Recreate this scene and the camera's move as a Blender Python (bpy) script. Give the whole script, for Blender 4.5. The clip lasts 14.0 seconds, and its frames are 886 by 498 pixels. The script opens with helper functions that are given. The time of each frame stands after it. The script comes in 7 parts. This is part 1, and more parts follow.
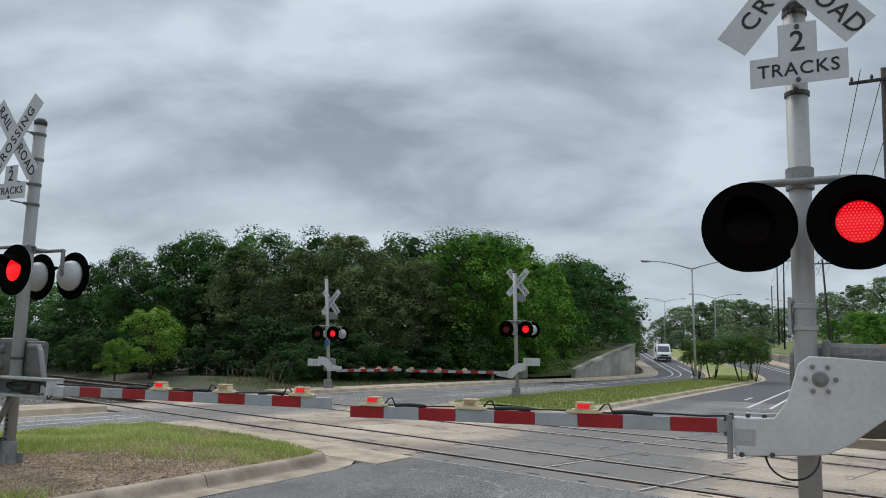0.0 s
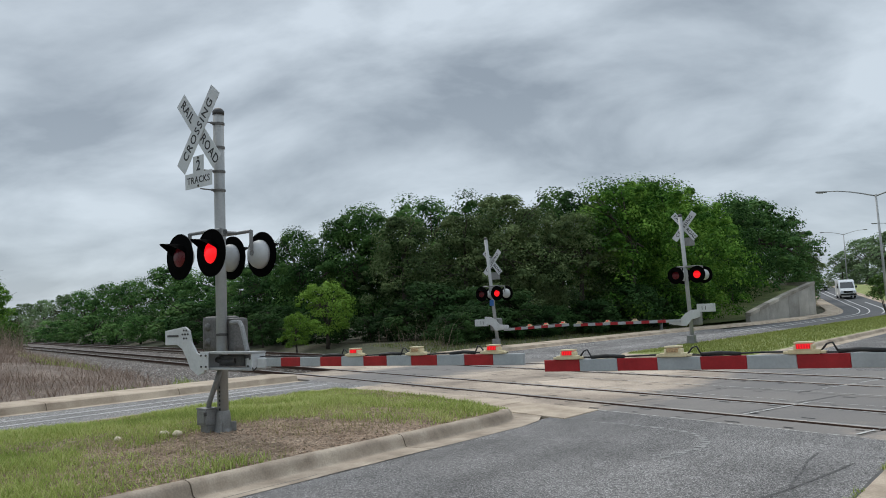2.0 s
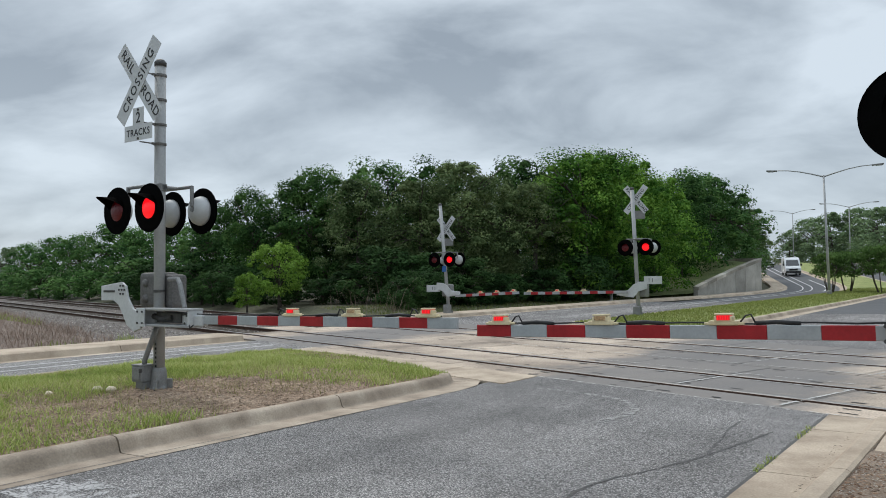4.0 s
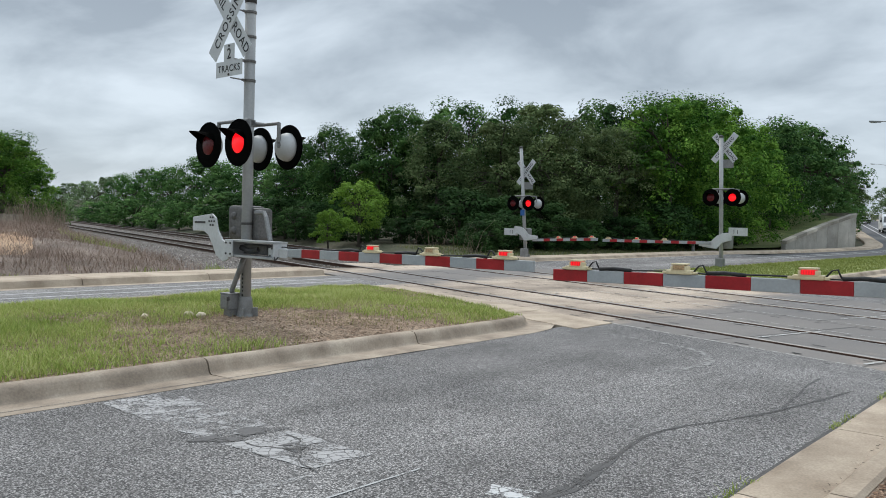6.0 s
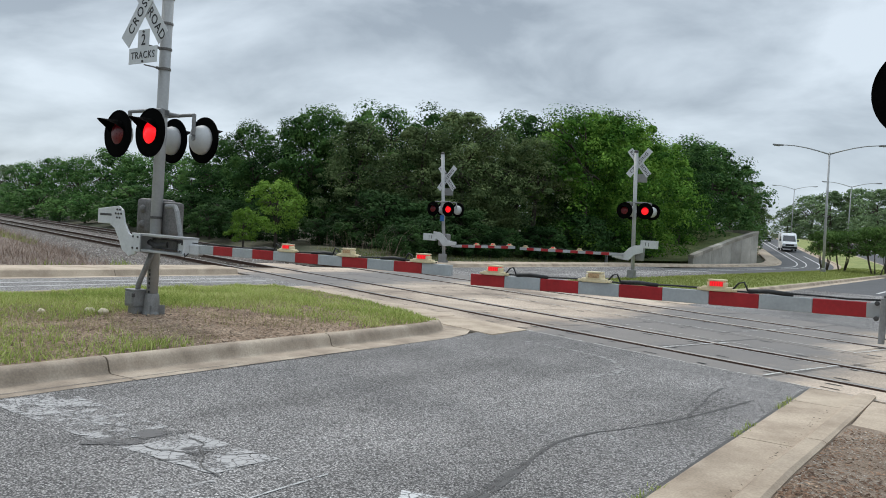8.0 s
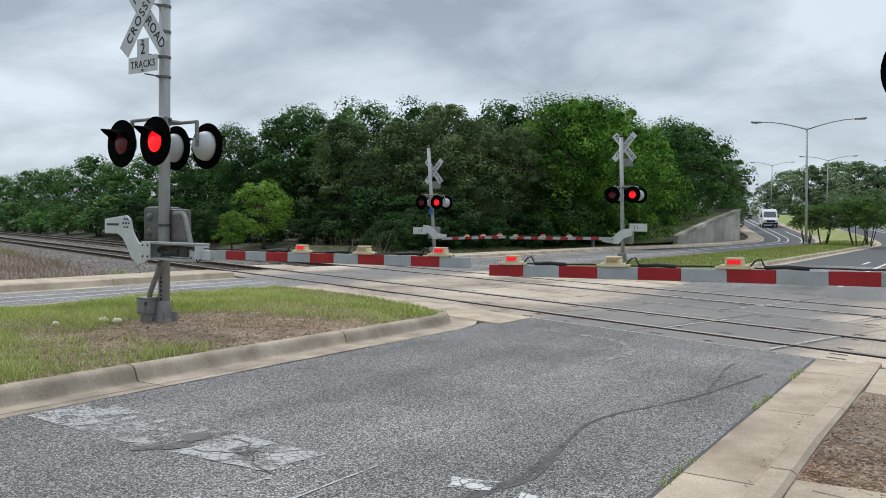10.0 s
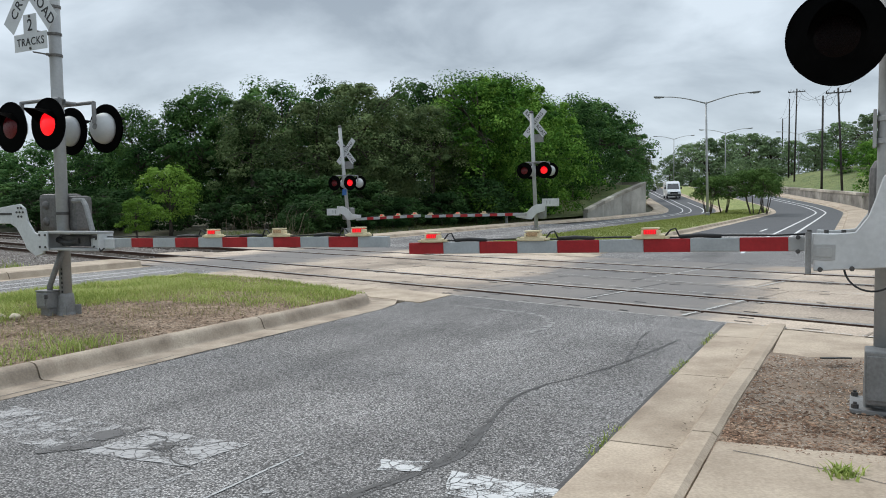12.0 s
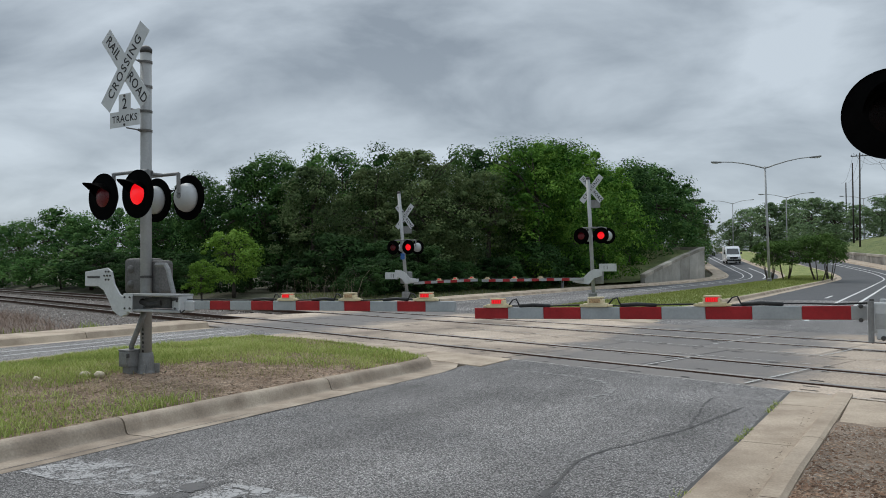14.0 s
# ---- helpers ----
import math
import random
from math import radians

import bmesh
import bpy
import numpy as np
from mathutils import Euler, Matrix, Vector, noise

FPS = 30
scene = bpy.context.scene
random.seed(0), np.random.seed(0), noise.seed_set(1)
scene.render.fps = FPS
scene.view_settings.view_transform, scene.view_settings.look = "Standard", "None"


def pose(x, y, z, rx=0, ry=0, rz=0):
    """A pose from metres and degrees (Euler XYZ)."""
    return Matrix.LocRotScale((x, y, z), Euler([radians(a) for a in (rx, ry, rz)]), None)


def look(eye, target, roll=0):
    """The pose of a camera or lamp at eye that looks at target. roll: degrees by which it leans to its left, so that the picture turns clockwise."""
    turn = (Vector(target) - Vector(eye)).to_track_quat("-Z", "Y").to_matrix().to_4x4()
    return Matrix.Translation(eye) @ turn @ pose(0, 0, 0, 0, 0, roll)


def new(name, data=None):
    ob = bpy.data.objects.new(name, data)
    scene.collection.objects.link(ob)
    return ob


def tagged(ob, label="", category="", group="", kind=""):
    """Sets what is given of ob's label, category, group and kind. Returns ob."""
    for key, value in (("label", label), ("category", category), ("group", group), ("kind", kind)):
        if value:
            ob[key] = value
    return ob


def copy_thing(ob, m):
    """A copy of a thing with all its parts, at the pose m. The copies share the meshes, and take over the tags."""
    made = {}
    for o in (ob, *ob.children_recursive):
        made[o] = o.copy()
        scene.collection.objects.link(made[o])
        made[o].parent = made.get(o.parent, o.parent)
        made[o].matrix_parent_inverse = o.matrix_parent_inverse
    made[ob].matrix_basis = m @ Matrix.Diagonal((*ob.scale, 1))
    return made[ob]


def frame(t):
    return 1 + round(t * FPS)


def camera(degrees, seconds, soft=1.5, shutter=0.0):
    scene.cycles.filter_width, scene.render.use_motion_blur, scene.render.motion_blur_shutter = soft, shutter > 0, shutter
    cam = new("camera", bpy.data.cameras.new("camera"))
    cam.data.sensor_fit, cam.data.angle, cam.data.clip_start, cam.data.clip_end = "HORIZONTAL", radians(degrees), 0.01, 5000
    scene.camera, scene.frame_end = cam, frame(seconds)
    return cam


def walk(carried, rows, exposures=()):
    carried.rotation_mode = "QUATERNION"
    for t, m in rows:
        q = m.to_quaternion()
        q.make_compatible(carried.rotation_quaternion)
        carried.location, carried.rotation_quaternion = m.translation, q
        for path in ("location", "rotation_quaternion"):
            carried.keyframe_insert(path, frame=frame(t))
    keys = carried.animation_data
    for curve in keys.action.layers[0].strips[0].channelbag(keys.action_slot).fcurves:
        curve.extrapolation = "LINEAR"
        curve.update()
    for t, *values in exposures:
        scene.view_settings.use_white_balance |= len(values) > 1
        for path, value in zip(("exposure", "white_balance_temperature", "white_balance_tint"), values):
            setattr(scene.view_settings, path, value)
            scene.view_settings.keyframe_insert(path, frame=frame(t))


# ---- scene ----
# ---------------------------------------------------------------- camera
cam = camera(59.3, 14.0, soft=0.95)

PATH = [
    (0, (0.213, -0.383, 1.598), (0.214, 1.599, 1.866), 1.6),
    (0.5, (0.23, -0.453, 1.611), (0.057, 1.53, 1.798), 1.7),
    (1, (0.206, -0.409, 1.556), (-0.023, 1.576, 1.628), 1.5),
    (1.5, (0.035, -0.267, 1.534), (-0.248, 1.712, 1.604), -0.2),
    (2, (-0.07, -0.248, 1.563), (-0.456, 1.708, 1.729), -2.3),
    (2.5, (0.026, -0.21, 1.581), (-0.287, 1.757, 1.769), -1.9),
    (4.8, (0.133, -0.225, 1.519), (-0.18, 1.751, 1.494), 0.2),
    (5, (0.136, -0.242, 1.524), (-0.224, 1.725, 1.481), -0.2),
    (5.5, (0.118, -0.291, 1.522), (-0.362, 1.649, 1.465), 0.5),
    (6, (0.128, -0.287, 1.529), (-0.35, 1.653, 1.455), 1.6),
    (6.5, (0.136, -0.221, 1.535), (-0.227, 1.746, 1.492), 1.1),
    (7, (0.136, -0.205, 1.522), (-0.172, 1.771, 1.491), 1.8),
    (7.5, (0.138, -0.177, 1.537), (-0.152, 1.801, 1.499), 2.6),
    (8, (0.117, -0.202, 1.504), (-0.157, 1.778, 1.452), 3.7),
    (8.2, (0.11, -0.187, 1.492), (-0.157, 1.795, 1.427), 4.6),
    (10.3, (-0.276, -0.393, 1.501), (-0.528, 1.591, 1.428), -0.1),
    (10.5, (-0.323, -0.371, 1.489), (-0.614, 1.605, 1.394), -0.9),
    (11, (-0.274, -0.312, 1.492), (-0.481, 1.674, 1.376), 0.1),
    (11.5, (-0.195, -0.276, 1.495), (-0.228, 1.72, 1.386), 0.1),
    (12, (-0.23, -0.284, 1.485), (-0.241, 1.712, 1.364), -0.8),
    (12.5, (-0.302, -0.317, 1.478), (-0.325, 1.679, 1.354), -0.8),
    (13, (-0.374, -0.352, 1.502), (-0.47, 1.645, 1.484), -0.9),
    (13.5, (-0.414, -0.415, 1.613), (-0.605, 1.563, 1.836), 1.3),
    (14, (-0.326, -0.585, 1.514), (-0.474, 1.409, 1.558), -0.5),
]
EXPOSURE = [(0.0, -0.05), (0.8, 0.05), (1.5, 0.15), (2.0, 0.0), (2.5, 0.0), (5.0, 0.2), (12.5, 0.25), (13.0, 0.27), (13.4, 0.02), (14.0, -0.12)]
walk(cam, [(t, look(eye, aim, roll)) for t, eye, aim, roll in PATH], EXPOSURE)
SKY_STRENGTH = 1.0

# ---------------------------------------------------------------- world and light
world = bpy.data.worlds.new("overcast_sky")
scene.world = world
world.use_nodes = True
SUN_EL, SUN_AZ = radians(52), radians(-35)


def build_world():
    nt = world.node_tree
    nt.nodes.clear()
    out = nt.nodes.new("ShaderNodeOutputWorld")
    bg = nt.nodes.new("ShaderNodeBackground")
    sky = nt.nodes.new("ShaderNodeTexSky")
    sky.sky_type = "NISHITA"
    sky.sun_disc = False
    sky.sun_elevation, sky.sun_rotation = SUN_EL, SUN_AZ
    tc = nt.nodes.new("ShaderNodeTexCoord")
    sep = nt.nodes.new("ShaderNodeSeparateXYZ")
    nt.links.new(tc.outputs["Generated"], sep.inputs[0])
    # direction projected on a flat cloud deck
    up = nt.nodes.new("ShaderNodeMath"); up.operation = "MAXIMUM"; up.inputs[1].default_value = 0.0
    nt.links.new(sep.outputs["Z"], up.inputs[0])
    low = nt.nodes.new("ShaderNodeMath"); low.operation = "ADD"; low.inputs[1].default_value = 0.3
    nt.links.new(up.outputs[0], low.inputs[0])
    deck = nt.nodes.new("ShaderNodeCombineXYZ")
    for axis in ("X", "Y"):
        div = nt.nodes.new("ShaderNodeMath"); div.operation = "DIVIDE"
        nt.links.new(sep.outputs[axis], div.inputs[0]); nt.links.new(low.outputs[0], div.inputs[1])
        nt.links.new(div.outputs[0], deck.inputs[axis])
    turn = nt.nodes.new("ShaderNodeMapping")
    turn.inputs["Location"].default_value = (3.1, 1.7, 0)
    turn.inputs["Rotation"].default_value = (0, 0, radians(20))
    turn.inputs["Scale"].default_value = (0.85, 1.1, 1)
    nt.links.new(deck.outputs[0], turn.inputs[0])
    big = nt.nodes.new("ShaderNodeTexNoise")
    big.inputs["Scale"].default_value, big.inputs["Detail"].default_value = 1.9, 9
    big.inputs["Roughness"].default_value, big.inputs["Distortion"].default_value = 0.52, 0.3
    nt.links.new(turn.outputs[0], big.inputs["Vector"])
    ramp = nt.nodes.new("ShaderNodeValToRGB")
    e = ramp.color_ramp.elements
    e[0].position, e[0].color = 0.38, (0.262, 0.31, 0.362, 1)
    e[1].position, e[1].color = 0.63, (0.59, 0.665, 0.735, 1)
    m = ramp.color_ramp.elements.new(0.5); m.color = (0.42, 0.482, 0.542, 1)
    nt.links.new(big.outputs["Fac"], ramp.inputs[0])
    # paler towards the horizon
    hz = nt.nodes.new("ShaderNodeMapRange")
    hz.inputs["From Min"].default_value, hz.inputs["From Max"].default_value = 0.0, 0.28
    hz.inputs["To Min"].default_value, hz.inputs["To Max"].default_value = 0.5, 0.0
    nt.links.new(up.outputs[0], hz.inputs["Value"])
    mix = nt.nodes.new("ShaderNodeMixRGB")
    mix.inputs[2].default_value = (0.56, 0.64, 0.71, 1)
    nt.links.new(hz.outputs[0], mix.inputs[0]); nt.links.new(ramp.outputs[0], mix.inputs[1])
    # a little of the clear sky's own light above the clouds
    addn = nt.nodes.new("ShaderNodeMixRGB"); addn.blend_type = "ADD"; addn.inputs[0].default_value = 0.008
    nt.links.new(mix.outputs[0], addn.inputs[1]); nt.links.new(sky.outputs[0], addn.inputs[2])
    # an overcast sky is brighter overhead than towards the horizon
    zen = nt.nodes.new("ShaderNodeMapRange")
    zen.inputs["From Min"].default_value, zen.inputs["From Max"].default_value = 0.4, 1.0
    zen.inputs["To Min"].default_value, zen.inputs["To Max"].default_value = 1.0, 2.6
    nt.links.new(up.outputs[0], zen.inputs["Value"])
    gain = nt.nodes.new("ShaderNodeMath"); gain.operation = "MULTIPLY"; gain.inputs[1].default_value = SKY_STRENGTH
    nt.links.new(zen.outputs[0], gain.inputs[0]); nt.links.new(gain.outputs[0], bg.inputs["Strength"])
    nt.links.new(addn.outputs[0], bg.inputs["Color"])
    nt.links.new(bg.outputs[0], out.inputs[0])


build_world()
sun_data = bpy.data.lights.new("sun", "SUN")
sun_data.energy, sun_data.angle, sun_data.color = 1.45, radians(30), (1.0, 0.94, 0.86)
sun = new("sun", sun_data)
sun.matrix_world = look((0, 0, 60), (-20 * math.sin(SUN_AZ), -20 * math.cos(SUN_AZ), 60 - 20 * math.tan(SUN_EL)))

# ---------------------------------------------------------------- plan
# road frame: s runs along the road, v to its right; the railway runs across it
HEAD = radians(27.5)
SU, CU = math.sin(HEAD), math.cos(HEAD)
BEND, CURVE, BEND_END = 71.7, 0.016, 90.9
TRACK = radians(46.5)
TX, TY = -math.sin(TRACK), math.cos(TRACK)      # along the rails, away from the road
PX, PY = math.cos(TRACK), math.sin(TRACK)       # across the rails, away from the eye
RAILS = (9.38, 10.83, 13.82, 15.27)


def _centre_line():
    pts, x, y, step = [], BEND * SU, BEND * CU, 0.5
    for i in range(600):
        s = BEND + i * step
        turn = CURVE * (min(s, BEND_END) - BEND)
        pts.append((s, x, y, HEAD - turn))
        x += step * math.sin(HEAD - turn)
        y += step * math.cos(HEAD - turn)
    return pts


LINE = _centre_line()


def road(s, v):
    """Plan place of a point s metres along and v metres to the right of the road's line."""
    if s <= BEND:
        return s * SU + v * CU, s * CU - v * SU
    i = min(int((s - BEND) / 0.5), len(LINE) - 2)
    s0, x, y, h = LINE[i]
    d = s - s0
    return x + d * math.sin(h) + v * math.cos(h), y + d * math.cos(h) - v * math.sin(h)


def along(x, y):
    return x * SU + y * CU, x * CU - y * SU


def rise(x, y):
    """Height of the land: level round the crossing, climbing beyond the bend."""
    s = x * SU + y * CU
    d = min(s, 140) - 78
    return 0.0561 * 0.5 * (d + math.sqrt(d * d + 40)) - 0.0561 * 0.5 * (-34 + math.sqrt(34 * 34 + 40)) if s > 44 else 0.0


def bend_shift(s):
    """How far the road's line has swung to the left of its straight course."""
    d = max(0.0, s - BEND)
    turn = BEND_END - BEND
    return 0.5 * CURVE * min(d, turn) ** 2 + CURVE * turn * max(0.0, min(s, 150) - BEND - turn)


def on_track(p, q):
    """Plan place p metres across the rails and q metres along them."""
    return p * PX + q * TX, p * PY + q * TY


# ---------------------------------------------------------------- materials
def principled(name):
    m = bpy.data.materials.new(name)
    m.use_nodes = True
    return m, m.node_tree, m.node_tree.nodes["Principled BSDF"]


def surface(name, colours, rough=0.8, metal=0.0, scale=6.0, fine=90.0, bump=0.15, dist=0.01, mottle=0.35, object_random=0.0, island=0.0, detail=6.0, spec=0.4):
    """Two or three colours mixed by coarse noise, broken by fine grain, with relief."""
    m, nt, b = principled(name)
    tc = nt.nodes.new("ShaderNodeTexCoord")
    geo = nt.nodes.new("ShaderNodeNewGeometry")
    n1 = nt.nodes.new("ShaderNodeTexNoise")
    n1.inputs["Scale"].default_value, n1.inputs["Detail"].default_value, n1.inputs["Roughness"].default_value = scale, detail, 0.6
    n2 = nt.nodes.new("ShaderNodeTexNoise")
    n2.inputs["Scale"].default_value, n2.inputs["Detail"].default_value = fine, 3
    for n in (n1, n2):
        nt.links.new(geo.outputs["Position"], n.inputs["Vector"])
    ramp = nt.nodes.new("ShaderNodeValToRGB")
    e = ramp.color_ramp.elements
    e[0].position, e[0].color = 0.32, (*colours[0], 1)
    e[1].position, e[1].color = 0.68, (*colours[-1], 1)
    for i, c in enumerate(colours[1:-1]):
        k = e.new(0.32 + 0.36 * (i + 1) / (len(colours) - 1))
        k.color = (*c, 1)
    nt.links.new(n1.outputs["Fac"], ramp.inputs[0])
    grain = nt.nodes.new("ShaderNodeMapRange")
    grain.inputs["From Min"].default_value, grain.inputs["From Max"].default_value = 0.3, 0.7
    grain.inputs["To Min"].default_value, grain.inputs["To Max"].default_value = 1 - mottle, 1 + mottle
    nt.links.new(n2.outputs["Fac"], grain.inputs["Value"])
    mul = nt.nodes.new("ShaderNodeMixRGB"); mul.blend_type = "MULTIPLY"; mul.inputs[0].default_value = 1
    nt.links.new(ramp.outputs[0], mul.inputs[1]); nt.links.new(grain.outputs[0], mul.inputs[2])
    last = mul.outputs[0]
    for amount, kind in ((object_random, "object"), (island, "island")):
        if amount:
            src = nt.nodes.new("ShaderNodeObjectInfo").outputs["Random"] if kind == "object" else geo.outputs["Random Per Island"]
            rng = nt.nodes.new("ShaderNodeMapRange")
            rng.inputs["To Min"].default_value, rng.inputs["To Max"].default_value = 1 - amount, 1 + amount
            nt.links.new(src, rng.inputs["Value"])
            mm = nt.nodes.new("ShaderNodeMixRGB"); mm.blend_type = "MULTIPLY"; mm.inputs[0].default_value = 1
            nt.links.new(last, mm.inputs[1]); nt.links.new(rng.outputs[0], mm.inputs[2])
            last = mm.outputs[0]
    nt.links.new(last, b.inputs["Base Color"])
    rr = nt.nodes.new("ShaderNodeMapRange")
    rr.inputs["To Min"].default_value, rr.inputs["To Max"].default_value = max(rough - 0.12, 0.03), min(rough + 0.12, 1)
    nt.links.new(n1.outputs["Fac"], rr.inputs["Value"]); nt.links.new(rr.outputs[0], b.inputs["Roughness"])
    b.inputs["Metallic"].default_value = metal
    b.inputs["Specular IOR Level"].default_value = spec
    if bump:
        bm_ = nt.nodes.new("ShaderNodeBump")
        bm_.inputs["Strength"].default_value, bm_.inputs["Distance"].default_value = bump, dist
        nt.links.new(n2.outputs["Fac"], bm_.inputs["Height"]); nt.links.new(bm_.outputs[0], b.inputs["Normal"])
    return m


def glowing(name, colour, strength, base=(0.4, 0.01, 0.01)):
    m, nt, b = principled(name)
    b.inputs["Base Color"].default_value = (*base, 1)
    b.inputs["Emission Color"].default_value = (*colour, 1)
    b.inputs["Emission Strength"].default_value = strength
    b.inputs["Roughness"].default_value = 0.3
    return m


def leafy(name, colours, gloss=0.45, through_light=0.22, island=0.38):
    """Leaves: colour varies from leaf to leaf and in clumps, some light passes through."""
    m, nt, b = principled(name)
    geo = nt.nodes.new("ShaderNodeNewGeometry")
    info = nt.nodes.new("ShaderNodeObjectInfo")
    n1 = nt.nodes.new("ShaderNodeTexNoise")
    n1.inputs["Scale"].default_value, n1.inputs["Detail"].default_value = 0.55, 4
    nt.links.new(geo.outputs["Position"], n1.inputs["Vector"])
    add = nt.nodes.new("ShaderNodeMath"); add.operation = "MULTIPLY_ADD"
    add.inputs[1].default_value = island
    nt.links.new(geo.outputs["Random Per Island"], add.inputs[0]); nt.links.new(n1.outputs["Fac"], add.inputs[2])
    ramp = nt.nodes.new("ShaderNodeValToRGB")
    e = ramp.color_ramp.elements
    e[0].position, e[0].color = 0.38, (*colours[0], 1)
    e[1].position, e[1].color = 0.6 + island, (*colours[-1], 1)
    if len(colours) > 2:
        k = e.new(0.49 + island / 2); k.color = (*colours[1], 1)
    nt.links.new(add.outputs[0], ramp.inputs[0])
    hue = nt.nodes.new("ShaderNodeHueSaturation")
    rng = nt.nodes.new("ShaderNodeMapRange")
    rng.inputs["To Min"].default_value, rng.inputs["To Max"].default_value = 0.8, 1.2
    nt.links.new(info.outputs["Random"], rng.inputs["Value"]); nt.links.new(rng.outputs[0], hue.inputs["Value"])
    nt.links.new(ramp.outputs[0], hue.inputs["Color"])
    nt.links.new(hue.outputs[0], b.inputs["Base Color"])
    b.inputs["Roughness"].default_value = 0.75
    b.inputs["Specular IOR Level"].default_value = gloss * 0.14
    tr = nt.nodes.new("ShaderNodeBsdfTranslucent")
    nt.links.new(hue.outputs[0], tr.inputs["Color"])
    mx = nt.nodes.new("ShaderNodeMixShader"); mx.inputs[0].default_value = through_light
    nt.links.new(b.outputs[0], mx.inputs[1]); nt.links.new(tr.outputs[0], mx.inputs[2])
    nt.links.new(mx.outputs[0], nt.nodes["Material Output"].inputs[0])
    return m


def asphalt_material(name="asphalt", bleach=1.0):
    """Worn grey asphalt with pale aggregate, wheel paths, tar seams and patches."""
    m = surface(name, [tuple(c * bleach for c in k) for k in ((0.155, 0.148, 0.142), (0.222, 0.212, 0.204), (0.285, 0.272, 0.261))], rough=0.88, scale=0.5, fine=75, bump=1.0, dist=0.014, mottle=0.6)
    nt = m.node_tree
    b = nt.nodes["Principled BSDF"]
    geo = [n for n in nt.nodes if n.bl_idname == "ShaderNodeNewGeometry"][0]
    link = b.inputs["Base Color"].links[0]
    src = link.from_socket
    # single stones of uneven tone with dark pits between them
    vor = nt.nodes.new("ShaderNodeTexVoronoi"); vor.inputs["Scale"].default_value = 92
    nt.links.new(geo.outputs["Position"], vor.inputs["Vector"])
    pick = nt.nodes.new("ShaderNodeSeparateColor")
    nt.links.new(vor.outputs["Color"], pick.inputs[0])
    tone = nt.nodes.new("ShaderNodeMapRange"); tone.interpolation_type = "SMOOTHSTEP"
    tone.inputs["To Min"].default_value, tone.inputs["To Max"].default_value = 0.48, 1.9
    nt.links.new(pick.outputs[0], tone.inputs["Value"])
    pit = nt.nodes.new("ShaderNodeMapRange")
    pit.inputs["From Min"].default_value, pit.inputs["From Max"].default_value = 0.3, 0.65
    pit.inputs["To Min"].default_value, pit.inputs["To Max"].default_value = 1.12, 0.42
    nt.links.new(vor.outputs["Distance"], pit.inputs["Value"])
    both = nt.nodes.new("ShaderNodeMath"); both.operation = "MULTIPLY"
    nt.links.new(tone.outputs[0], both.inputs[0]); nt.links.new(pit.outputs[0], both.inputs[1])
    pale = nt.nodes.new("ShaderNodeMixRGB"); pale.blend_type = "MULTIPLY"; pale.inputs[0].default_value = 1
    nt.links.new(src, pale.inputs[1]); nt.links.new(both.outputs[0], pale.inputs[2])
    # long soft wear bands along the road
    mp = nt.nodes.new("ShaderNodeMapping"); mp.vector_type = "POINT"
    mp.inputs["Rotation"].default_value = (0, 0, HEAD)
    nt.links.new(geo.outputs["Position"], mp.inputs[0])
    sc = nt.nodes.new("ShaderNodeMapping"); sc.inputs["Scale"].default_value = (0.75, 0.05, 0.1)
    nt.links.new(mp.outputs[0], sc.inputs[0])
    band = nt.nodes.new("ShaderNodeTexNoise"); band.inputs["Scale"].default_value = 1.0; band.inputs["Detail"].default_value = 5
    nt.links.new(sc.outputs[0], band.inputs["Vector"])
    br = nt.nodes.new("ShaderNodeMapRange")
    br.inputs["From Min"].default_value, br.inputs["From Max"].default_value = 0.35, 0.65
    br.inputs["To Min"].default_value, br.inputs["To Max"].default_value = 0.72, 1.22
    nt.links.new(band.outputs["Fac"], br.inputs["Value"])
    mul = nt.nodes.new("ShaderNodeMixRGB"); mul.blend_type = "MULTIPLY"; mul.inputs[0].default_value = 1
    nt.links.new(pale.outputs[0], mul.inputs[1]); nt.links.new(br.outputs[0], mul.inputs[2])
    nt.links.new(mul.outputs[0], b.inputs["Base Color"])
    return m


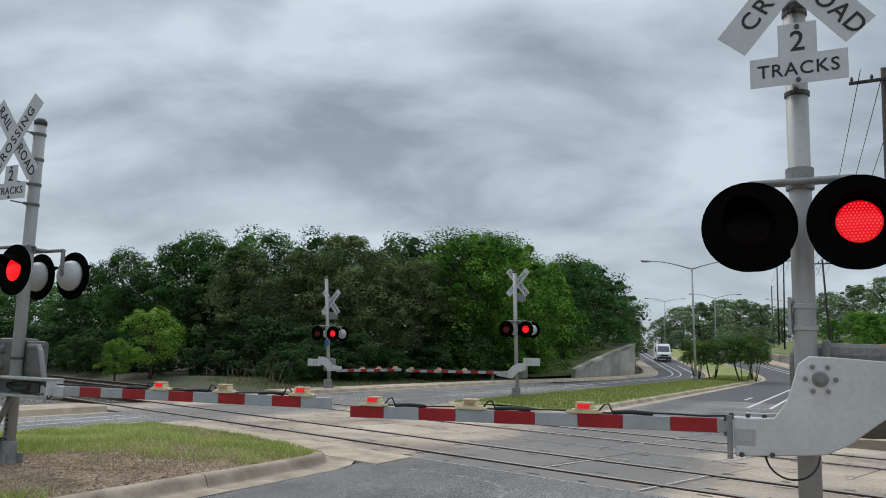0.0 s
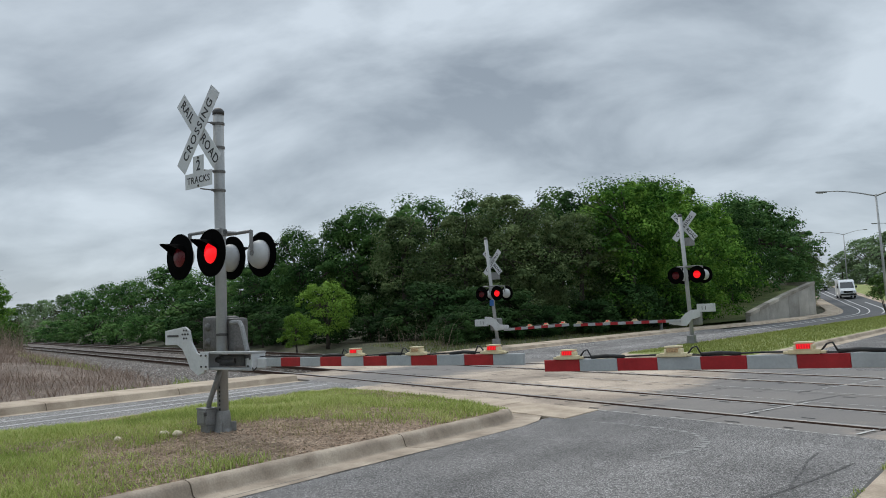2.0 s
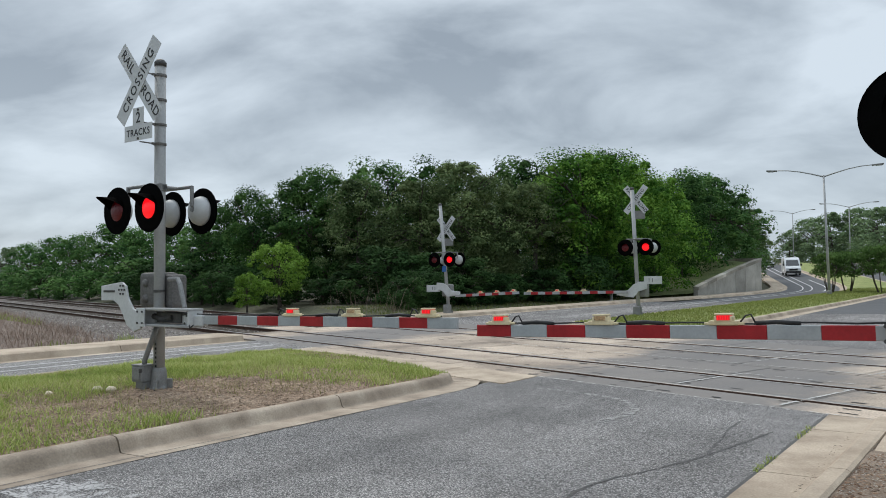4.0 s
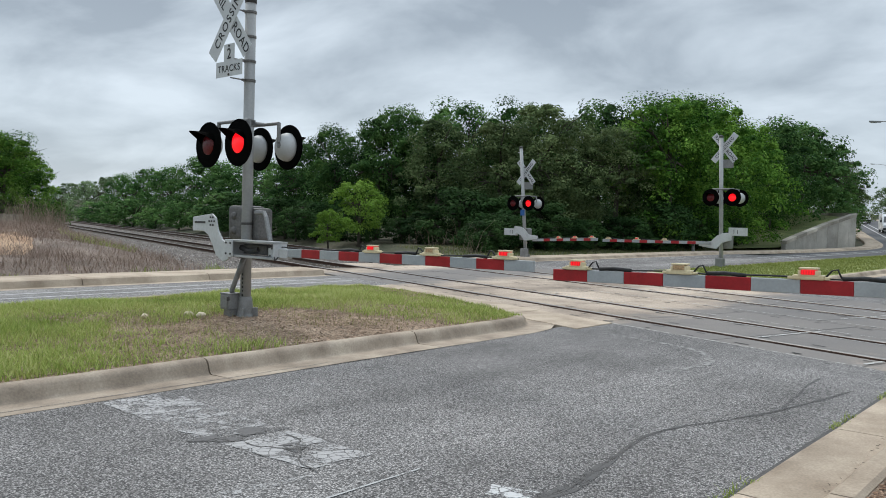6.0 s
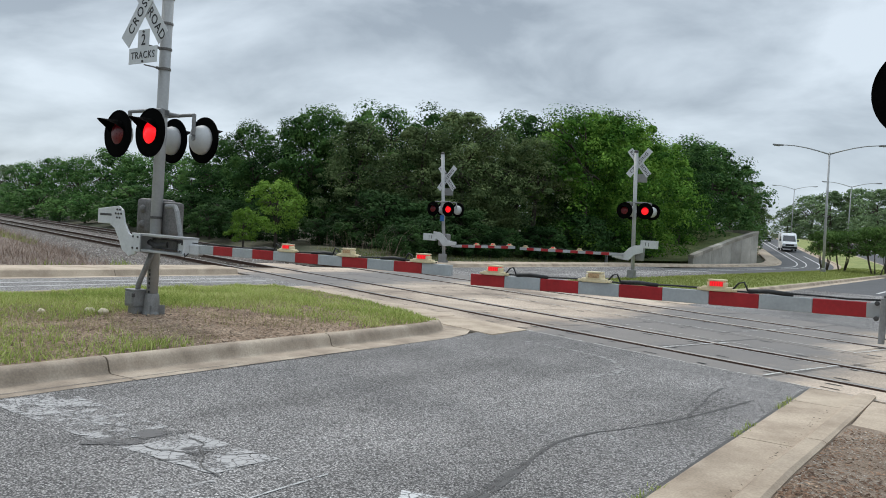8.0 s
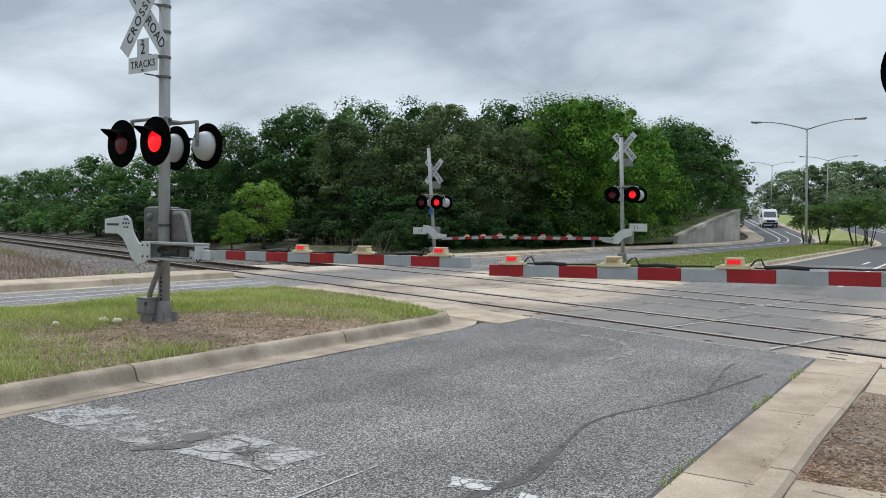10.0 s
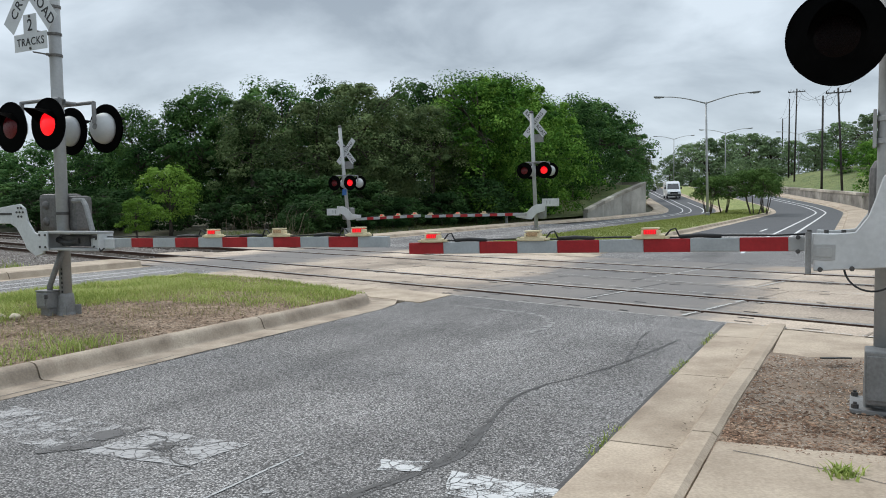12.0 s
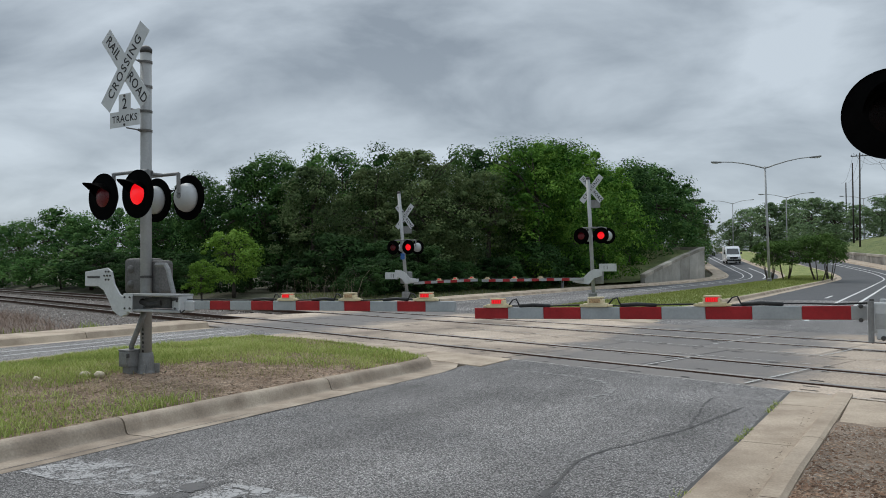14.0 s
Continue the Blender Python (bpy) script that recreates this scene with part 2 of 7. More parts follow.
def worn_paint(name, colour, holes=0.5, scale=7.0, rough=0.8, flakes=0.0):
    """Road paint worn away in flakes, so that the asphalt shows through."""
    m, nt, b = principled(name)
    geo = nt.nodes.new("ShaderNodeNewGeometry")
    n1 = nt.nodes.new("ShaderNodeTexNoise"); n1.inputs["Scale"].default_value = scale; n1.inputs["Detail"].default_value = 3
    n2 = nt.nodes.new("ShaderNodeTexNoise"); n2.inputs["Scale"].default_value = scale * 9; n2.inputs["Detail"].default_value = 4; n2.inputs["Roughness"].default_value = 0.7
    for n in (n1, n2):
        nt.links.new(geo.outputs["Position"], n.inputs["Vector"])
    add = nt.nodes.new("ShaderNodeMath"); add.operation = "MULTIPLY_ADD"; add.inputs[1].default_value = 0.8
    nt.links.new(n2.outputs["Fac"], add.inputs[0])
    half = nt.nodes.new("ShaderNodeMath"); half.operation = "MULTIPLY"; half.inputs[1].default_value = 1.2
    nt.links.new(n1.outputs["Fac"], half.inputs[0]); nt.links.new(half.outputs[0], add.inputs[2])
    r = nt.nodes.new("ShaderNodeMapRange")
    r.inputs["From Min"].default_value, r.inputs["From Max"].default_value = 2 * holes - 0.06, 2 * holes + 0.08
    nt.links.new(add.outputs[0], r.inputs["Value"])
    tint = nt.nodes.new("ShaderNodeMixRGB"); tint.inputs[1].default_value = (*[c * 0.72 for c in colour], 1); tint.inputs[2].default_value = (*colour, 1)
    nt.links.new(n2.outputs["Fac"], tint.inputs[0]); nt.links.new(tint.outputs[0], b.inputs["Base Color"])
    b.inputs["Roughness"].default_value = rough
    cover = r.outputs[0]
    if flakes:
        wob = nt.nodes.new("ShaderNodeVectorMath"); wob.operation = "MULTIPLY_ADD"; wob.inputs[1].default_value = (0.05, 0.05, 0.05)
        nt.links.new(n1.outputs["Color"], wob.inputs[0]); nt.links.new(geo.outputs["Position"], wob.inputs[2])
        cell = nt.nodes.new("ShaderNodeTexVoronoi"); cell.feature = "DISTANCE_TO_EDGE"; cell.inputs["Scale"].default_value = flakes
        nt.links.new(wob.outputs[0], cell.inputs["Vector"])
        gap = nt.nodes.new("ShaderNodeMapRange")
        gap.inputs["From Min"].default_value, gap.inputs["From Max"].default_value = 0.008, 0.05
        nt.links.new(cell.outputs["Distance"], gap.inputs["Value"])
        both = nt.nodes.new("ShaderNodeMath"); both.operation = "MULTIPLY"
        nt.links.new(cover, both.inputs[0]); nt.links.new(gap.outputs[0], both.inputs[1])
        cover = both.outputs[0]
    clear = nt.nodes.new("ShaderNodeBsdfTransparent")
    mx = nt.nodes.new("ShaderNodeMixShader")
    nt.links.new(cover, mx.inputs[0]); nt.links.new(clear.outputs[0], mx.inputs[1]); nt.links.new(b.outputs[0], mx.inputs[2])
    nt.links.new(mx.outputs[0], nt.nodes["Material Output"].inputs[0])
    return m


def lane_dirt(m, lanes):
    """Grey tyre dirt worn into pale concrete along the lanes, with ragged edges."""
    nt = m.node_tree
    b = nt.nodes["Principled BSDF"]
    src = b.inputs["Base Color"].links[0].from_socket
    geo = [n for n in nt.nodes if n.bl_idname == "ShaderNodeNewGeometry"][0]
    dot = nt.nodes.new("ShaderNodeVectorMath"); dot.operation = "DOT_PRODUCT"; dot.inputs[1].default_value = (CU, -SU, 0)
    nt.links.new(geo.outputs["Position"], dot.inputs[0])
    rag = nt.nodes.new("ShaderNodeTexNoise"); rag.inputs["Scale"].default_value = 0.8; rag.inputs["Detail"].default_value = 7; rag.inputs["Roughness"].default_value = 0.65
    nt.links.new(geo.outputs["Position"], rag.inputs["Vector"])
    shift = nt.nodes.new("ShaderNodeMath"); shift.operation = "MULTIPLY_ADD"; shift.inputs[1].default_value = 3.2
    nt.links.new(rag.outputs["Fac"], shift.inputs[0]); nt.links.new(dot.outputs["Value"], shift.inputs[2])
    for centre, half in lanes:
        off = nt.nodes.new("ShaderNodeMath"); off.operation = "SUBTRACT"; off.inputs[1].default_value = centre + 1.6
        nt.links.new(shift.outputs[0], off.inputs[0])
        mag = nt.nodes.new("ShaderNodeMath"); mag.operation = "ABSOLUTE"
        nt.links.new(off.outputs[0], mag.inputs[0])
        r = nt.nodes.new("ShaderNodeMapRange"); r.interpolation_type = "SMOOTHSTEP"
        r.inputs["From Min"].default_value, r.inputs["From Max"].default_value = half - 0.8, half + 0.5
        r.inputs["To Min"].default_value, r.inputs["To Max"].default_value = 0.86, 0.0
        nt.links.new(mag.outputs[0], r.inputs["Value"])
        mix = nt.nodes.new("ShaderNodeMixRGB"); mix.inputs[2].default_value = (0.15, 0.145, 0.142, 1)
        nt.links.new(r.outputs[0], mix.inputs[0]); nt.links.new(src, mix.inputs[1])
        src = mix.outputs[0]
    nt.links.new(src, b.inputs["Base Color"])


ASPHALT = asphalt_material()
BLEACHED_ASPHALT = asphalt_material("bleached_asphalt", 1.3)
DARK_ASPHALT = surface("new_asphalt", [(0.06, 0.061, 0.063), (0.095, 0.096, 0.098)], rough=0.75, scale=0.6, fine=60, bump=0.4, mottle=0.3)
CONCRETE = surface("kerb_concrete", [(0.275, 0.214, 0.155), (0.415, 0.336, 0.254), (0.52, 0.43, 0.33)], rough=0.9, scale=1.3, detail=9.0, fine=60, bump=0.3, dist=0.008, mottle=0.14, object_random=0.09)
DIRTY_CONCRETE = surface("stained_concrete", [(0.22, 0.174, 0.13), (0.34, 0.275, 0.21), (0.45, 0.375, 0.292)], rough=0.9, detail=9.0, scale=2.2, fine=55, bump=0.35, dist=0.006, mottle=0.13, object_random=0.08)
PANEL = surface("crossing_concrete", [(0.18, 0.142, 0.11), (0.4, 0.324, 0.254), (0.56, 0.462, 0.366)], rough=0.85, scale=0.42, fine=34, bump=0.4, dist=0.01, mottle=0.28, detail=9.0, object_random=0.18)
lane_dirt(PANEL, ((-3.7, 2.3), (-14.2, 2.0)))
COPING = surface("coping_blocks", [(0.2, 0.175, 0.14), (0.5, 0.46, 0.4)], rough=0.9, scale=0.35, fine=20, bump=0.2, mottle=0.15, object_random=0.4)
PALE_WALL = surface("pale_wall_concrete", [(0.3, 0.28, 0.245), (0.5, 0.475, 0.43)], rough=0.9, scale=0.6, fine=20, bump=0.2, mottle=0.12, object_random=0.12)
WALL_CONCRETE = surface("wall_concrete", [(0.15, 0.138, 0.12), (0.28, 0.26, 0.235), (0.42, 0.395, 0.355)], rough=0.9, scale=0.6, fine=20, bump=0.2, mottle=0.15, object_random=0.15)
SOIL = surface("bare_soil", [(0.15, 0.1, 0.062), (0.265, 0.185, 0.124), (0.375, 0.28, 0.198)], rough=0.95, scale=3.0, fine=30, bump=1.0, dist=0.04, mottle=0.55)
CLAY = surface("clay_bank", [(0.26, 0.16, 0.095), (0.4, 0.26, 0.16), (0.48, 0.34, 0.22)], rough=0.95, scale=0.8, fine=14, bump=0.6, dist=0.05, mottle=0.3)
BRUSH = surface("brushy_soil", [(0.12, 0.09, 0.072), (0.19, 0.148, 0.12), (0.29, 0.235, 0.19)], rough=0.95, scale=0.7, fine=16, bump=0.8, dist=0.06, mottle=0.4)
# turf colours taken darker, with the shade put into the colour
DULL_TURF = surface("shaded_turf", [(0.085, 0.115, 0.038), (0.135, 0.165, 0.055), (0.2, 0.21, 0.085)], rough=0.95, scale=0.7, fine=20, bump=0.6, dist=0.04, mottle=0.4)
TURF = surface("turf", [(0.15, 0.18, 0.055), (0.22, 0.255, 0.08), (0.32, 0.32, 0.125)], rough=0.95, scale=0.9, fine=25, bump=0.6, dist=0.04, mottle=0.4)
LAND = surface("rough_ground", [(0.04, 0.048, 0.022), (0.066, 0.066, 0.036), (0.095, 0.082, 0.052)], rough=0.95, scale=0.15, fine=6, bump=0.6, dist=0.06, mottle=0.35)
BALLAST_BED = surface("ballast_bed", [(0.07, 0.058, 0.05), (0.12, 0.102, 0.09), (0.17, 0.15, 0.135)], rough=0.95, scale=1.2, fine=22, bump=0.8, dist=0.04, mottle=0.5)
BALLAST = surface("ballast_stone", [(0.15, 0.125, 0.105), (0.26, 0.228, 0.2), (0.42, 0.39, 0.36)], rough=0.9, scale=5, fine=40, bump=0.4, mottle=0.25, island=0.35)
RAIL_SIDE = surface("rusty_rail", [(0.06, 0.032, 0.022), (0.1, 0.055, 0.036)], rough=0.8, metal=0.2, scale=4, fine=60, bump=0.2, mottle=0.3)
RAIL_TOP = surface("polished_rail", [(0.17, 0.16, 0.15), (0.28, 0.265, 0.25)], rough=0.42, metal=0.75, scale=2, fine=60, bump=0.05, mottle=0.12)
GAP_RUBBER = surface("black_rubber", [(0.018, 0.018, 0.018), (0.035, 0.034, 0.033)], rough=0.8, scale=4, fine=60, bump=0.2)
TIE_WOOD = surface("tie_timber", [(0.05, 0.04, 0.032), (0.1, 0.082, 0.065)], rough=0.95, scale=3, fine=40, bump=0.5, mottle=0.3, object_random=0.2)
PAINT_WHITE = worn_paint("worn_white_paint", (0.43, 0.42, 0.41), 0.468, 4.0, flakes=14.0)
PAINT_FLAKES = worn_paint("flaking_white_paint", (0.42, 0.41, 0.4), 0.515, 7.0, flakes=18.0)
PAINT_BLOCK = worn_paint("thick_white_paint", (0.62, 0.62, 0.61), 0.46, 7.0, flakes=10.0)
PAINT_FAINT = worn_paint("faint_white_paint", (0.5, 0.5, 0.49), 0.46, 9.0)
GRIT = surface("gutter_grit", [(0.08, 0.06, 0.045), (0.2, 0.16, 0.12)], rough=0.95, scale=6, fine=60, bump=0.3, mottle=0.3, island=0.4)
PAINT_GHOST = worn_paint("ghost_white_paint", (0.33, 0.32, 0.305), 0.485, 12.0)
PAINT_LINE = worn_paint("thin_white_paint", (0.55, 0.54, 0.51), 0.47)
SEAM_DARK = worn_paint("dark_seam_band", (0.105, 0.101, 0.098), 0.47, 9.0)
DARK_PATCH = worn_paint("dark_repair", (0.125, 0.12, 0.117), 0.49, 5.0)
PAINT_FRESH = surface("white_road_paint", [(0.55, 0.55, 0.54), (0.68, 0.68, 0.66)], rough=0.75, scale=3, fine=40, bump=0.1, mottle=0.15)
TAR = surface("tar_seam", [(0.066, 0.062, 0.059), (0.1, 0.095, 0.09)], rough=0.75, scale=4, fine=60, bump=0.2)
GALV = surface("galvanised_steel", [(0.3, 0.305, 0.305), (0.36, 0.365, 0.36), (0.42, 0.42, 0.41)], rough=0.58, metal=0.3, scale=2.0, fine=40, bump=0.03, mottle=0.05, object_random=0.05)
ALU = surface("grey_cast_metal", [(0.19, 0.19, 0.185), (0.27, 0.27, 0.265)], rough=0.55, metal=0.3, scale=5, fine=50, bump=0.08, mottle=0.14, object_random=0.06)
GEAR = surface("weathered_gear_metal", [(0.11, 0.105, 0.1), (0.17, 0.165, 0.158)], rough=0.6, metal=0.2, scale=4, fine=40, bump=0.1, mottle=0.2)
DARK_STEEL = surface("dark_steel", [(0.06, 0.06, 0.06), (0.11, 0.105, 0.1)], rough=0.55, metal=0.6, scale=9, fine=60, bump=0.1, mottle=0.2)
WHITE_STEEL = surface("white_painted_steel", [(0.46, 0.47, 0.47), (0.56, 0.57, 0.57)], rough=0.45, scale=3.0, fine=30, bump=0.05, mottle=0.06, object_random=0.04)
SIGN_WHITE = surface("sign_sheeting", [(0.48, 0.495, 0.5), (0.55, 0.565, 0.57)], rough=0.5, scale=4, fine=60, bump=0.02, mottle=0.04)
BLACK_INK = surface("black_legend", [(0.012, 0.012, 0.012), (0.025, 0.025, 0.025)], rough=0.55, scale=5, fine=60, bump=0, mottle=0.1)
BLACK_PAINT = surface("black_disc_paint", [(0.0015, 0.0015, 0.0015), (0.0035, 0.0035, 0.0035)], rough=0.9, scale=5, fine=50, bump=0.04, mottle=0.15, spec=0.03)
LENS_DOME = surface("pale_housing", [(0.42, 0.43, 0.43), (0.5, 0.51, 0.51)], rough=0.5, scale=3, fine=40, bump=0.02, mottle=0.03)
RED_STRIPE = surface("red_sheeting", [(0.27, 0.009, 0.012), (0.36, 0.014, 0.018)], rough=0.4, scale=6, fine=50, bump=0.03, mottle=0.1)
GREY_STRIPE = surface("silver_sheeting", [(0.3, 0.32, 0.325), (0.38, 0.4, 0.405)], rough=0.42, scale=4, fine=50, bump=0.03, mottle=0.06)
CREAM = surface("cream_plastic", [(0.6, 0.5, 0.3), (0.72, 0.62, 0.4)], rough=0.45, scale=7, fine=50, bump=0.03, mottle=0.06)
NOTICE_BLUE = surface("blue_notice", [(0.03, 0.12, 0.36), (0.05, 0.17, 0.45)], rough=0.45, scale=8, fine=60, bump=0.02, mottle=0.08)
CABLE = surface("black_cable", [(0.012, 0.012, 0.012), (0.03, 0.03, 0.03)], rough=0.6, scale=7, fine=50, bump=0.05)
LAMP_ON = glowing("lit_red_lens", (1.0, 0.006, 0.012), 0.9, (0.2, 0.005, 0.007))
LAMP_LED_LENS = glowing("lit_red_panel", (1.0, 0.006, 0.012), 0.6, (0.2, 0.005, 0.006))
LAMP_LED = glowing("lit_red_diode", (1.0, 0.03, 0.05), 1.7)
LAMP_BLACK = surface("unlit_black_lens", [(0.002, 0.001, 0.001), (0.005, 0.002, 0.002)], rough=0.5, scale=40, fine=160, bump=0.2, spec=0.08)
LAMP_DIM = surface("unlit_red_lens", [(0.09, 0.003, 0.006), (0.14, 0.005, 0.01)], rough=0.3, scale=40, fine=160, bump=0.2)
LAMP_ARM = glowing("lit_arm_lens", (0.9, 0.012, 0.022), 0.55, (0.2, 0.006, 0.008))
BARK = surface("bark", [(0.045, 0.036, 0.028), (0.085, 0.07, 0.055)], rough=0.95, scale=5, fine=22, bump=0.8, dist=0.03, mottle=0.35)
POLE_WOOD = surface("pole_timber", [(0.03, 0.026, 0.023), (0.06, 0.052, 0.045)], rough=0.9, scale=2, fine=30, bump=0.4, mottle=0.3)
FENCE_WOOD = surface("weathered_boards", [(0.2, 0.17, 0.13), (0.3, 0.26, 0.2)], rough=0.9, scale=2, fine=30, bump=0.4, mottle=0.25, object_random=0.2)
CEDAR = surface("cedar_boards", [(0.32, 0.2, 0.1), (0.42, 0.28, 0.15)], rough=0.9, scale=2, fine=30, bump=0.3, mottle=0.2, object_random=0.15)
BROWN_BRUSH = leafy("brown_brush", [(0.15, 0.108, 0.086), (0.25, 0.188, 0.152), (0.38, 0.305, 0.25)], 0.2, 0.15)
STRAW = leafy("straw_blades", [(0.22, 0.19, 0.09), (0.36, 0.32, 0.16), (0.5, 0.45, 0.26)], 0.2, 0.25)
HILL_GRASS = leafy("hill_blades", [(0.085, 0.12, 0.035), (0.14, 0.175, 0.055), (0.21, 0.23, 0.09)], 0.2, 0.3)
ROUGH_GRASS = leafy("rough_blades", [(0.06, 0.085, 0.025), (0.12, 0.15, 0.05), (0.24, 0.22, 0.11)], 0.2, 0.3)
LAWN = leafy("mown_blades", [(0.15, 0.185, 0.05), (0.22, 0.255, 0.075), (0.31, 0.33, 0.12)], 0.3, 0.3)
GRASS = leafy("grass_blades", [(0.15, 0.22, 0.045), (0.31, 0.38, 0.1), (0.56, 0.56, 0.25)], 0.2, 0.3)
DRY_GRASS = leafy("dry_stems", [(0.11, 0.082, 0.06), (0.19, 0.148, 0.112), (0.3, 0.245, 0.19)], 0.2, 0.2)
MULCH = surface("mulch_litter", [(0.17, 0.105, 0.065), (0.28, 0.2, 0.14), (0.4, 0.33, 0.25)], rough=0.95, scale=5, fine=40, bump=0.3, mottle=0.3, island=0.45)

RED_MULCH = surface("red_mulch", [(0.11, 0.06, 0.036), (0.23, 0.14, 0.09), (0.37, 0.27, 0.19)], rough=0.95, scale=5, fine=40, bump=0.3, mottle=0.3, island=0.55)
PEBBLE = surface("pale_pebbles", [(0.3, 0.27, 0.23), (0.52, 0.48, 0.42)], rough=0.9, scale=8, fine=40, bump=0.2, mottle=0.2, island=0.4)
LITTER = surface("dark_leaf_litter", [(0.07, 0.04, 0.026), (0.17, 0.108, 0.07), (0.38, 0.31, 0.235)], rough=0.95, scale=5, fine=40, bump=0.3, mottle=0.3, island=0.6)


# ---------------------------------------------------------------- mesh helpers
def part(name, bm, material, parent=None, label="", smooth=False):
    """Link a bmesh as one mesh object, under a thing or a part."""
    me = bpy.data.meshes.new(name)
    bm.normal_update()
    bm.to_mesh(me)
    bm.free()
    return mesh_part(name, me, material, parent, label, smooth)


def mesh_part(name, me, material, parent=None, label="", smooth=False):
    for mt in (material if isinstance(material, (list, tuple)) else [material]):
        if mt.name not in me.materials:
            me.materials.append(mt)
    if smooth:
        me.polygons.foreach_set("use_smooth", [True] * len(me.polygons))
    ob = new(name, me)
    if parent is not None:
        ob.parent = parent
    if label:
        ob["label"] = label
    return ob


def raw(name, verts, faces, material, parent=None, label="", smooth=False):
    me = bpy.data.meshes.new(name)
    me.from_pydata(verts, [], faces)
    me.update()
    return mesh_part(name, me, material, parent, label, smooth)


def thing(name, label, category, m=None, group="", kind=""):
    ob = new(name)
    ob.empty_display_size = 0.1
    if m is not None:
        ob.matrix_world = m
    return tagged(ob, label, category, group, kind)


def box(size, m=None, bevel=0.0, bm=None, segments=2):
    """A box of that size round its origin, moved by m, with its edges rounded."""
    own = bmesh.new()
    bmesh.ops.create_cube(own, size=1.0, matrix=Matrix.Diagonal((*size, 1)))
    if bevel:
        bmesh.ops.bevel(own, geom=own.edges[:], offset=min(bevel, min(size) * 0.45), segments=segments, affect="EDGES", profile=0.6)
    return _into(own, m, bm)


def _into(own, m, bm):
    if m is not None:
        bmesh.ops.transform(own, matrix=m, verts=own.verts[:])
    if bm is None:
        return own
    me = bpy.data.meshes.new("joined")
    own.to_mesh(me)
    own.free()
    bm.from_mesh(me)
    bpy.data.meshes.remove(me)
    return bm


def tube(points, radius, sides=10, bm=None, closed_ends=True):
    """A round bar along points; radius may be one number or one for each point."""
    own = bmesh.new()
    pts = [Vector(p) for p in points]
    radii = radius if isinstance(radius, (list, tuple)) else [radius] * len(pts)
    rings, side = [], None
    for i, p in enumerate(pts):
        d = (pts[min(i + 1, len(pts) - 1)] - pts[max(i - 1, 0)]).normalized()
        if side is None:
            side = d.cross(Vector((0, 0, 1)))
            if side.length < 0.01:
                side = Vector((1, 0, 0))
        side = (side - d * side.dot(d)).normalized()
        up = d.cross(side)
        rings.append([own.verts.new(p + (side * math.cos(a) + up * math.sin(a)) * radii[i])
                      for a in (2 * math.pi * k / sides for k in range(sides))])
    for a, b in zip(rings, rings[1:]):
        for k in range(sides):
            own.faces.new((a[k], a[(k + 1) % sides], b[(k + 1) % sides], b[k]))
    if closed_ends:
        own.faces.new(rings[0][::-1])
        own.faces.new(rings[-1])
    bmesh.ops.recalc_face_normals(own, faces=own.faces[:])
    return _into(own, None, bm)


def lathe(profile, m=None, sides=28, bm=None):
    """A turned body from (radius, height) steps, round the local z axis."""
    own = bmesh.new()
    rings = []
    for r, z in profile:
        rings.append([own.verts.new((r * math.cos(a), r * math.sin(a), z)) for a in (2 * math.pi * k / sides for k in range(sides))])
    for a, b in zip(rings, rings[1:]):
        for k in range(sides):
            own.faces.new((a[k], a[(k + 1) % sides], b[(k + 1) % sides], b[k]))
    own.faces.new(rings[0][::-1])
    own.faces.new(rings[-1])
    bmesh.ops.remove_doubles(own, verts=own.verts[:], dist=1e-5)
    bmesh.ops.recalc_face_normals(own, faces=own.faces[:])
    return _into(own, m, bm)


def plate(outline, thick, m=None, bevel=0.0, bm=None):
    """A flat plate cut to an outline in the local x-z plane, thick along y."""
    own = bmesh.new()
    f = own.faces.new([own.verts.new((x, -thick / 2, z)) for x, z in outline])
    ext = bmesh.ops.extrude_face_region(own, geom=[f])
    bmesh.ops.translate(own, vec=(0, thick, 0), verts=[g for g in ext["geom"] if isinstance(g, bmesh.types.BMVert)])
    bmesh.ops.recalc_face_normals(own, faces=own.faces[:])
    if bevel:
        bmesh.ops.bevel(own, geom=own.edges[:], offset=bevel, segments=1, affect="EDGES")
    return _into(own, m, bm)


def lettering(text, height, m, parent, name="legend", material=None, spread=1.0):
    """Black letters as thin solids, centred on m, reading along local x with z up."""
    cu = bpy.data.curves.new(name, "FONT")
    cu.body, cu.size, cu.align_x, cu.align_y = text, height * 1.38, "CENTER", "CENTER"
    cu.extrude, cu.offset, cu.resolution_u = 0.0012, 0.012 * height, 3
    cu.space_character = spread
    tmp = new(name, cu)
    me = bpy.data.meshes.new_from_object(tmp.evaluated_get(bpy.context.evaluated_depsgraph_get()))
    bpy.data.objects.remove(tmp)
    bpy.data.curves.remove(cu)
    ob = mesh_part(name, me, material or BLACK_INK, parent)
    ob.matrix_local = m @ pose(0, 0, 0, 90, 0, 0)
    return ob


def strip(name, rows, material, parent=None, label="", smooth=False):
    """A sheet from rows of points of equal length."""
    n = len(rows[0])
    verts = [p for r in rows for p in r]
    faces = [(i * n + k, i * n + k + 1, (i + 1) * n + k + 1, (i + 1) * n + k) for i in range(len(rows) - 1) for k in range(n - 1)]
    ob = raw(name, verts, faces, material, parent, label, smooth)
    me = ob.data
    if len(me.polygons) and sum(p.normal.z for p in me.polygons) < 0:
        me.flip_normals()
    return ob


def steps(a, b, step):
    n = max(1, int(math.ceil(abs(b - a) / step)))
    return [a + (b - a) * i / n for i in range(n + 1)]


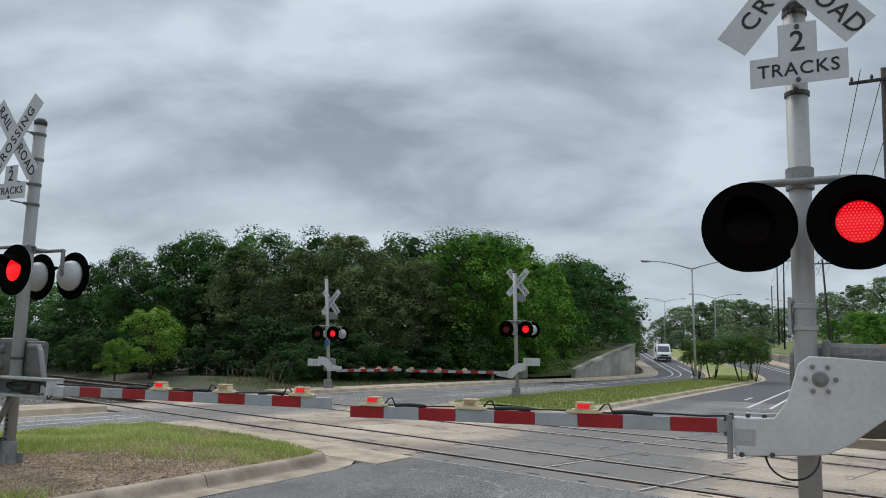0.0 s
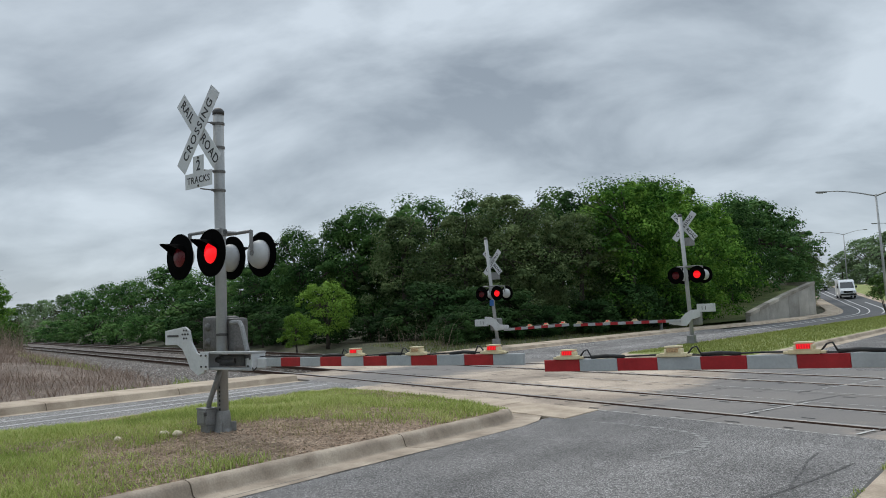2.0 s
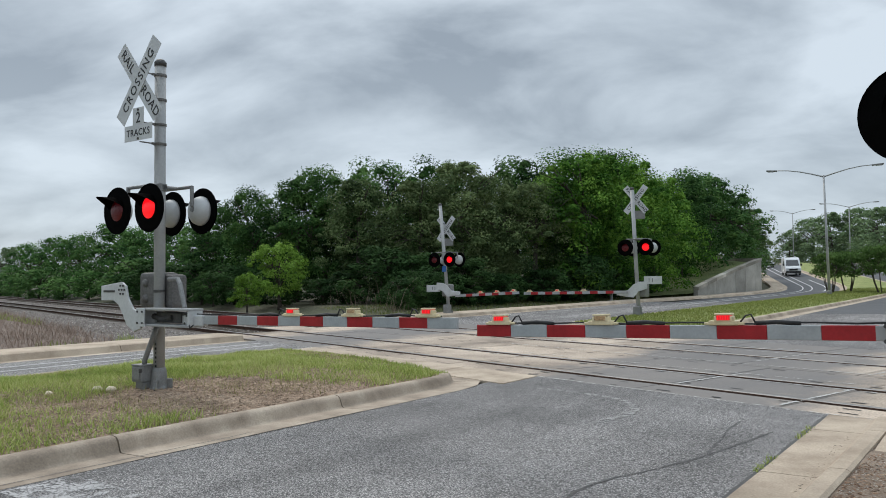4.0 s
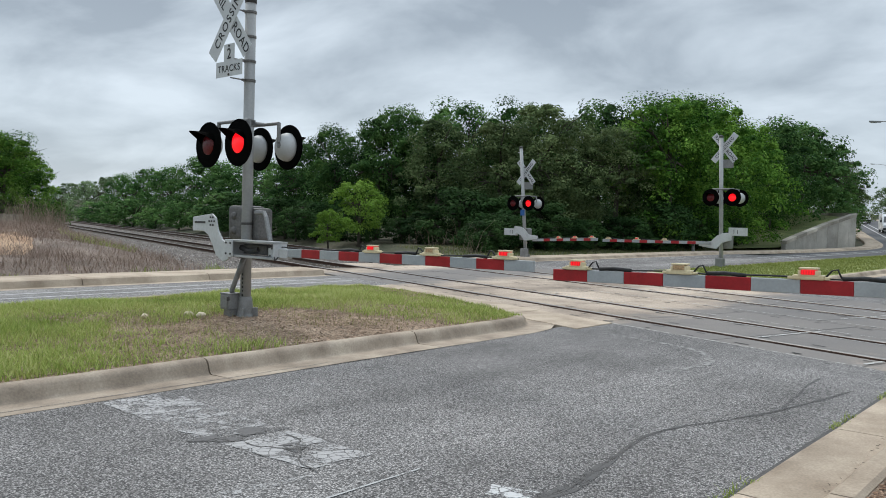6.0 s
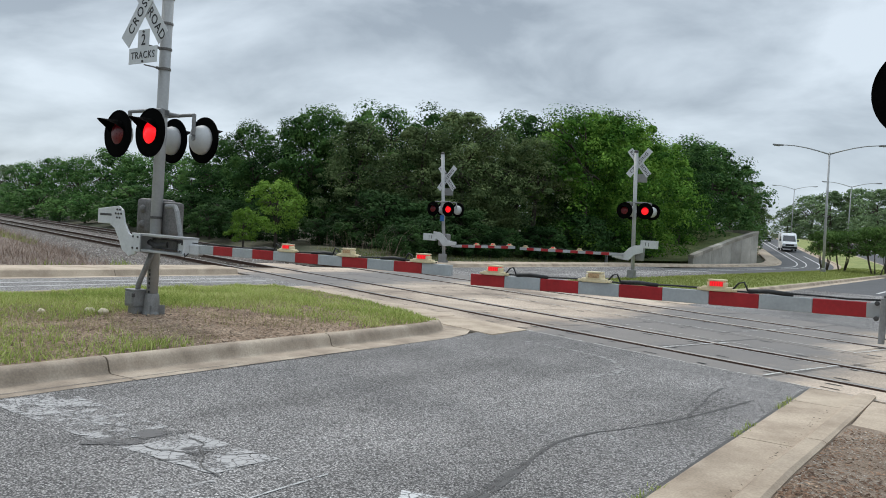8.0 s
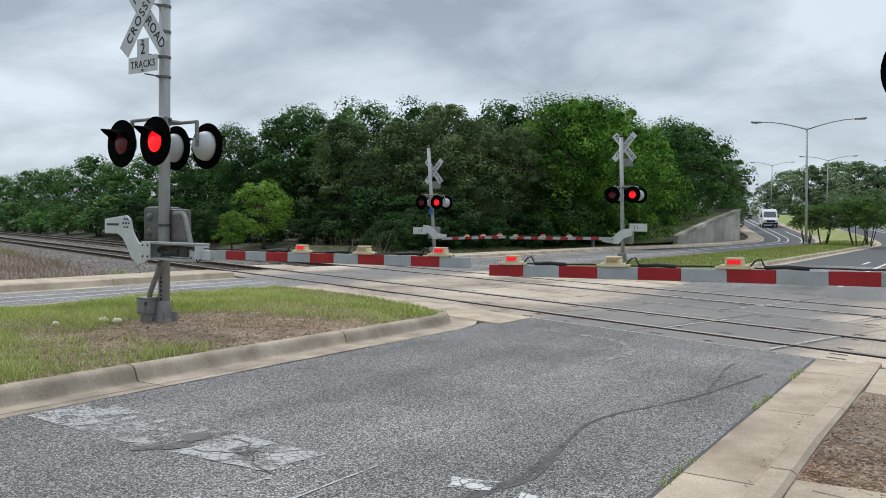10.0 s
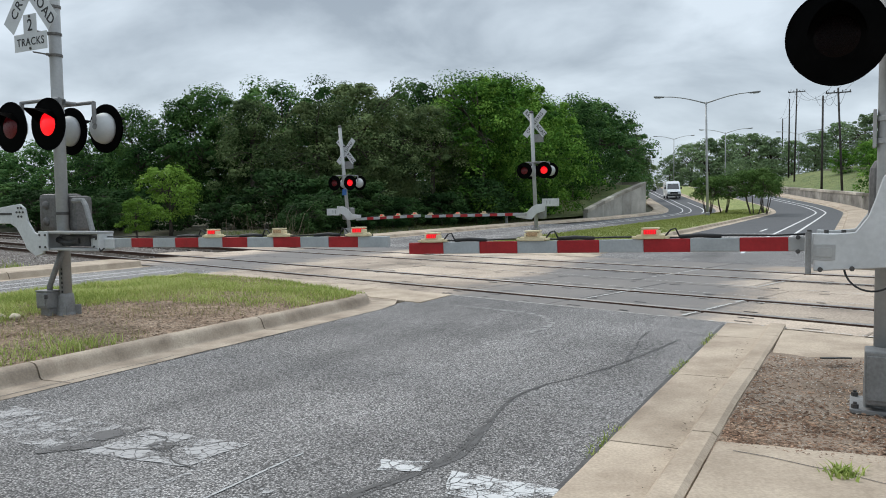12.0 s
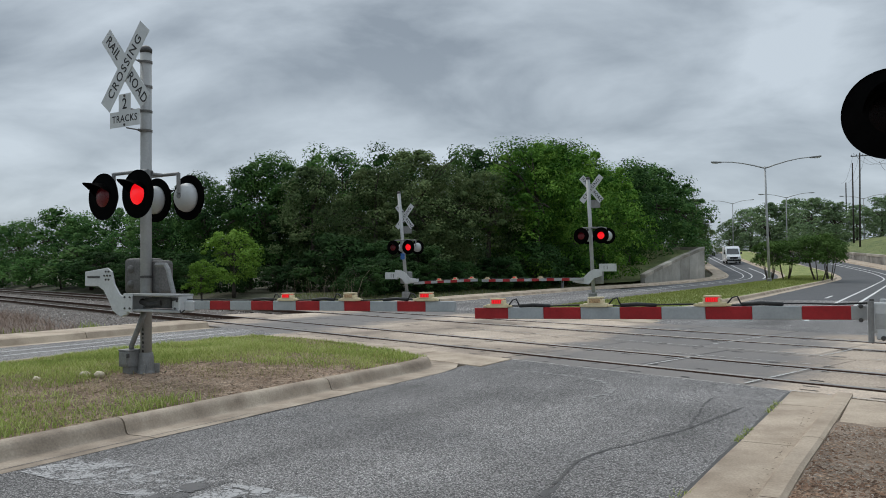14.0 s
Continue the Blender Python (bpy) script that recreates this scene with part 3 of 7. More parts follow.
def slab(name, outline, z0, z1, material, parent=None, label="", bevel=0.0):
    """A flat-topped body on a plan outline, following the land's rise."""
    bm = bmesh.new()
    f = bm.faces.new([bm.verts.new((x, y, z0 + rise(x, y))) for x, y in outline])
    ext = bmesh.ops.extrude_face_region(bm, geom=[f])
    bmesh.ops.translate(bm, vec=(0, 0, z1 - z0), verts=[g for g in ext["geom"] if isinstance(g, bmesh.types.BMVert)])
    bmesh.ops.recalc_face_normals(bm, faces=bm.faces[:])
    if bevel:
        bmesh.ops.bevel(bm, geom=[e for e in bm.edges if all(v.co.z > z0 + 0.6 * (z1 - z0) for v in e.verts) and abs(e.verts[0].co.z - e.verts[1].co.z) < 0.02],
                        offset=bevel, segments=3, affect="EDGES")
    return part(name, bm, material, parent, label)


# ---------------------------------------------------------------- ground and roads
def s_at(p, v):
    """How far along the road a line p metres across the rails meets the offset v."""
    return (p - v * (CU * PX - SU * PY)) / (SU * PX + CU * PY)


def q_at(p, v):
    x, y = road(s_at(p, v), v)
    return x * TX + y * TY


def bank(x, y):
    """The brushy bank between the far footway and the railway, and the higher land behind the walls."""
    s, v = along(x, y)
    p = x * PX + y * PY
    v += bend_shift(s)
    z = 0.0
    if v < -16.8 and p < 5.9:
        w = min(1, (-16.8 - v) / 2.5) * min(1, max(0, (5.9 - p) / 2.5))
        z += w * (0.34 + 0.25 * noise.noise((x * 0.25, y * 0.25, 3)) + min(0.3, max(0, -v - 20) * 0.03))
    if p < 8.6 and v > 4:
        z += 0.1
    if p > 17 and v < -19.5:
        w = min(1, (-19.5 - v) / 6)
        z += w * (0.25 + max(0, min(s, 110) - 45) * 0.035)
    if p > 17 and v > 2.3 and s > 40:
        w = min(1, (v - 2.3) / 14) * min(1, (s - 40) / 25)
        z += w * 2.8
    return z


def build_ground():
    def axis():
        a = [float(i) for i in range(-60, 121, 2)]
        a += [120 + 6.0 * i for i in range(1, 25)] + [-60 - 6.0 * i for i in range(1, 15)]
        a += [264 + 60 * 1.5 ** i for i in range(0, 9)] + [-144 - 60 * 1.5 ** i for i in range(0, 9)]
        return sorted(a)
    xs = ys = axis()
    def low(x, y):
        s, v = along(x, y)
        p = x * PX + y * PY
        return -0.3 if 5.4 < p < 18.6 and (v < -17.5 or v > 6) else -0.06
    rows = [[(x, y, rise(x, y) + bank(x, y) + low(x, y)) for x in xs] for y in ys]
    ob = strip("ground", rows, LAND, smooth=True)
    tagged(ob, "rough grassy ground spreading round the railway crossing", "ground", kind="structure")


build_ground()
brush_rows = []
for p in steps(-14, 5.75, 0.6):
    brush_rows.append([])
    for k in range(46):
        v = -16.72 - k * 0.6
        x, y = road(s_at(p, v), v)
        edge = -0.12 * max(0, min(1, (p - 4.6) / 1.1))
        brush_rows[-1].append((x, y, bank(x, y) + 0.06 + edge + 0.05 * noise.noise((x * 1.2, y * 1.2, 8))))
tagged(strip("brush_bank", brush_rows, BRUSH, smooth=True), "bare brown bank covered with dead brush", "bank", kind="structure")


def carriageway(name, v0, v1, s0, s1, material, label, z=0.0, step=2.0):
    """A sheet of road between two offsets; each end is a place along the road or ('p', across the rails)."""
    vs = steps(v0, v1, 1.2)

    def end(e, v):
        return s_at(e[1], v) if isinstance(e, tuple) else e
    cols = []
    n = int(abs(end(s1, v0) - end(s0, v0)) / step) + 2
    for i in range(n + 1):
        row = []
        for v in vs:
            a, b = end(s0, v), end(s1, v)
            s = a + (b - a) * i / n
            x, y = road(s, v)
            row.append((x, y, rise(x, y) + z))
        cols.append(row)
    ob = strip(name, cols, material)
    return tagged(ob, label, "road", kind="structure")


carriageway("road", -6.0, -1.35, -28, ("p", 8.62), ASPHALT, "worn grey asphalt lane leading to the railway crossing")
carriageway("road", -15.3, -12.3, -28, ("p", 8.62), BLEACHED_ASPHALT, "pale worn asphalt lane beyond the grass median")
carriageway("road", -6.25, -0.75, ("p", 16.75), 34, ASPHALT, "grey asphalt lane leaving the railway crossing")
carriageway("road", -6.25, -0.75, 34, 280, DARK_ASPHALT, "dark smooth asphalt lane curving away uphill")
carriageway("road", -17.2, -11.25, ("p", 16.75), 46, ASPHALT, "grey asphalt lane between the far signals")
carriageway("road", -15.95, -11.25, 46, 280, DARK_ASPHALT, "dark smooth asphalt lane curving past the retaining wall")


def road_mark(name, s0, s1, v0, v1, material, label, z=0.005, wobble=0.0):
    rows = []
    for s in steps(s0, s1, 0.8):
        d = wobble * noise.noise((s * 0.4, v0, 7))
        row = []
        for v in (v0, v1):
            x, y = road(s, v + d)
            row.append((x, y, rise(x, y) + z))
        rows.append(row)
    return tagged(strip(name, rows, material), label, "road marking", kind="structure")


# lines along the lanes
for v in (-13.88, -14.55):
    road_mark("lane_line", -20, s_at(8.2, v), v, v + 0.06, PAINT_FRESH, "thin worn white line along the asphalt lane")
for v in (-14.6, -13.8):
    road_mark("lane_line", 42, 230, v, v + 0.11, PAINT_FRESH, "white edge line along the curving lane")
for v in (-2.2, -2.95):
    road_mark("lane_line", 30, 230, v, v + 0.12, PAINT_FRESH, "white edge line along the curving lane")
road_mark("lane_line", 36, 39, -3.7, -3.58, PAINT_FRESH, "short white dash on the asphalt lane")
road_mark("lane_line", 76, 100, -12.6, -12.48, PAINT_FRESH, "white line along the curving lane")


def free_mark(name, pts, width, material, label, z=0.006):
    """A painted or tarred line along plan points."""
    rows = []
    fine = []
    for (x0, y0), (x1, y1) in zip(pts, pts[1:]):
        n = max(1, int(math.hypot(x1 - x0, y1 - y0) / 0.15))
        fine += [(x0 + (x1 - x0) * i / n, y0 + (y1 - y0) * i / n) for i in range(n)]
    fine.append(pts[-1])
    for i, (x, y) in enumerate(fine):
        a, b = fine[max(i - 1, 0)], fine[min(i + 1, len(fine) - 1)]
        dx, dy = b[0] - a[0], b[1] - a[1]
        k = math.hypot(dx, dy) or 1
        w = width / 2 * (1 + 0.5 * noise.noise((x * 3, y * 3, 5)))
        j = 0.03 * noise.noise((x * 2.2, y * 2.2, 9))
        rows.append([(x - dy / k * w + j, y + dx / k * w + j, z + rise(x, y)), (x + dy / k * w + j, y - dx / k * w + j, z + rise(x, y))])
    return tagged(strip(name, rows, material), label, "road marking", kind="structure")


def flowing(pts, n=8):
    """The same points joined by a smooth curve."""
    out = []
    for i in range(len(pts) - 1):
        p0, p1, p2, p3 = pts[max(i - 1, 0)], pts[i], pts[i + 1], pts[min(i + 2, len(pts) - 1)]
        for k in range(n):
            t = k / n
            out.append(tuple(0.5 * (2 * b + (c - a) * t + (2 * a - 5 * b + 4 * c - d) * t * t + (3 * b - a - 3 * c + d) * t ** 3) for a, b, c, d in zip(p0, p1, p2, p3)))
    return out + [pts[-1]]


SEAM = [(-1.2, 3.1), (-0.9, 3.42), (-0.61, 3.71), (-0.38, 3.96), (-0.17, 4.25), (0.05, 4.93), (0.26, 5.52), (0.55, 5.92), (0.78, 6.12), (1.38, 6.76), (2.21, 7.86)]
free_mark("tar_seam", flowing(SEAM[:6]), 0.08, SEAM_DARK, "broad faded dark tar seam winding along the asphalt", 0.003)
free_mark("tar_seam", flowing(SEAM[5:]), 0.035, SEAM_DARK, "thin faded dark tar seam winding along the asphalt", 0.003)
free_mark("crack", [(x + 0.02 * noise.noise((x * 5, y * 5, 2)), y) for x, y in flowing(SEAM)], 0.009, TAR, "thin crack along the tar seam", 0.0042)
free_mark("tar_seam", [(1.38, 6.76), (1.82, 7.94), (2.02, 8.4)], 0.03, SEAM_DARK, "faded dark tar seam branching towards the rails", 0.0035)
free_mark("crack", flowing([(0.02, 4.9), (0.1, 4.6), (0.14, 4.3), (0.35, 4.05)], 5), 0.006, TAR, "hairline crack branching off the seam", 0.0042)
free_mark("lane_line", [(7.6, 20.4), (8.7, 22.8)], 0.12, PAINT_FRESH, "short white dash on the asphalt lane", 0.008)
free_mark("ghost_mark", flowing([(-0.15, 10.74), (0.39, 10.34), (0.81, 9.92), (1.01, 9.41), (0.99, 8.96), (0.81, 8.57), (0.45, 8.14)]), 0.1, PAINT_GHOST, "worn curved white mark on the asphalt", 0.0055)
free_mark("thin_line", [(-2.15, 3.3), (-1.93, 3.59), (-1.66, 3.93)], 0.07, PAINT_FLAKES, "worn white line on the asphalt", 0.0055)
free_mark("thin_line", [(-1.62, 3.3), (-1.47, 3.58), (-1.1, 4.27)], 0.018, PAINT_FAINT, "thin scored pale line on the asphalt", 0.0055)
free_mark("thin_line", [(-1.5, 3.36), (-1.29, 3.57), (-1.14, 3.7)], 0.08, PAINT_FLAKES, "worn white line on the asphalt", 0.0055)


def paint_patch(pts, material, label, name="stop_bar", z=0.005):
    """A worn painted block on the road from four plan corners."""
    a, b, c, d = pts
    rows = []
    for i in range(13):
        t = i / 12
        row = []
        for k in range(9):
            u = k / 8
            x = (a[0] * (1 - t) + b[0] * t) * (1 - u) + (d[0] * (1 - t) + c[0] * t) * u
            y = (a[1] * (1 - t) + b[1] * t) * (1 - u) + (d[1] * (1 - t) + c[1] * t) * u
            e = 0.03 if t in (0, 1) or u in (0, 1) else 0
            row.append((x + e * noise.noise((x * 9, y * 9, 1)), y + e * noise.noise((x * 9, y * 9, 4)), z))
        rows.append(row)
    return tagged(strip(name, rows, material), label, "road marking", kind="structure")


paint_patch([(-3.93, 5.02), (-3.68, 5.55), (-3.12, 5.24), (-3.42, 4.76)], PAINT_WHITE, "worn white stop bar, cracked and flaking")
paint_patch([(-3.42, 4.76), (-3.12, 5.24), (-2.36, 4.84), (-2.62, 4.36)], PAINT_FLAKES, "stop bar worn down to scattered white flakes", "stop_bar", 0.0052)
paint_patch([(-2.46, 4.32), (-2.2, 4.78), (-1.48, 4.45), (-1.72, 4.05)], PAINT_WHITE, "worn white stop bar, cracked and flaking")
paint_patch([(-0.64, 3.96), (-0.62, 4.13), (-0.34, 4.07), (-0.4, 3.92)], PAINT_BLOCK, "small worn white block on the asphalt")
paint_patch([(-0.27, 3.6), (-0.22, 3.93), (0.33, 3.64), (0.26, 3.32)], PAINT_BLOCK, "white stop bar broken by cracks")
paint_patch([(-2.75, 4.3), (-2.52, 4.76), (-2.22, 4.86), (-2.42, 4.4)], DARK_PATCH, "dark asphalt repair patch", "repair_patch", 0.0062)
paint_patch([(-2.12, 4.42), (-2.05, 4.54), (-1.9, 4.46), (-1.96, 4.32)], DARK_PATCH, "dark hole worn in the stop bar", "repair_patch", 0.0075)
CRACKS = ([(-2.2, 4.66), (-2.06, 4.62), (-2.01, 4.5), (-1.93, 4.33), (-1.86, 4.17), (-1.66, 4.02)], [(-1.95, 4.4), (-1.8, 4.44), (-1.6, 4.5)], [(-2.0, 4.4), (-2.2, 4.36), (-2.34, 4.4)], [(-1.9, 4.26), (-2.05, 4.2), (-2.16, 4.24)])
for c in CRACKS:
    free_mark("crack", [(x + 0.05 * noise.noise((x * 7, y * 7, 3)), y + 0.05 * noise.noise((x * 7, y * 7, 6))) for x, y in flowing(c, 6)], 0.01, TAR, "dark crack through the worn stop bar", 0.009)
# ---------------------------------------------------------------- kerbs
KERB = [(-0.1, 0.005), (0.0, 0.006), (0.27, -0.004), (0.3, 0.0), (0.318, 0.02), (0.335, 0.068), (0.352, 0.105), (0.38, 0.13), (0.43, 0.138), (0.48, 0.135), (0.508, 0.125), (0.52, 0.105), (0.52, -0.1)]


def kerb_run(name, pts, label, flip=1, profile=KERB, length=2.9, material=None, height=None, lift=0.0):
    """Cast kerb and gutter along plan points in pieces with open joints; the profile steps off to one side."""
    top = thing(name, label, "kerb", kind="structure")
    # resample
    dense = [pts[0]]
    for a, b in zip(pts, pts[1:]):
        n = max(1, int(math.hypot(b[0] - a[0], b[1] - a[1]) / 0.35))
        dense += [(a[0] + (b[0] - a[0]) * i / n, a[1] + (b[1] - a[1]) * i / n) for i in range(1, n + 1)]
    cum = [0.0]
    for a, b in zip(dense, dense[1:]):
        cum.append(cum[-1] + math.hypot(b[0] - a[0], b[1] - a[1]))

    def frame_at(d):
        k = max(i for i, c in enumerate(cum) if c <= d + 1e-6)
        k = min(k, len(dense) - 2)
        a, b = dense[k], dense[k + 1]
        t = (d - cum[k]) / max(cum[k + 1] - cum[k], 1e-6)
        a2, b2 = dense[max(k - 1, 0)], dense[min(k + 2, len(dense) - 1)]
        dx, dy = b2[0] - a2[0], b2[1] - a2[1]
        m = math.hypot(dx, dy)
        return a[0] + (b[0] - a[0]) * t, a[1] + (b[1] - a[1]) * t, -dy / m * flip, dx / m * flip
    total, d = cum[-1], 0.0
    while d < total - 0.05:
        e = min(d + length, total)
        if total - e < 0.6:
            e = total
        rows = []
        for t in steps(d + 0.008, e - 0.008, 0.5):
            x, y, nx, ny = frame_at(t)
            h = height(t) if height else 1.0
            w = 0.008 * noise.noise((x, y, 1.3))
            rows.append([(x + nx * o, y + ny * o, (z * h if z > 0.01 else z) + rise(x, y) + w + lift) for o, z in profile])
        n = len(profile)
        verts = [p for r in rows for p in r] + rows[0] + rows[-1]
        faces = [(i * n + k, i * n + k + 1, (i + 1) * n + k + 1, (i + 1) * n + k) for i in range(len(rows) - 1) for k in range(n - 1)]
        # closed ends
        m = len(rows) * n
        faces += [tuple(m + k for k in range(n)), tuple(m + n + k for k in reversed(range(n)))]
        if flip < 0:
            faces = [f[::-1] for f in faces]
        raw("kerb_piece", verts, faces, material or CONCRETE, top, smooth=profile is KERB)
        d = e
    return top


def line_pts(v, s0, s1, step=1.5):
    return [road(s, v) for s in steps(s0, s1, step)]


def rounded(pts, radius, n=5):
    """Plan points with the inner corners rounded."""
    out = [pts[0]]
    for a, b, c in zip(pts, pts[1:], pts[2:]):
        A, B, C = Vector(a), Vector(b), Vector(c)
        r = min(radius, (A - B).length * 0.45, (C - B).length * 0.45)
        p, q = B + (A - B).normalized() * r, B + (C - B).normalized() * r
        for i in range(n + 1):
            t = i / n
            w = (1 - t) ** 2 * p + 2 * t * (1 - t) * B + t * t * q
            out.append((w.x, w.y))
    return out + [pts[-1]]


def median(name, v_right, v_left, s0, s1, p_end, at_start, label, top, fill_label, top_material):
    """A raised island with a kerb round it: a straight run, an end cut along the rails, and the other run."""
    if at_start:
        pts = [road(s, v_right) for s in reversed(steps(s_at(p_end, v_right), s1, 3.0))] + [road(s, v_left) for s in steps(s_at(p_end, v_left), s1, 3.0)]
        k = len(steps(s_at(p_end, v_right), s1, 3.0))
        pts = pts[:k - 1] + rounded([pts[k - 2], pts[k - 1], pts[k], pts[k + 1]], 1.0)[1:-1] + pts[k + 1:]
        flip = -1
    else:
        a, b = road(s0, v_right), road(s_at(p_end, v_right), v_right)
        c, d = road(s_at(p_end, v_left), v_left), road(s0, v_left)
        pts = rounded([a, b, c, d], 1.0)
        flip = 1
    kerb_run("kerb", pts, label, flip, material=top_material)
    # fill inside the kerb
    inner = []
    for i, (x, y) in enumerate(pts):
        a, b = pts[max(i - 1, 0)], pts[min(i + 1, len(pts) - 1)]
        dx, dy = b[0] - a[0], b[1] - a[1]
        m = math.hypot(dx, dy)
        inner.append((x - dy / m * flip * 0.5, y + dx / m * flip * 0.5))
    n = len(inner)
    rows = []
    for i in range(n // 2):
        a, b = inner[i], inner[n - 1 - i]
        row = []
        for k in range(13):
            t = k / 12
            x, y = a[0] + (b[0] - a[0]) * t, a[1] + (b[1] - a[1]) * t
            hump = 0.07 * math.sin(math.pi * t) + 0.02 * noise.noise((x, y, 2)) * math.sin(math.pi * t)
            row.append((x, y, 0.116 + rise(x, y) + hump))
        rows.append(row)
    ob = strip(name, rows, top, smooth=True)
    tagged(ob, fill_label, "median", kind="structure")


median("median_soil", -5.97, -12.35, -28, 0, 7.75, False, "weathered tan concrete kerb round the near median", SOIL, "median of bare brown soil and mulch with thin grass", DIRTY_CONCRETE)
median("median_turf", -6.2, -11.3, 0, 150, 17.5, True, "weathered concrete kerb round the far grass median", TURF, "mown green grass median dividing the two lanes", CONCRETE)

# kerb and footway beyond the opposite lane
kerb_run("kerb", line_pts(-15.28, -28, s_at(8.4, -15.28)), "pale concrete kerb along the far footway", 1,
         [(0.0, 0.004), (0.3, 0.0), (0.36, 0.13), (0.42, 0.15), (1.35, 0.16), (1.4, 0.14), (1.4, -0.2)])
kerb_run("kerb", line_pts(-17.15, s_at(16.9, -17.15), 44) + [road(48, -16.7), road(53, -16.15)] + line_pts(-15.9, 58, 130), "pale concrete kerb along the lane beyond the crossing", 1,
         [(0.0, 0.004), (0.3, 0.0), (0.36, 0.11), (0.42, 0.13), (1.5, 0.14), (1.55, 0.12), (1.55, -0.2)])
kerb_run("kerb", line_pts(-0.8, s_at(16.9, -0.8), 150), "concrete kerb along the outside of the curving lane", -1,
         [(0.0, 0.004), (0.3, 0.0), (0.36, 0.1), (0.42, 0.12), (1.9, 0.14), (1.95, 0.12), (1.95, -0.2)])
# flush gutter and low kerb beside the near lane
kerb_run("kerb", line_pts(-1.38, -6, 9.3, 1.0), "broad concrete gutter with a low kerb beside the lane", -1,
         [(0.0, 0.008), (0.02, 0.014), (0.43, 0.02), (0.455, 0.04), (0.475, 0.115), (0.5, 0.138), (0.61, 0.142), (0.64, 0.12), (0.64, -0.1)],
         length=2.05, height=lambda d: 1.0 if d < 11 else max(0.25, 1 - (d - 11) / 5.2))


def footway(name, v0, v1, s0, s1, z, label, nv, ns, skew=0.0):
    """Cast concrete footway bays."""
    top = thing(name, label, "footway", kind="structure")
    for i in range(ns):
        for k in range(nv):
            a0, a1 = s0 + (s1 - s0) * i / ns + 0.006, s0 + (s1 - s0) * (i + 1) / ns - 0.006
            b0, b1 = v0 + (v1 - v0) * k / nv + 0.006, v0 + (v1 - v0) * (k + 1) / nv - 0.006
            outline = [road(a0 + skew * (b0 - v0), b0), road(a0 + skew * (b1 - v0), b1), road(a1 + skew * (b1 - v0), b1), road(a1 + skew * (b0 - v0), b0)]
            slab("concrete_bay", outline, -0.1, z(a0, b0), CONCRETE, top, bevel=0.008)
    return top


footway("footway", -0.735, 3.2, -4.4, 4.15, lambda s, v: 0.128, "stained tan concrete footway slab in broad bays", 2, 3, 0.12)
footway("footway", -0.735, 4.6, 7.05, 8.85, lambda s, v: 0.04, "tan concrete slab beside the rails", 2, 1, -0.27)
DUSTY = surface("dusty_soil", [(0.15, 0.108, 0.075), (0.23, 0.172, 0.125), (0.32, 0.258, 0.2)], rough=0.95, scale=1.6, fine=85, bump=0.7, dist=0.02, mottle=0.4)
soil_rows = [[(*road(s + 0.0, v), 0.115 - max(0, (s - 5.0)) * 0.03 + 0.02 * noise.noise((s * 1.5, v * 1.5, 4))) for v in steps(-0.76, 7, 0.35)] for s in steps(3.7, 8.2, 0.35)]
tagged(strip("soil_patch", soil_rows, DUSTY, smooth=True), "bare brown soil patch littered with mulch and leaves", "soil", kind="structure")
side_rows = [[(*road(s, v), 0.10 + 0.03 * noise.noise((s, v, 4))) for v in steps(3.1, 12, 0.8)] for s in steps(-20, 8.4, 0.8)]
tagged(strip("verge", side_rows, SOIL, smooth=True), "bare soil verge beside the footway", "verge", kind="structure")

free_mark("pavement_crack", [(1.3, 3.84), (1.43, 3.73), (1.56, 3.56), (1.68, 3.45), (1.83, 3.28), (2.1, 3.1)], 0.006, TAR, "dark irregular crack across the footway slab", 0.131)
free_mark("gutter_joint", [road(s, -1.395) for s in steps(-2, 9.2, 0.5)], 0.03, TAR, "dark open joint between the asphalt and the gutter", 0.0045)
free_mark("gutter_joint", [road(s, -5.985 + 0.006) for s in steps(-4, 6.0, 0.5)], 0.012, TAR, "dark open joint between the asphalt and the median gutter", 0.0075)
# ---------------------------------------------------------------- railway
RAIL_PROFILE = [(-0.07, -0.17), (0.07, -0.17), (0.07, -0.155), (0.012, -0.13), (0.01, -0.045), (0.036, -0.032), (0.036, -0.004), (0.028, 0.004),
                (-0.028, 0.004), (-0.036, -0.004), (-0.036, -0.032), (-0.01, -0.045), (-0.012, -0.13), (-0.07, -0.155)]


def build_rail(p):
    rows = []
    for q in steps(-60, 190, 5.0):
        x, y = on_track(p, q)
        rows.append([(x + o * PX, y + o * PY, z + 0.012) for o, z in RAIL_PROFILE])
    n = len(RAIL_PROFILE)
    verts = [a for r in rows for a in r]
    faces, tops = [], []
    for i in range(len(rows) - 1):
        for k in range(n):
            faces.append((i * n + k, (i + 1) * n + k, (i + 1) * n + (k + 1) % n, i * n + (k + 1) % n))
            tops.append(1 if k in (6, 7, 8) else 0)
    top = thing("rail", "rusty steel rail with a polished running surface", "rail", group="rails of the crossing", kind="structure")
    ob = raw("rail_bar", verts, faces, [RAIL_SIDE, RAIL_TOP], top)
    ob.data.polygons.foreach_set("material_index", tops)
    return top


for p in RAILS:
    build_rail(p)

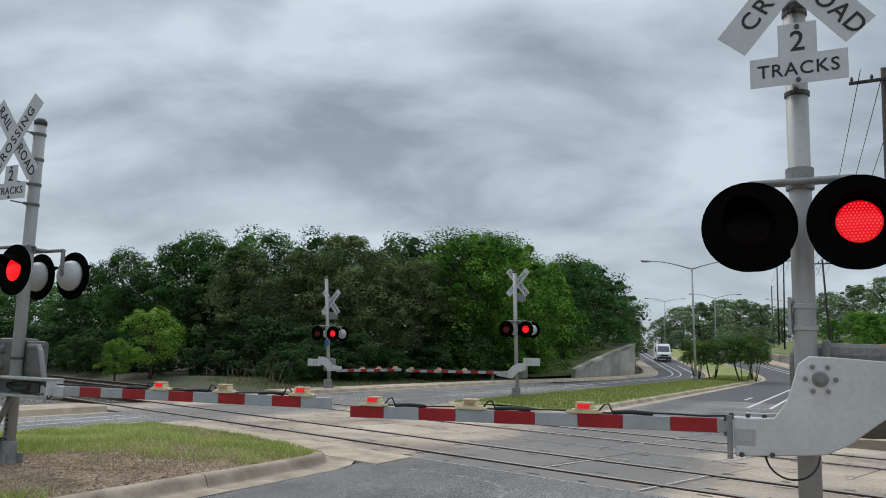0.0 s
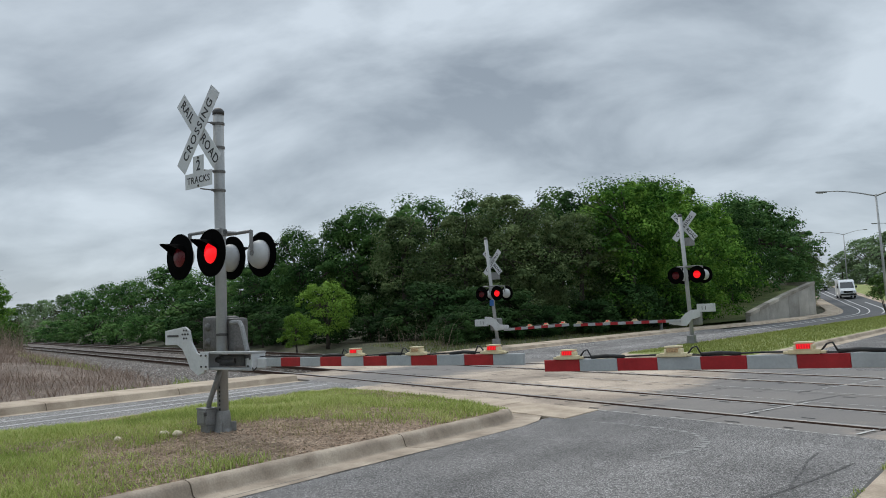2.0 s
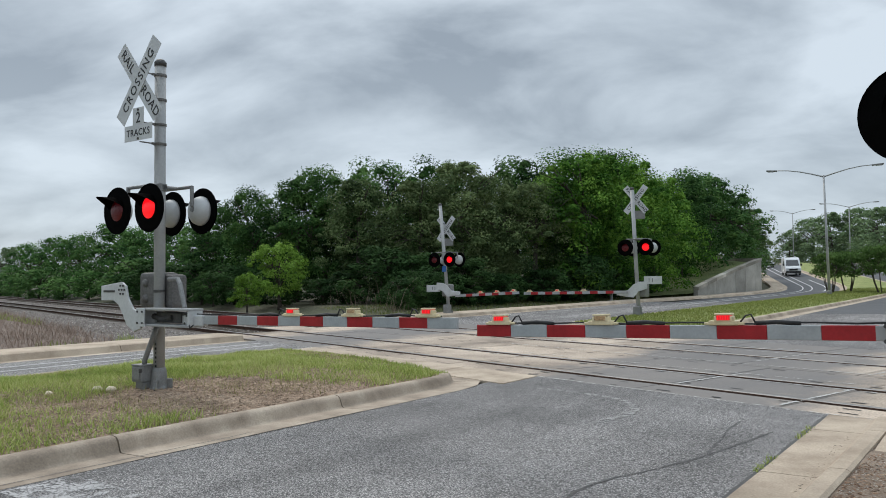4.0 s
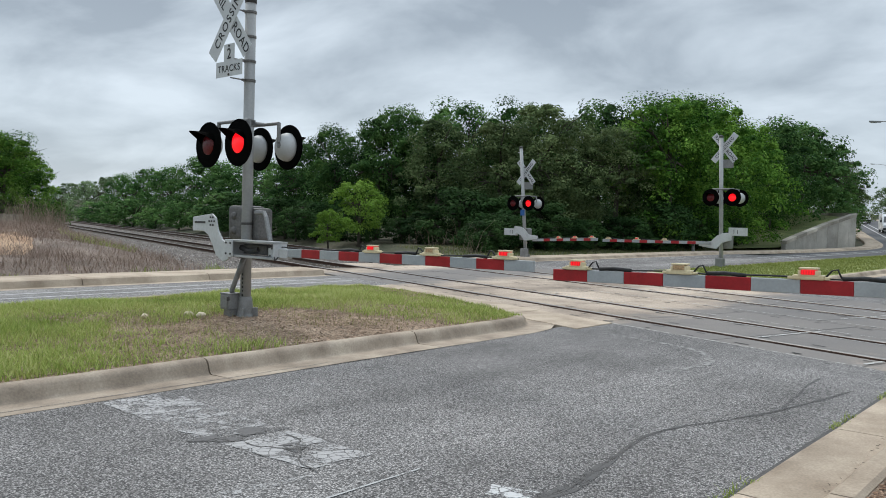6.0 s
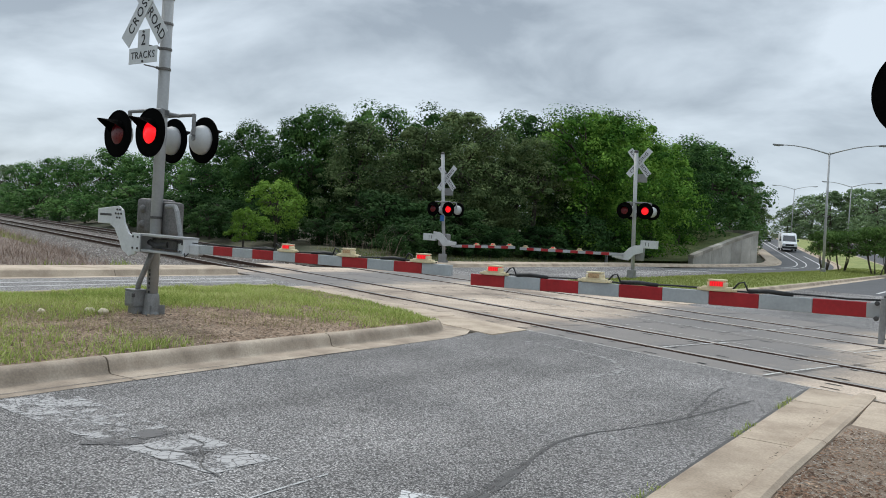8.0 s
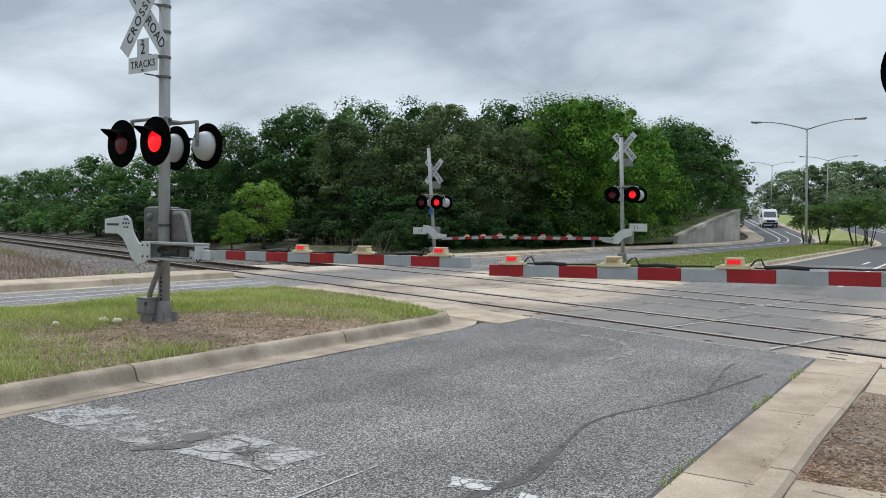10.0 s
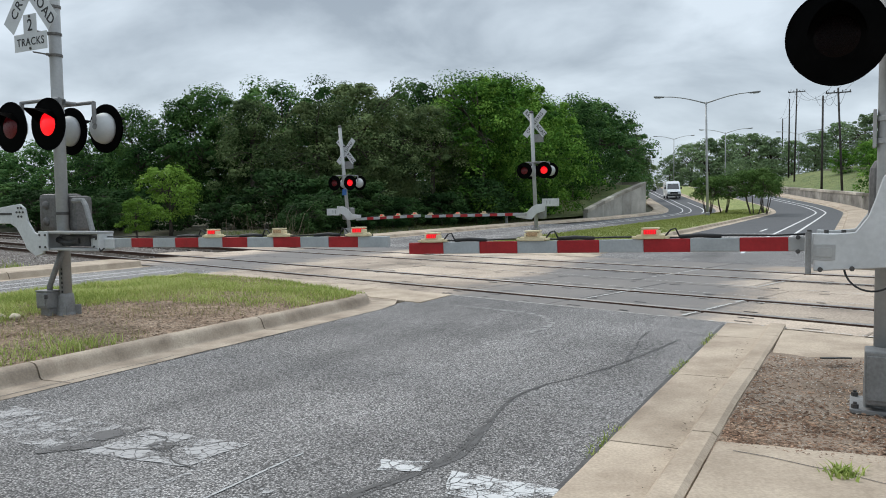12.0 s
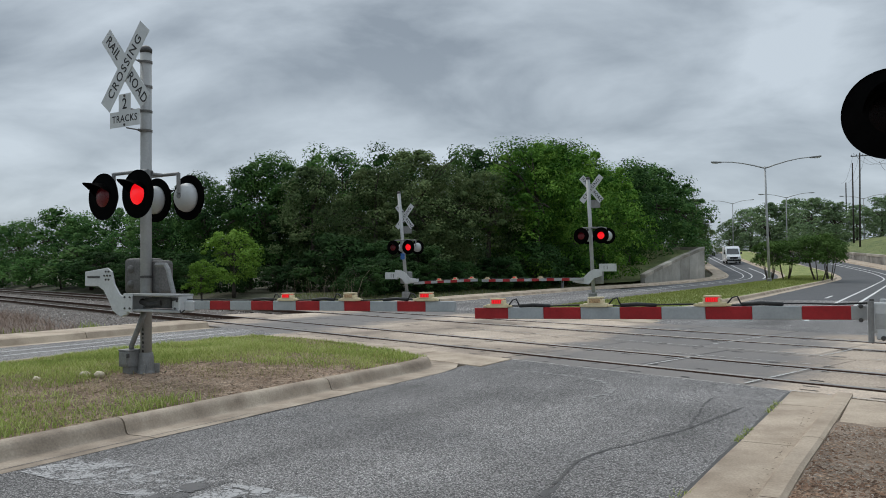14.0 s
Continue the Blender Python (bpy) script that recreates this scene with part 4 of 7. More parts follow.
# concrete crossing panels with flangeway gaps
Q0, Q1 = q_at(12, 5.5), q_at(12, -17.6)
base = thing("crossing_bed", "black rubber and asphalt bed under the crossing panels", "crossing", kind="structure")
bed = []
for p in (8.6, 16.85):
    bed.append([(*on_track(p, q), -0.035) for q in (q_at(p, 5.5), q_at(p, -17.6))])
strip("bed_sheet", bed, GAP_RUBBER, base)
apron = thing("apron", "dusty tan concrete apron between the median noses and the rails", "crossing", kind="structure")
cuts = steps(-11.5, -6.0, 1.8)
for v0, v1 in zip(cuts, cuts[1:]):
    slab("concrete_bay", [road(s_at(16.79, v0 + 0.006), v0 + 0.006), road(s_at(16.79, v1 - 0.006), v1 - 0.006), road(s_at(17.62, v1 - 0.006), v1 - 0.006), road(s_at(17.62, v0 + 0.006), v0 + 0.006)], -0.1, 0.01, CONCRETE, apron, bevel=0.006)
cuts = steps(-12.5, -5.7, 1.7)
for v0, v1 in zip(cuts, cuts[1:]):
    slab("concrete_bay", [road(s_at(7.62, v0 + 0.006), v0 + 0.006), road(s_at(7.62, v1 - 0.006), v1 - 0.006), road(s_at(8.61, v1 - 0.006), v1 - 0.006), road(s_at(8.61, v0 + 0.006), v0 + 0.006)], -0.1, 0.012, CONCRETE, apron, bevel=0.006)
crossing = thing("crossing_panels", "tan worn concrete panels laid between the rails", "crossing", kind="structure")
BANDS = [(8.62, 9.27, -0.002), (9.50, 10.72, -0.004), (10.95, 12.3, -0.004), (12.33, 13.70, -0.004), (13.94, 15.15, -0.002), (15.39, 16.78, 0.0)]
panel_meshes = {}


def panel_mesh(w, l):
    key = (round(w, 2), round(l, 2))
    if key not in panel_meshes:
        bm = box((w, l, 0.1), None, 0.012, segments=1)
        me = bpy.data.meshes.new("concrete_panel")
        bm.to_mesh(me)
        bm.free()
        me.materials.append(PANEL)
        panel_meshes[key] = me
    return panel_meshes[key]


rng = random.Random(5)
# lifting slots and fastener pockets along the panel edges
slots_v, slots_f = [], []
for edge in (8.62, 10.62, 11.25, 12.5, 13.66, 14.75, 15.6):
    rows = [[(*on_track(edge + d, q), 0.006) for d in (-0.014, 0.014)] for q in steps(q_at(edge, 5.2), q_at(edge, -9.5), 1.0)]
    tagged(strip("panel_edging", rows, PAINT_LINE), "worn pale steel edging along the crossing panels", "crossing", kind="structure")
# pale filler in the joints across the panels
for p0, p1, q0 in ((9.5, 11.2, 6.5), (8.66, 10.7, 4.58), (13.0, 15.4, 7.3), (12.4, 13.7, 5.1), (13.95, 15.1, 3.0)):
    rows = [[(*on_track(pp, q0 + d), 0.0065) for d in (-0.024, 0.024)] for pp in steps(p0, p1, 0.3)]
    tagged(strip("panel_joint", rows, PAINT_LINE), "worn pale filler in a joint across the crossing panels", "crossing", kind="structure")
for a, b, z in BANDS:
    for edge in (a + 0.16, b - 0.16):
        q = q_at(edge, 5.0)
        while q < q_at(edge, -17.0):
            if rng.random() < 0.8:
                x, y = on_track(edge + rng.uniform(-0.03, 0.03), q)
                h, w = rng.uniform(0.05, 0.12), rng.uniform(0.012, 0.025)
                k = len(slots_v)
                for dq, dp in ((-h, -w), (h, -w), (h, w), (-h, w)):
                    slots_v.append((x + dq * TX + dp * PX, y + dq * TY + dp * PY, z + 0.005))
                slots_f.append((k, k + 1, k + 2, k + 3))
            q += 0.81
slots = raw("fastener_pockets", slots_v, slots_f, GAP_RUBBER)
tagged(slots, "small dark fastener pockets set in the crossing panels", "crossing", kind="stuff")
for a, b, z in BANDS:
    end = q_at((a + b) / 2, -17.5)
    q = (6.62 if a < 11.8 else 7.35) - 2.1 * 6
    while q < end:
        l = 2.1
        ob = new("concrete_panel", panel_mesh(b - a, l - 0.02))
        x, y = on_track((a + b) / 2, q + l / 2)
        ob.matrix_world = pose(x, y, z - 0.05 + rng.uniform(-0.003, 0.003), rng.uniform(-0.12, 0.12), rng.uniform(-0.12, 0.12), math.degrees(TRACK))
        ob.parent = crossing
        q += l


def build_ballast():
    for q0, q1, tag in ((q_at(12, -17.7), 180, "left"), (-60, q_at(12, 5.6), "right")):
        rows = []
        for q in steps(q0, q1, 1.5):
            row = []
            for p, z in ((5.4, -0.2), (5.9, -0.07), (6.8, -0.04), (8.5, -0.04), (9.3, -0.11), (10.1, -0.13), (10.9, -0.11), (12.3, -0.18), (13.7, -0.11), (14.55, -0.13), (15.4, -0.11), (16.1, -0.1), (17.6, -0.24)):
                x, y = on_track(p, q)
                row.append((x, y, z + 0.02 * noise.noise((x * 0.9, y * 0.9, 6))))
            rows.append(row)
        tagged(strip("ballast_bed", rows, BALLAST_BED, smooth=True), "grey crushed stone bed under the rails", "ballast", kind="structure")
    # loose stones on the shoulder
    r = random.Random(8)
    verts, faces = [], []
    for _ in range(13000):
        q = q_at(8, -17.9) + 55 * r.random() ** 1.6
        p = r.uniform(5.5, 9.2) if r.random() < 0.7 else r.choice((r.uniform(9.5, 10.7), r.uniform(11, 13.6), r.uniform(14, 15.1)))
        x, y = on_track(p, q)
        z = -0.08 + 0.03 * min(1, (p - 5.5) / 1.2) if p < 8.5 else -0.12
        k = r.uniform(0.025, 0.06)
        a = r.uniform(0, 6.28)
        b = len(verts)
        for dx, dy, dz in ((1, 0, 0), (-0.5, 0.8, 0.1), (-0.6, -0.8, 0), (0.1, 0.1, 0.9), (0.5, 0.4, 0.5)):
            verts.append((x + k * (dx * math.cos(a) - dy * math.sin(a)), y + k * (dx * math.sin(a) + dy * math.cos(a)), z + k * dz * r.uniform(0.6, 1.3)))
        faces += [(b, b + 4, b + 3), (b + 4, b + 1, b + 3), (b + 1, b + 2, b + 3), (b + 2, b, b + 3), (b, b + 1, b + 4)]
    ob = raw("ballast_stones", verts, faces, BALLAST)
    tagged(ob, "loose grey crushed stones beside the rails", "ballast", kind="stuff")
    # timber ties
    me = bpy.data.meshes.new("tie")
    bm = box((2.6, 0.22, 0.14), None, 0.01, segments=1)
    bm.to_mesh(me)
    bm.free()
    me.materials.append(TIE_WOOD)
    for c, name in ((10.1, "near"), (14.55, "far")):
        top = thing("tie_row", "dark creosoted timber ties half sunk in ballast", "ties", kind="structure")
        q = q_at(c, -17.9)
        for i in range(110):
            ob = new("tie", me)
            x, y = on_track(c, q + 0.55 * i)
            ob.matrix_world = pose(x, y, -0.155, 0, 0, math.degrees(TRACK) + 0.6 * math.sin(i * 2.3))
            ob.parent = top


build_ballast()


# ---------------------------------------------------------------- crossing signals


def blade(top, name, angle, m):
    """One board of the crossbuck: a flat bevelled plank of sheet aluminium."""
    bm = box((1.22, 0.004, 0.229), m @ pose(0, 0, 0, 0, -angle, 0), 0.0015, segments=1)
    return part(name, bm, SIGN_WHITE, top)


def crossbuck(top, m):
    """Two crossed boards lettered RAIL ROAD and CROSSING."""
    one = blade(top, "railroad_board", -50, m)
    two = blade(top, "crossing_board", 50, m @ pose(0, -0.007, 0))
    for text, off in (("RAIL", -0.37), ("ROAD", 0.37)):
        lettering(text, 0.122, m @ pose(0, 0, 0, 0, 50, 0) @ pose(off, -0.0036, 0), one, "legend", spread=1.08)
    lettering("CROSSING", 0.122, m @ pose(0, -0.007, 0, 0, -50, 0) @ pose(0, -0.0036, 0), two, "legend", spread=1.2)


def tracks_plate(top, m):
    """The inverted-T plate that gives the number of tracks."""
    w, h = 0.295, 0.2
    outline = [(-w, -h), (w, -h), (w, 0), (0.118, 0), (0.118, h * 1.08), (-0.118, h * 1.08), (-0.118, 0), (-w, 0)]
    ob = part("tracks_plate", plate(outline, 0.004, m), SIGN_WHITE, top)
    lettering("2", 0.14, m @ pose(0, -0.0036, 0.085), ob, "legend")
    lettering("TRACKS", 0.09, m @ pose(0, -0.0036, -0.1), ob, "legend", spread=1.12)
    for z in (0.19, -0.175):
        part("bolt", lathe([(0.001, -0.012), (0.016, -0.010), (0.016, 0.0)], m @ pose(0, -0.003, z, -90, 0, 0), 10), DARK_STEEL, ob)


def disc_lamp(top, m, lit, led=False, name="flasher"):
    """A round black background with a hooded lens in front and a pale housing behind; faces local -y."""
    face = m @ pose(0, 0, 0, 90, 0, 0)
    ob = part(name, lathe([(0.10, -0.002), (0.285, -0.002), (0.298, 0.006), (0.298, 0.014), (0.285, 0.004), (0.16, 0.02), (0.10, 0.02)], face, 40), BLACK_PAINT, top)
    part("lens", lathe([(0.001, 0.05), (0.06, 0.046), (0.11, 0.034), (0.145, 0.012), (0.15, 0.006)], face, 28), (LAMP_LED_LENS if led else LAMP_ON) if lit else (LAMP_BLACK if led else LAMP_DIM), ob,
         "glowing red lens" if lit else "dark unlit red lens", smooth=True)
    if led:
        dots = bmesh.new()
        for i in range(-6, 7):
            for k in range(-6, 7):
                x, z = 0.021 * (i + 0.5 * (k % 2)), 0.0185 * k
                if math.hypot(x, z) < 0.125:
                    d = 0.05 - 1.25 * (x * x + z * z)
                    bmesh.ops.create_icosphere(dots, subdivisions=1, radius=0.0062, matrix=m @ Matrix.Translation((x, -d, z)))
        part("diode_panel", dots, LAMP_LED if lit else LAMP_BLACK, ob)
    # hood: the upper part of a short tube, longest at its crown
    bm = bmesh.new()
    rows = []
    n = 26
    for i in range(n + 1):
        a = radians(2 + 176 * i / n)
        crown = max(0.0, math.sin(a))
        lng = 0.012 + 0.275 * crown ** 1.6
        rows.append([bm.verts.new((0.168 * math.cos(a), y, 0.168 * math.sin(a) - 0.12 * max(0, -y - 0.0) * 0.25)) for y in (0.0, -lng * 0.5, -lng)])
    for a, b in zip(rows, rows[1:]):
        for k in range(2):
            bm.faces.new((a[k], a[k + 1], b[k + 1], b[k]))
    bmesh.ops.solidify(bm, geom=bm.faces[:], thickness=0.004)
    bmesh.ops.transform(bm, matrix=m, verts=bm.verts[:])
    part("hood", bm, BLACK_PAINT, ob, smooth=True)
    part("housing", lathe([(0.19, 0.0), (0.19, -0.03), (0.175, -0.075), (0.14, -0.115), (0.08, -0.14), (0.001, -0.15)], face, 28), LENS_DOME, ob, "pale round lamp housing", smooth=True)
    return ob


def signal_mast(top, height, lean=(0, 0)):
    part("mast", tube([(0, 0, 0.02), (lean[0] * 0.5, lean[1] * 0.5, height * 0.5), (lean[0], lean[1], height)], 0.07, 20), GALV, top, "galvanised steel mast", smooth=True)
    cap = lathe([(0.076, -0.05), (0.078, 0.0), (0.05, 0.035), (0.012, 0.05)], pose(lean[0], lean[1], height), 16)
    part("cap", cap, DARK_STEEL, top, smooth=True)
    foot = box((0.4, 0.4, 0.03), pose(0, 0, 0.015), 0.006)
    lathe([(0.13, 0.03), (0.105, 0.1), (0.09, 0.28), (0.08, 0.32)], None, 20, foot)
    for a in range(4):
        box((0.02, 0.13, 0.16), pose(0, 0, 0.1, 0, 0, 45 + 90 * a) @ pose(0, 0.1, 0, 0, 0, 0), 0.004, foot)
    part("base_casting", foot, ALU, top)
    for a in range(4):
        x, y = 0.17 * (1 if a % 2 else -1), 0.17 * (1 if a // 2 else -1)
        part("anchor_bolt", lathe([(0.022, 0.03), (0.022, 0.055), (0.012, 0.056), (0.012, 0.07), (0.001, 0.07)], pose(x, y, 0), 6), DARK_STEEL, top)


def clamp(top, z, y, name="clamp", material=None):
    """A two-part pipe clamp with a short stub."""
    bm = lathe([(0.071, -0.017), (0.08, -0.014), (0.08, 0.014), (0.071, 0.017)], pose(0, 0, z), 18)
    if y:
        tube([(0, 0.06 if y > 0 else -0.06, z), (0, y, z)], 0.009, 8, bm)
        box((0.032, 0.04, 0.03), pose(0, 0.1 if y > 0 else -0.1, z), 0.006, bm)
    return part(name, bm, material or DARK_STEEL, top)


def flasher_bar(top, z, y, wide, lits, led=False, face=-1, x=0.0):
    """A cross tube on a clamp with a lamp at each end."""
    bm = tube([(x - wide, y * 0.62, z + 0.3), (x + wide, y * 0.62, z + 0.3)], 0.022, 10)
    tube([(0, 0, z + 0.3), (x, y * 0.62, z + 0.3)], 0.026, 10, bm)
    for k in (-1, 1):
        tube([(x + k * wide, y * 0.62, z + 0.31), (x + k * wide, y * 0.62, z + 0.05)], 0.026, 10, bm)
        tube([(x + k * wide, y * 0.62, z + 0.02), (x + k * wide, y * 0.85, z)], 0.04, 10, bm)
    lathe([(0.072, -0.04), (0.088, -0.036), (0.088, 0.036), (0.072, 0.04)], pose(0, 0, z + 0.3), 18, bm)
    part("lamp_bar", bm, ALU, top)
    turn = pose(0, 0, 0) if face < 0 else pose(0, 0, 0, 0, 0, 180)
    for k, lit in zip((-1, 1), lits):
        disc_lamp(top, pose(x + k * wide, y, z) @ turn, lit, led)


def gate_arm(name, m, length, n, first_red, lamps, lits, label, depth=0.02, start=0.0, tail=0.3):
    """A striped gate arm lying along local x from its bracket, with lamps and a cable on top."""
    top = thing(name, label, "gate arm", m, group="lowered gate arms")
    step = length / n
    for i in range(n):
        bm = box((step - 0.001, 0.045 - 0.012 * i / n, 0.102), pose(start + step * (i + 0.5), 0, 0), 0.004, segments=1)
        red = (i % 2 == 0) == first_red
        part("red_stripe" if red else "grey_stripe", bm, RED_STRIPE if red else GREY_STRIPE, top, "red reflective stripe" if red else "silver reflective stripe")
    part("arm_root", box((tail + 0.05, 0.05, 0.1), pose(start - tail / 2, 0, 0), 0.006), GALV, top)
    cable = [(start - 0.1, 0, 0.07)]
    d = start
    while d < start + length - 0.2:
        d += 0.13
        cable.append((d, 0.012 * math.sin(d * 9), 0.058 + 0.012 * abs(math.sin(d * 3.7))))
    part("arm_cable", tube(cable, 0.0075, 6), CABLE, top, smooth=True)
    for a in lamps:
        ribs = bmesh.new()
        tube([(a - 0.52, 0, 0.062), (a - 0.36, 0.01, 0.075), (a - 0.22, 0, 0.066)], 0.016, 8, ribs)
        tube([(a - 0.22, 0, 0.06), (a - 0.19, 0.01, 0.13), (a - 0.15, 0.0, 0.12), (a - 0.1, 0, 0.06)], 0.007, 6, ribs)
        part("conduit", ribs, CABLE, top, smooth=True)
    for a, lit in zip(lamps, lits):
        body = box((0.22, 0.07, 0.035), pose(a, 0, 0.068), 0.01)
        box((0.14, 0.075, 0.05), pose(a, 0, 0.095), 0.012, body)
        for k in (-1, 1):
            box((0.05, 0.05, 0.02), pose(a + k * 0.12, 0, 0.064), 0.006, body)
        ob = part("arm_lamp", body, CREAM, top, "cream gate lamp with a red lens")
        part("lamp_cap", box((0.125, 0.08, 0.014), pose(a, 0, 0.132), 0.005), CREAM, ob)
        part("lamp_lens", box((0.098, 0.086, 0.036), pose(a, 0, 0.106), 0.006), LAMP_ARM if lit else LAMP_PALE, ob)
        for k in range(5):
            part("lens_rib", box((0.006, 0.09, 0.03), pose(a - 0.036 + 0.018 * k, 0, 0.106)), LAMP_ON if lit else LAMP_PALE, ob)
    return top


def placed(s, v, z=0.0, turn=0.0):
    """A pose in the plan whose local x runs to the road's right and local y along the road."""
    x, y = road(s, v)
    return pose(x, y, z + rise(x, y), 0, 0, -math.degrees(HEAD) + turn)


def number_bars(top, x, y, z, n=6):
    """Small stencilled marks in a column."""
    for i in range(n):
        part("stencil_mark", box((0.018 + 0.012 * (i % 2), 0.002, 0.03), pose(x, y, z - 0.055 * i)), BLACK_INK, top)


LAMP_PALE = surface("unlit_amber_lens", [(0.42, 0.27, 0.14), (0.52, 0.36, 0.2)], rough=0.35, scale=20, fine=80, bump=0.1)
COUNTER = [(-0.94, 1.36), (-0.47, 1.41), (-0.38, 1.36), (-0.33, 1.2), (-0.22, 1.07), (-0.05, 1.02), (-0.05, 0.82), (-0.2, 0.78), (-0.36, 0.86), (-0.45, 1.0), (-0.55, 1.12), (-0.66, 1.17), (-0.94, 1.17)]


def signal_left():
    """Signal in the near median: arm reaches right, counterweight to the left."""
    top = thing("crossing_signal", "grey steel crossing signal with crossbuck, red flashers and gate gear", "railway signal", placed(5.83, -8.53, 0.12), "crossing signals")
    signal_mast(top, 4.23)
    m = pose(-0.01, -0.30, 3.93)
    crossbuck(top, m)
    tracks_plate(top, pose(-0.02, -0.30, 3.385))
    for z in (4.06, 3.74, 3.42, 3.17):
        clamp(top, z, -0.29, material=GEAR)
    flasher_bar(top, 2.31, -0.37, 0.34, (False, True))
    flasher_bar(top, 2.32, 0.40, 0.32, (False, True), face=1)
    # gate gear
    gear = box((0.44, 0.3, 0.46), pose(-0.27, 0.18, 1.3), 0.05)
    part("gear_box", gear, GEAR, top, "grey cast gear box")
    for dz in (0.1, -0.1):
        part("gear_boss", lathe([(0.06, -0.03), (0.06, 0.0), (0.045, 0.04), (0.001, 0.045)], pose(-0.34, 0.04, 1.29 + dz, 90, 0, 0), 14), GEAR, top, smooth=True)
    part("cover", box((0.2, 0.24, 0.44), pose(0.07, 0.18, 1.28), 0.05), GEAR, top)
    clamp(top, 1.29, 0)
    part("hinge_strap", tube([(0.2, 0.0, 1.44), (0.38, 0.0, 1.44), (0.45, -0.02, 1.38), (0.58, -0.04, 1.08)], 0.03, 8), ALU, top)
    cw = plate(COUNTER, 0.03, pose(0, -0.22, 0.0), 0.006)
    arm = part("counterweight_arm", cw, WHITE_STEEL, top, "white painted counterweight arm")
    slot = box((0.26, 0.004, 0.028), pose(-0.75, -0.237, 1.29), 0.001)
    part("slot", slot, DARK_STEEL, arm)
    for i in range(7):
        a = 2 * math.pi * i / 6
        r = 0.06 if i < 6 else 0
        part("bolt", lathe([(0.013, 0), (0.013, 0.012), (0.001, 0.013)], pose(-0.46 + r * math.cos(a), -0.235, 1.31 + r * math.sin(a), 90, 0, 0), 8), DARK_STEEL, arm)
    for z in (1.07, 0.875):
        part("bracket_plate", box((0.98, 0.22, 0.028), pose(0.465, -0.16, z), 0.006), GALV, top)
    part("bracket_side", box((0.05, 0.2, 0.19), pose(0.0, -0.16, 0.97), 0.006), GALV, top)
    part("end_plate", box((0.17, 0.02, 0.23), pose(0.02, -0.28, 0.97), 0.006), WHITE_STEEL, top)
    part("end_plate", box((0.025, 0.2, 0.2), pose(0.94, -0.16, 0.97), 0.006), WHITE_STEEL, top)
    for x, z in ((-0.03, 1.04), (0.07, 1.04), (-0.03, 0.9), (0.07, 0.9), (0.8, 0.91), (0.88, 0.91), (0.84, 1.0)):
        part("bolt", lathe([(0.013, 0), (0.013, 0.012), (0.001, 0.013)], pose(x, -0.29 if x < 0.5 else -0.2, z, 90, 0, 0), 8), DARK_STEEL, top)
    part("hook", tube([(0.92, -0.24, 0.93), (0.98, -0.26, 0.86), (1.03, -0.25, 0.9)], 0.008, 6), CABLE, top)
    part("arm_socket", box((0.36, 0.09, 0.12), pose(0.93, -0.14, 0.945), 0.012), WHITE_STEEL, top)
    part("pivot_block", box((0.5, 0.16, 0.13), pose(0.42, -0.08, 0.97), 0.02), DARK_STEEL, top)
    part("linkage", tube([(0.1, -0.14, 0.98), (0.3, -0.15, 0.94), (0.5, -0.15, 0.97)], 0.04, 8), DARK_STEEL, top)
    part("cable_duct", tube([(0.1, -0.1, 0.86), (0.04, -0.13, 0.68), (-0.1, -0.14, 0.42), (-0.12, -0.13, 0.25)], 0.033, 10), ALU, top, smooth=True)
    jb = box((0.2, 0.18, 0.2), pose(-0.14, -0.14, 0.25), 0.015)
    box((0.16, 0.15, 0.1), pose(-0.13, -0.12, 0.1), 0.012, jb)
    jbo = part("junction_box", jb, ALU, top, "small grey steel junction box")
    part("lid", box((0.21, 0.19, 0.02), pose(-0.14, -0.14, 0.36), 0.005), ALU, jbo)
    part("front_cover", box((0.15, 0.014, 0.15), pose(-0.14, -0.237, 0.26), 0.004), ALU, jbo)
    part("latch", box((0.03, 0.03, 0.05), pose(-0.04, -0.24, 0.3), 0.005), DARK_STEEL, jbo)
    number_bars(top, 0.03, -0.071, 0.62)


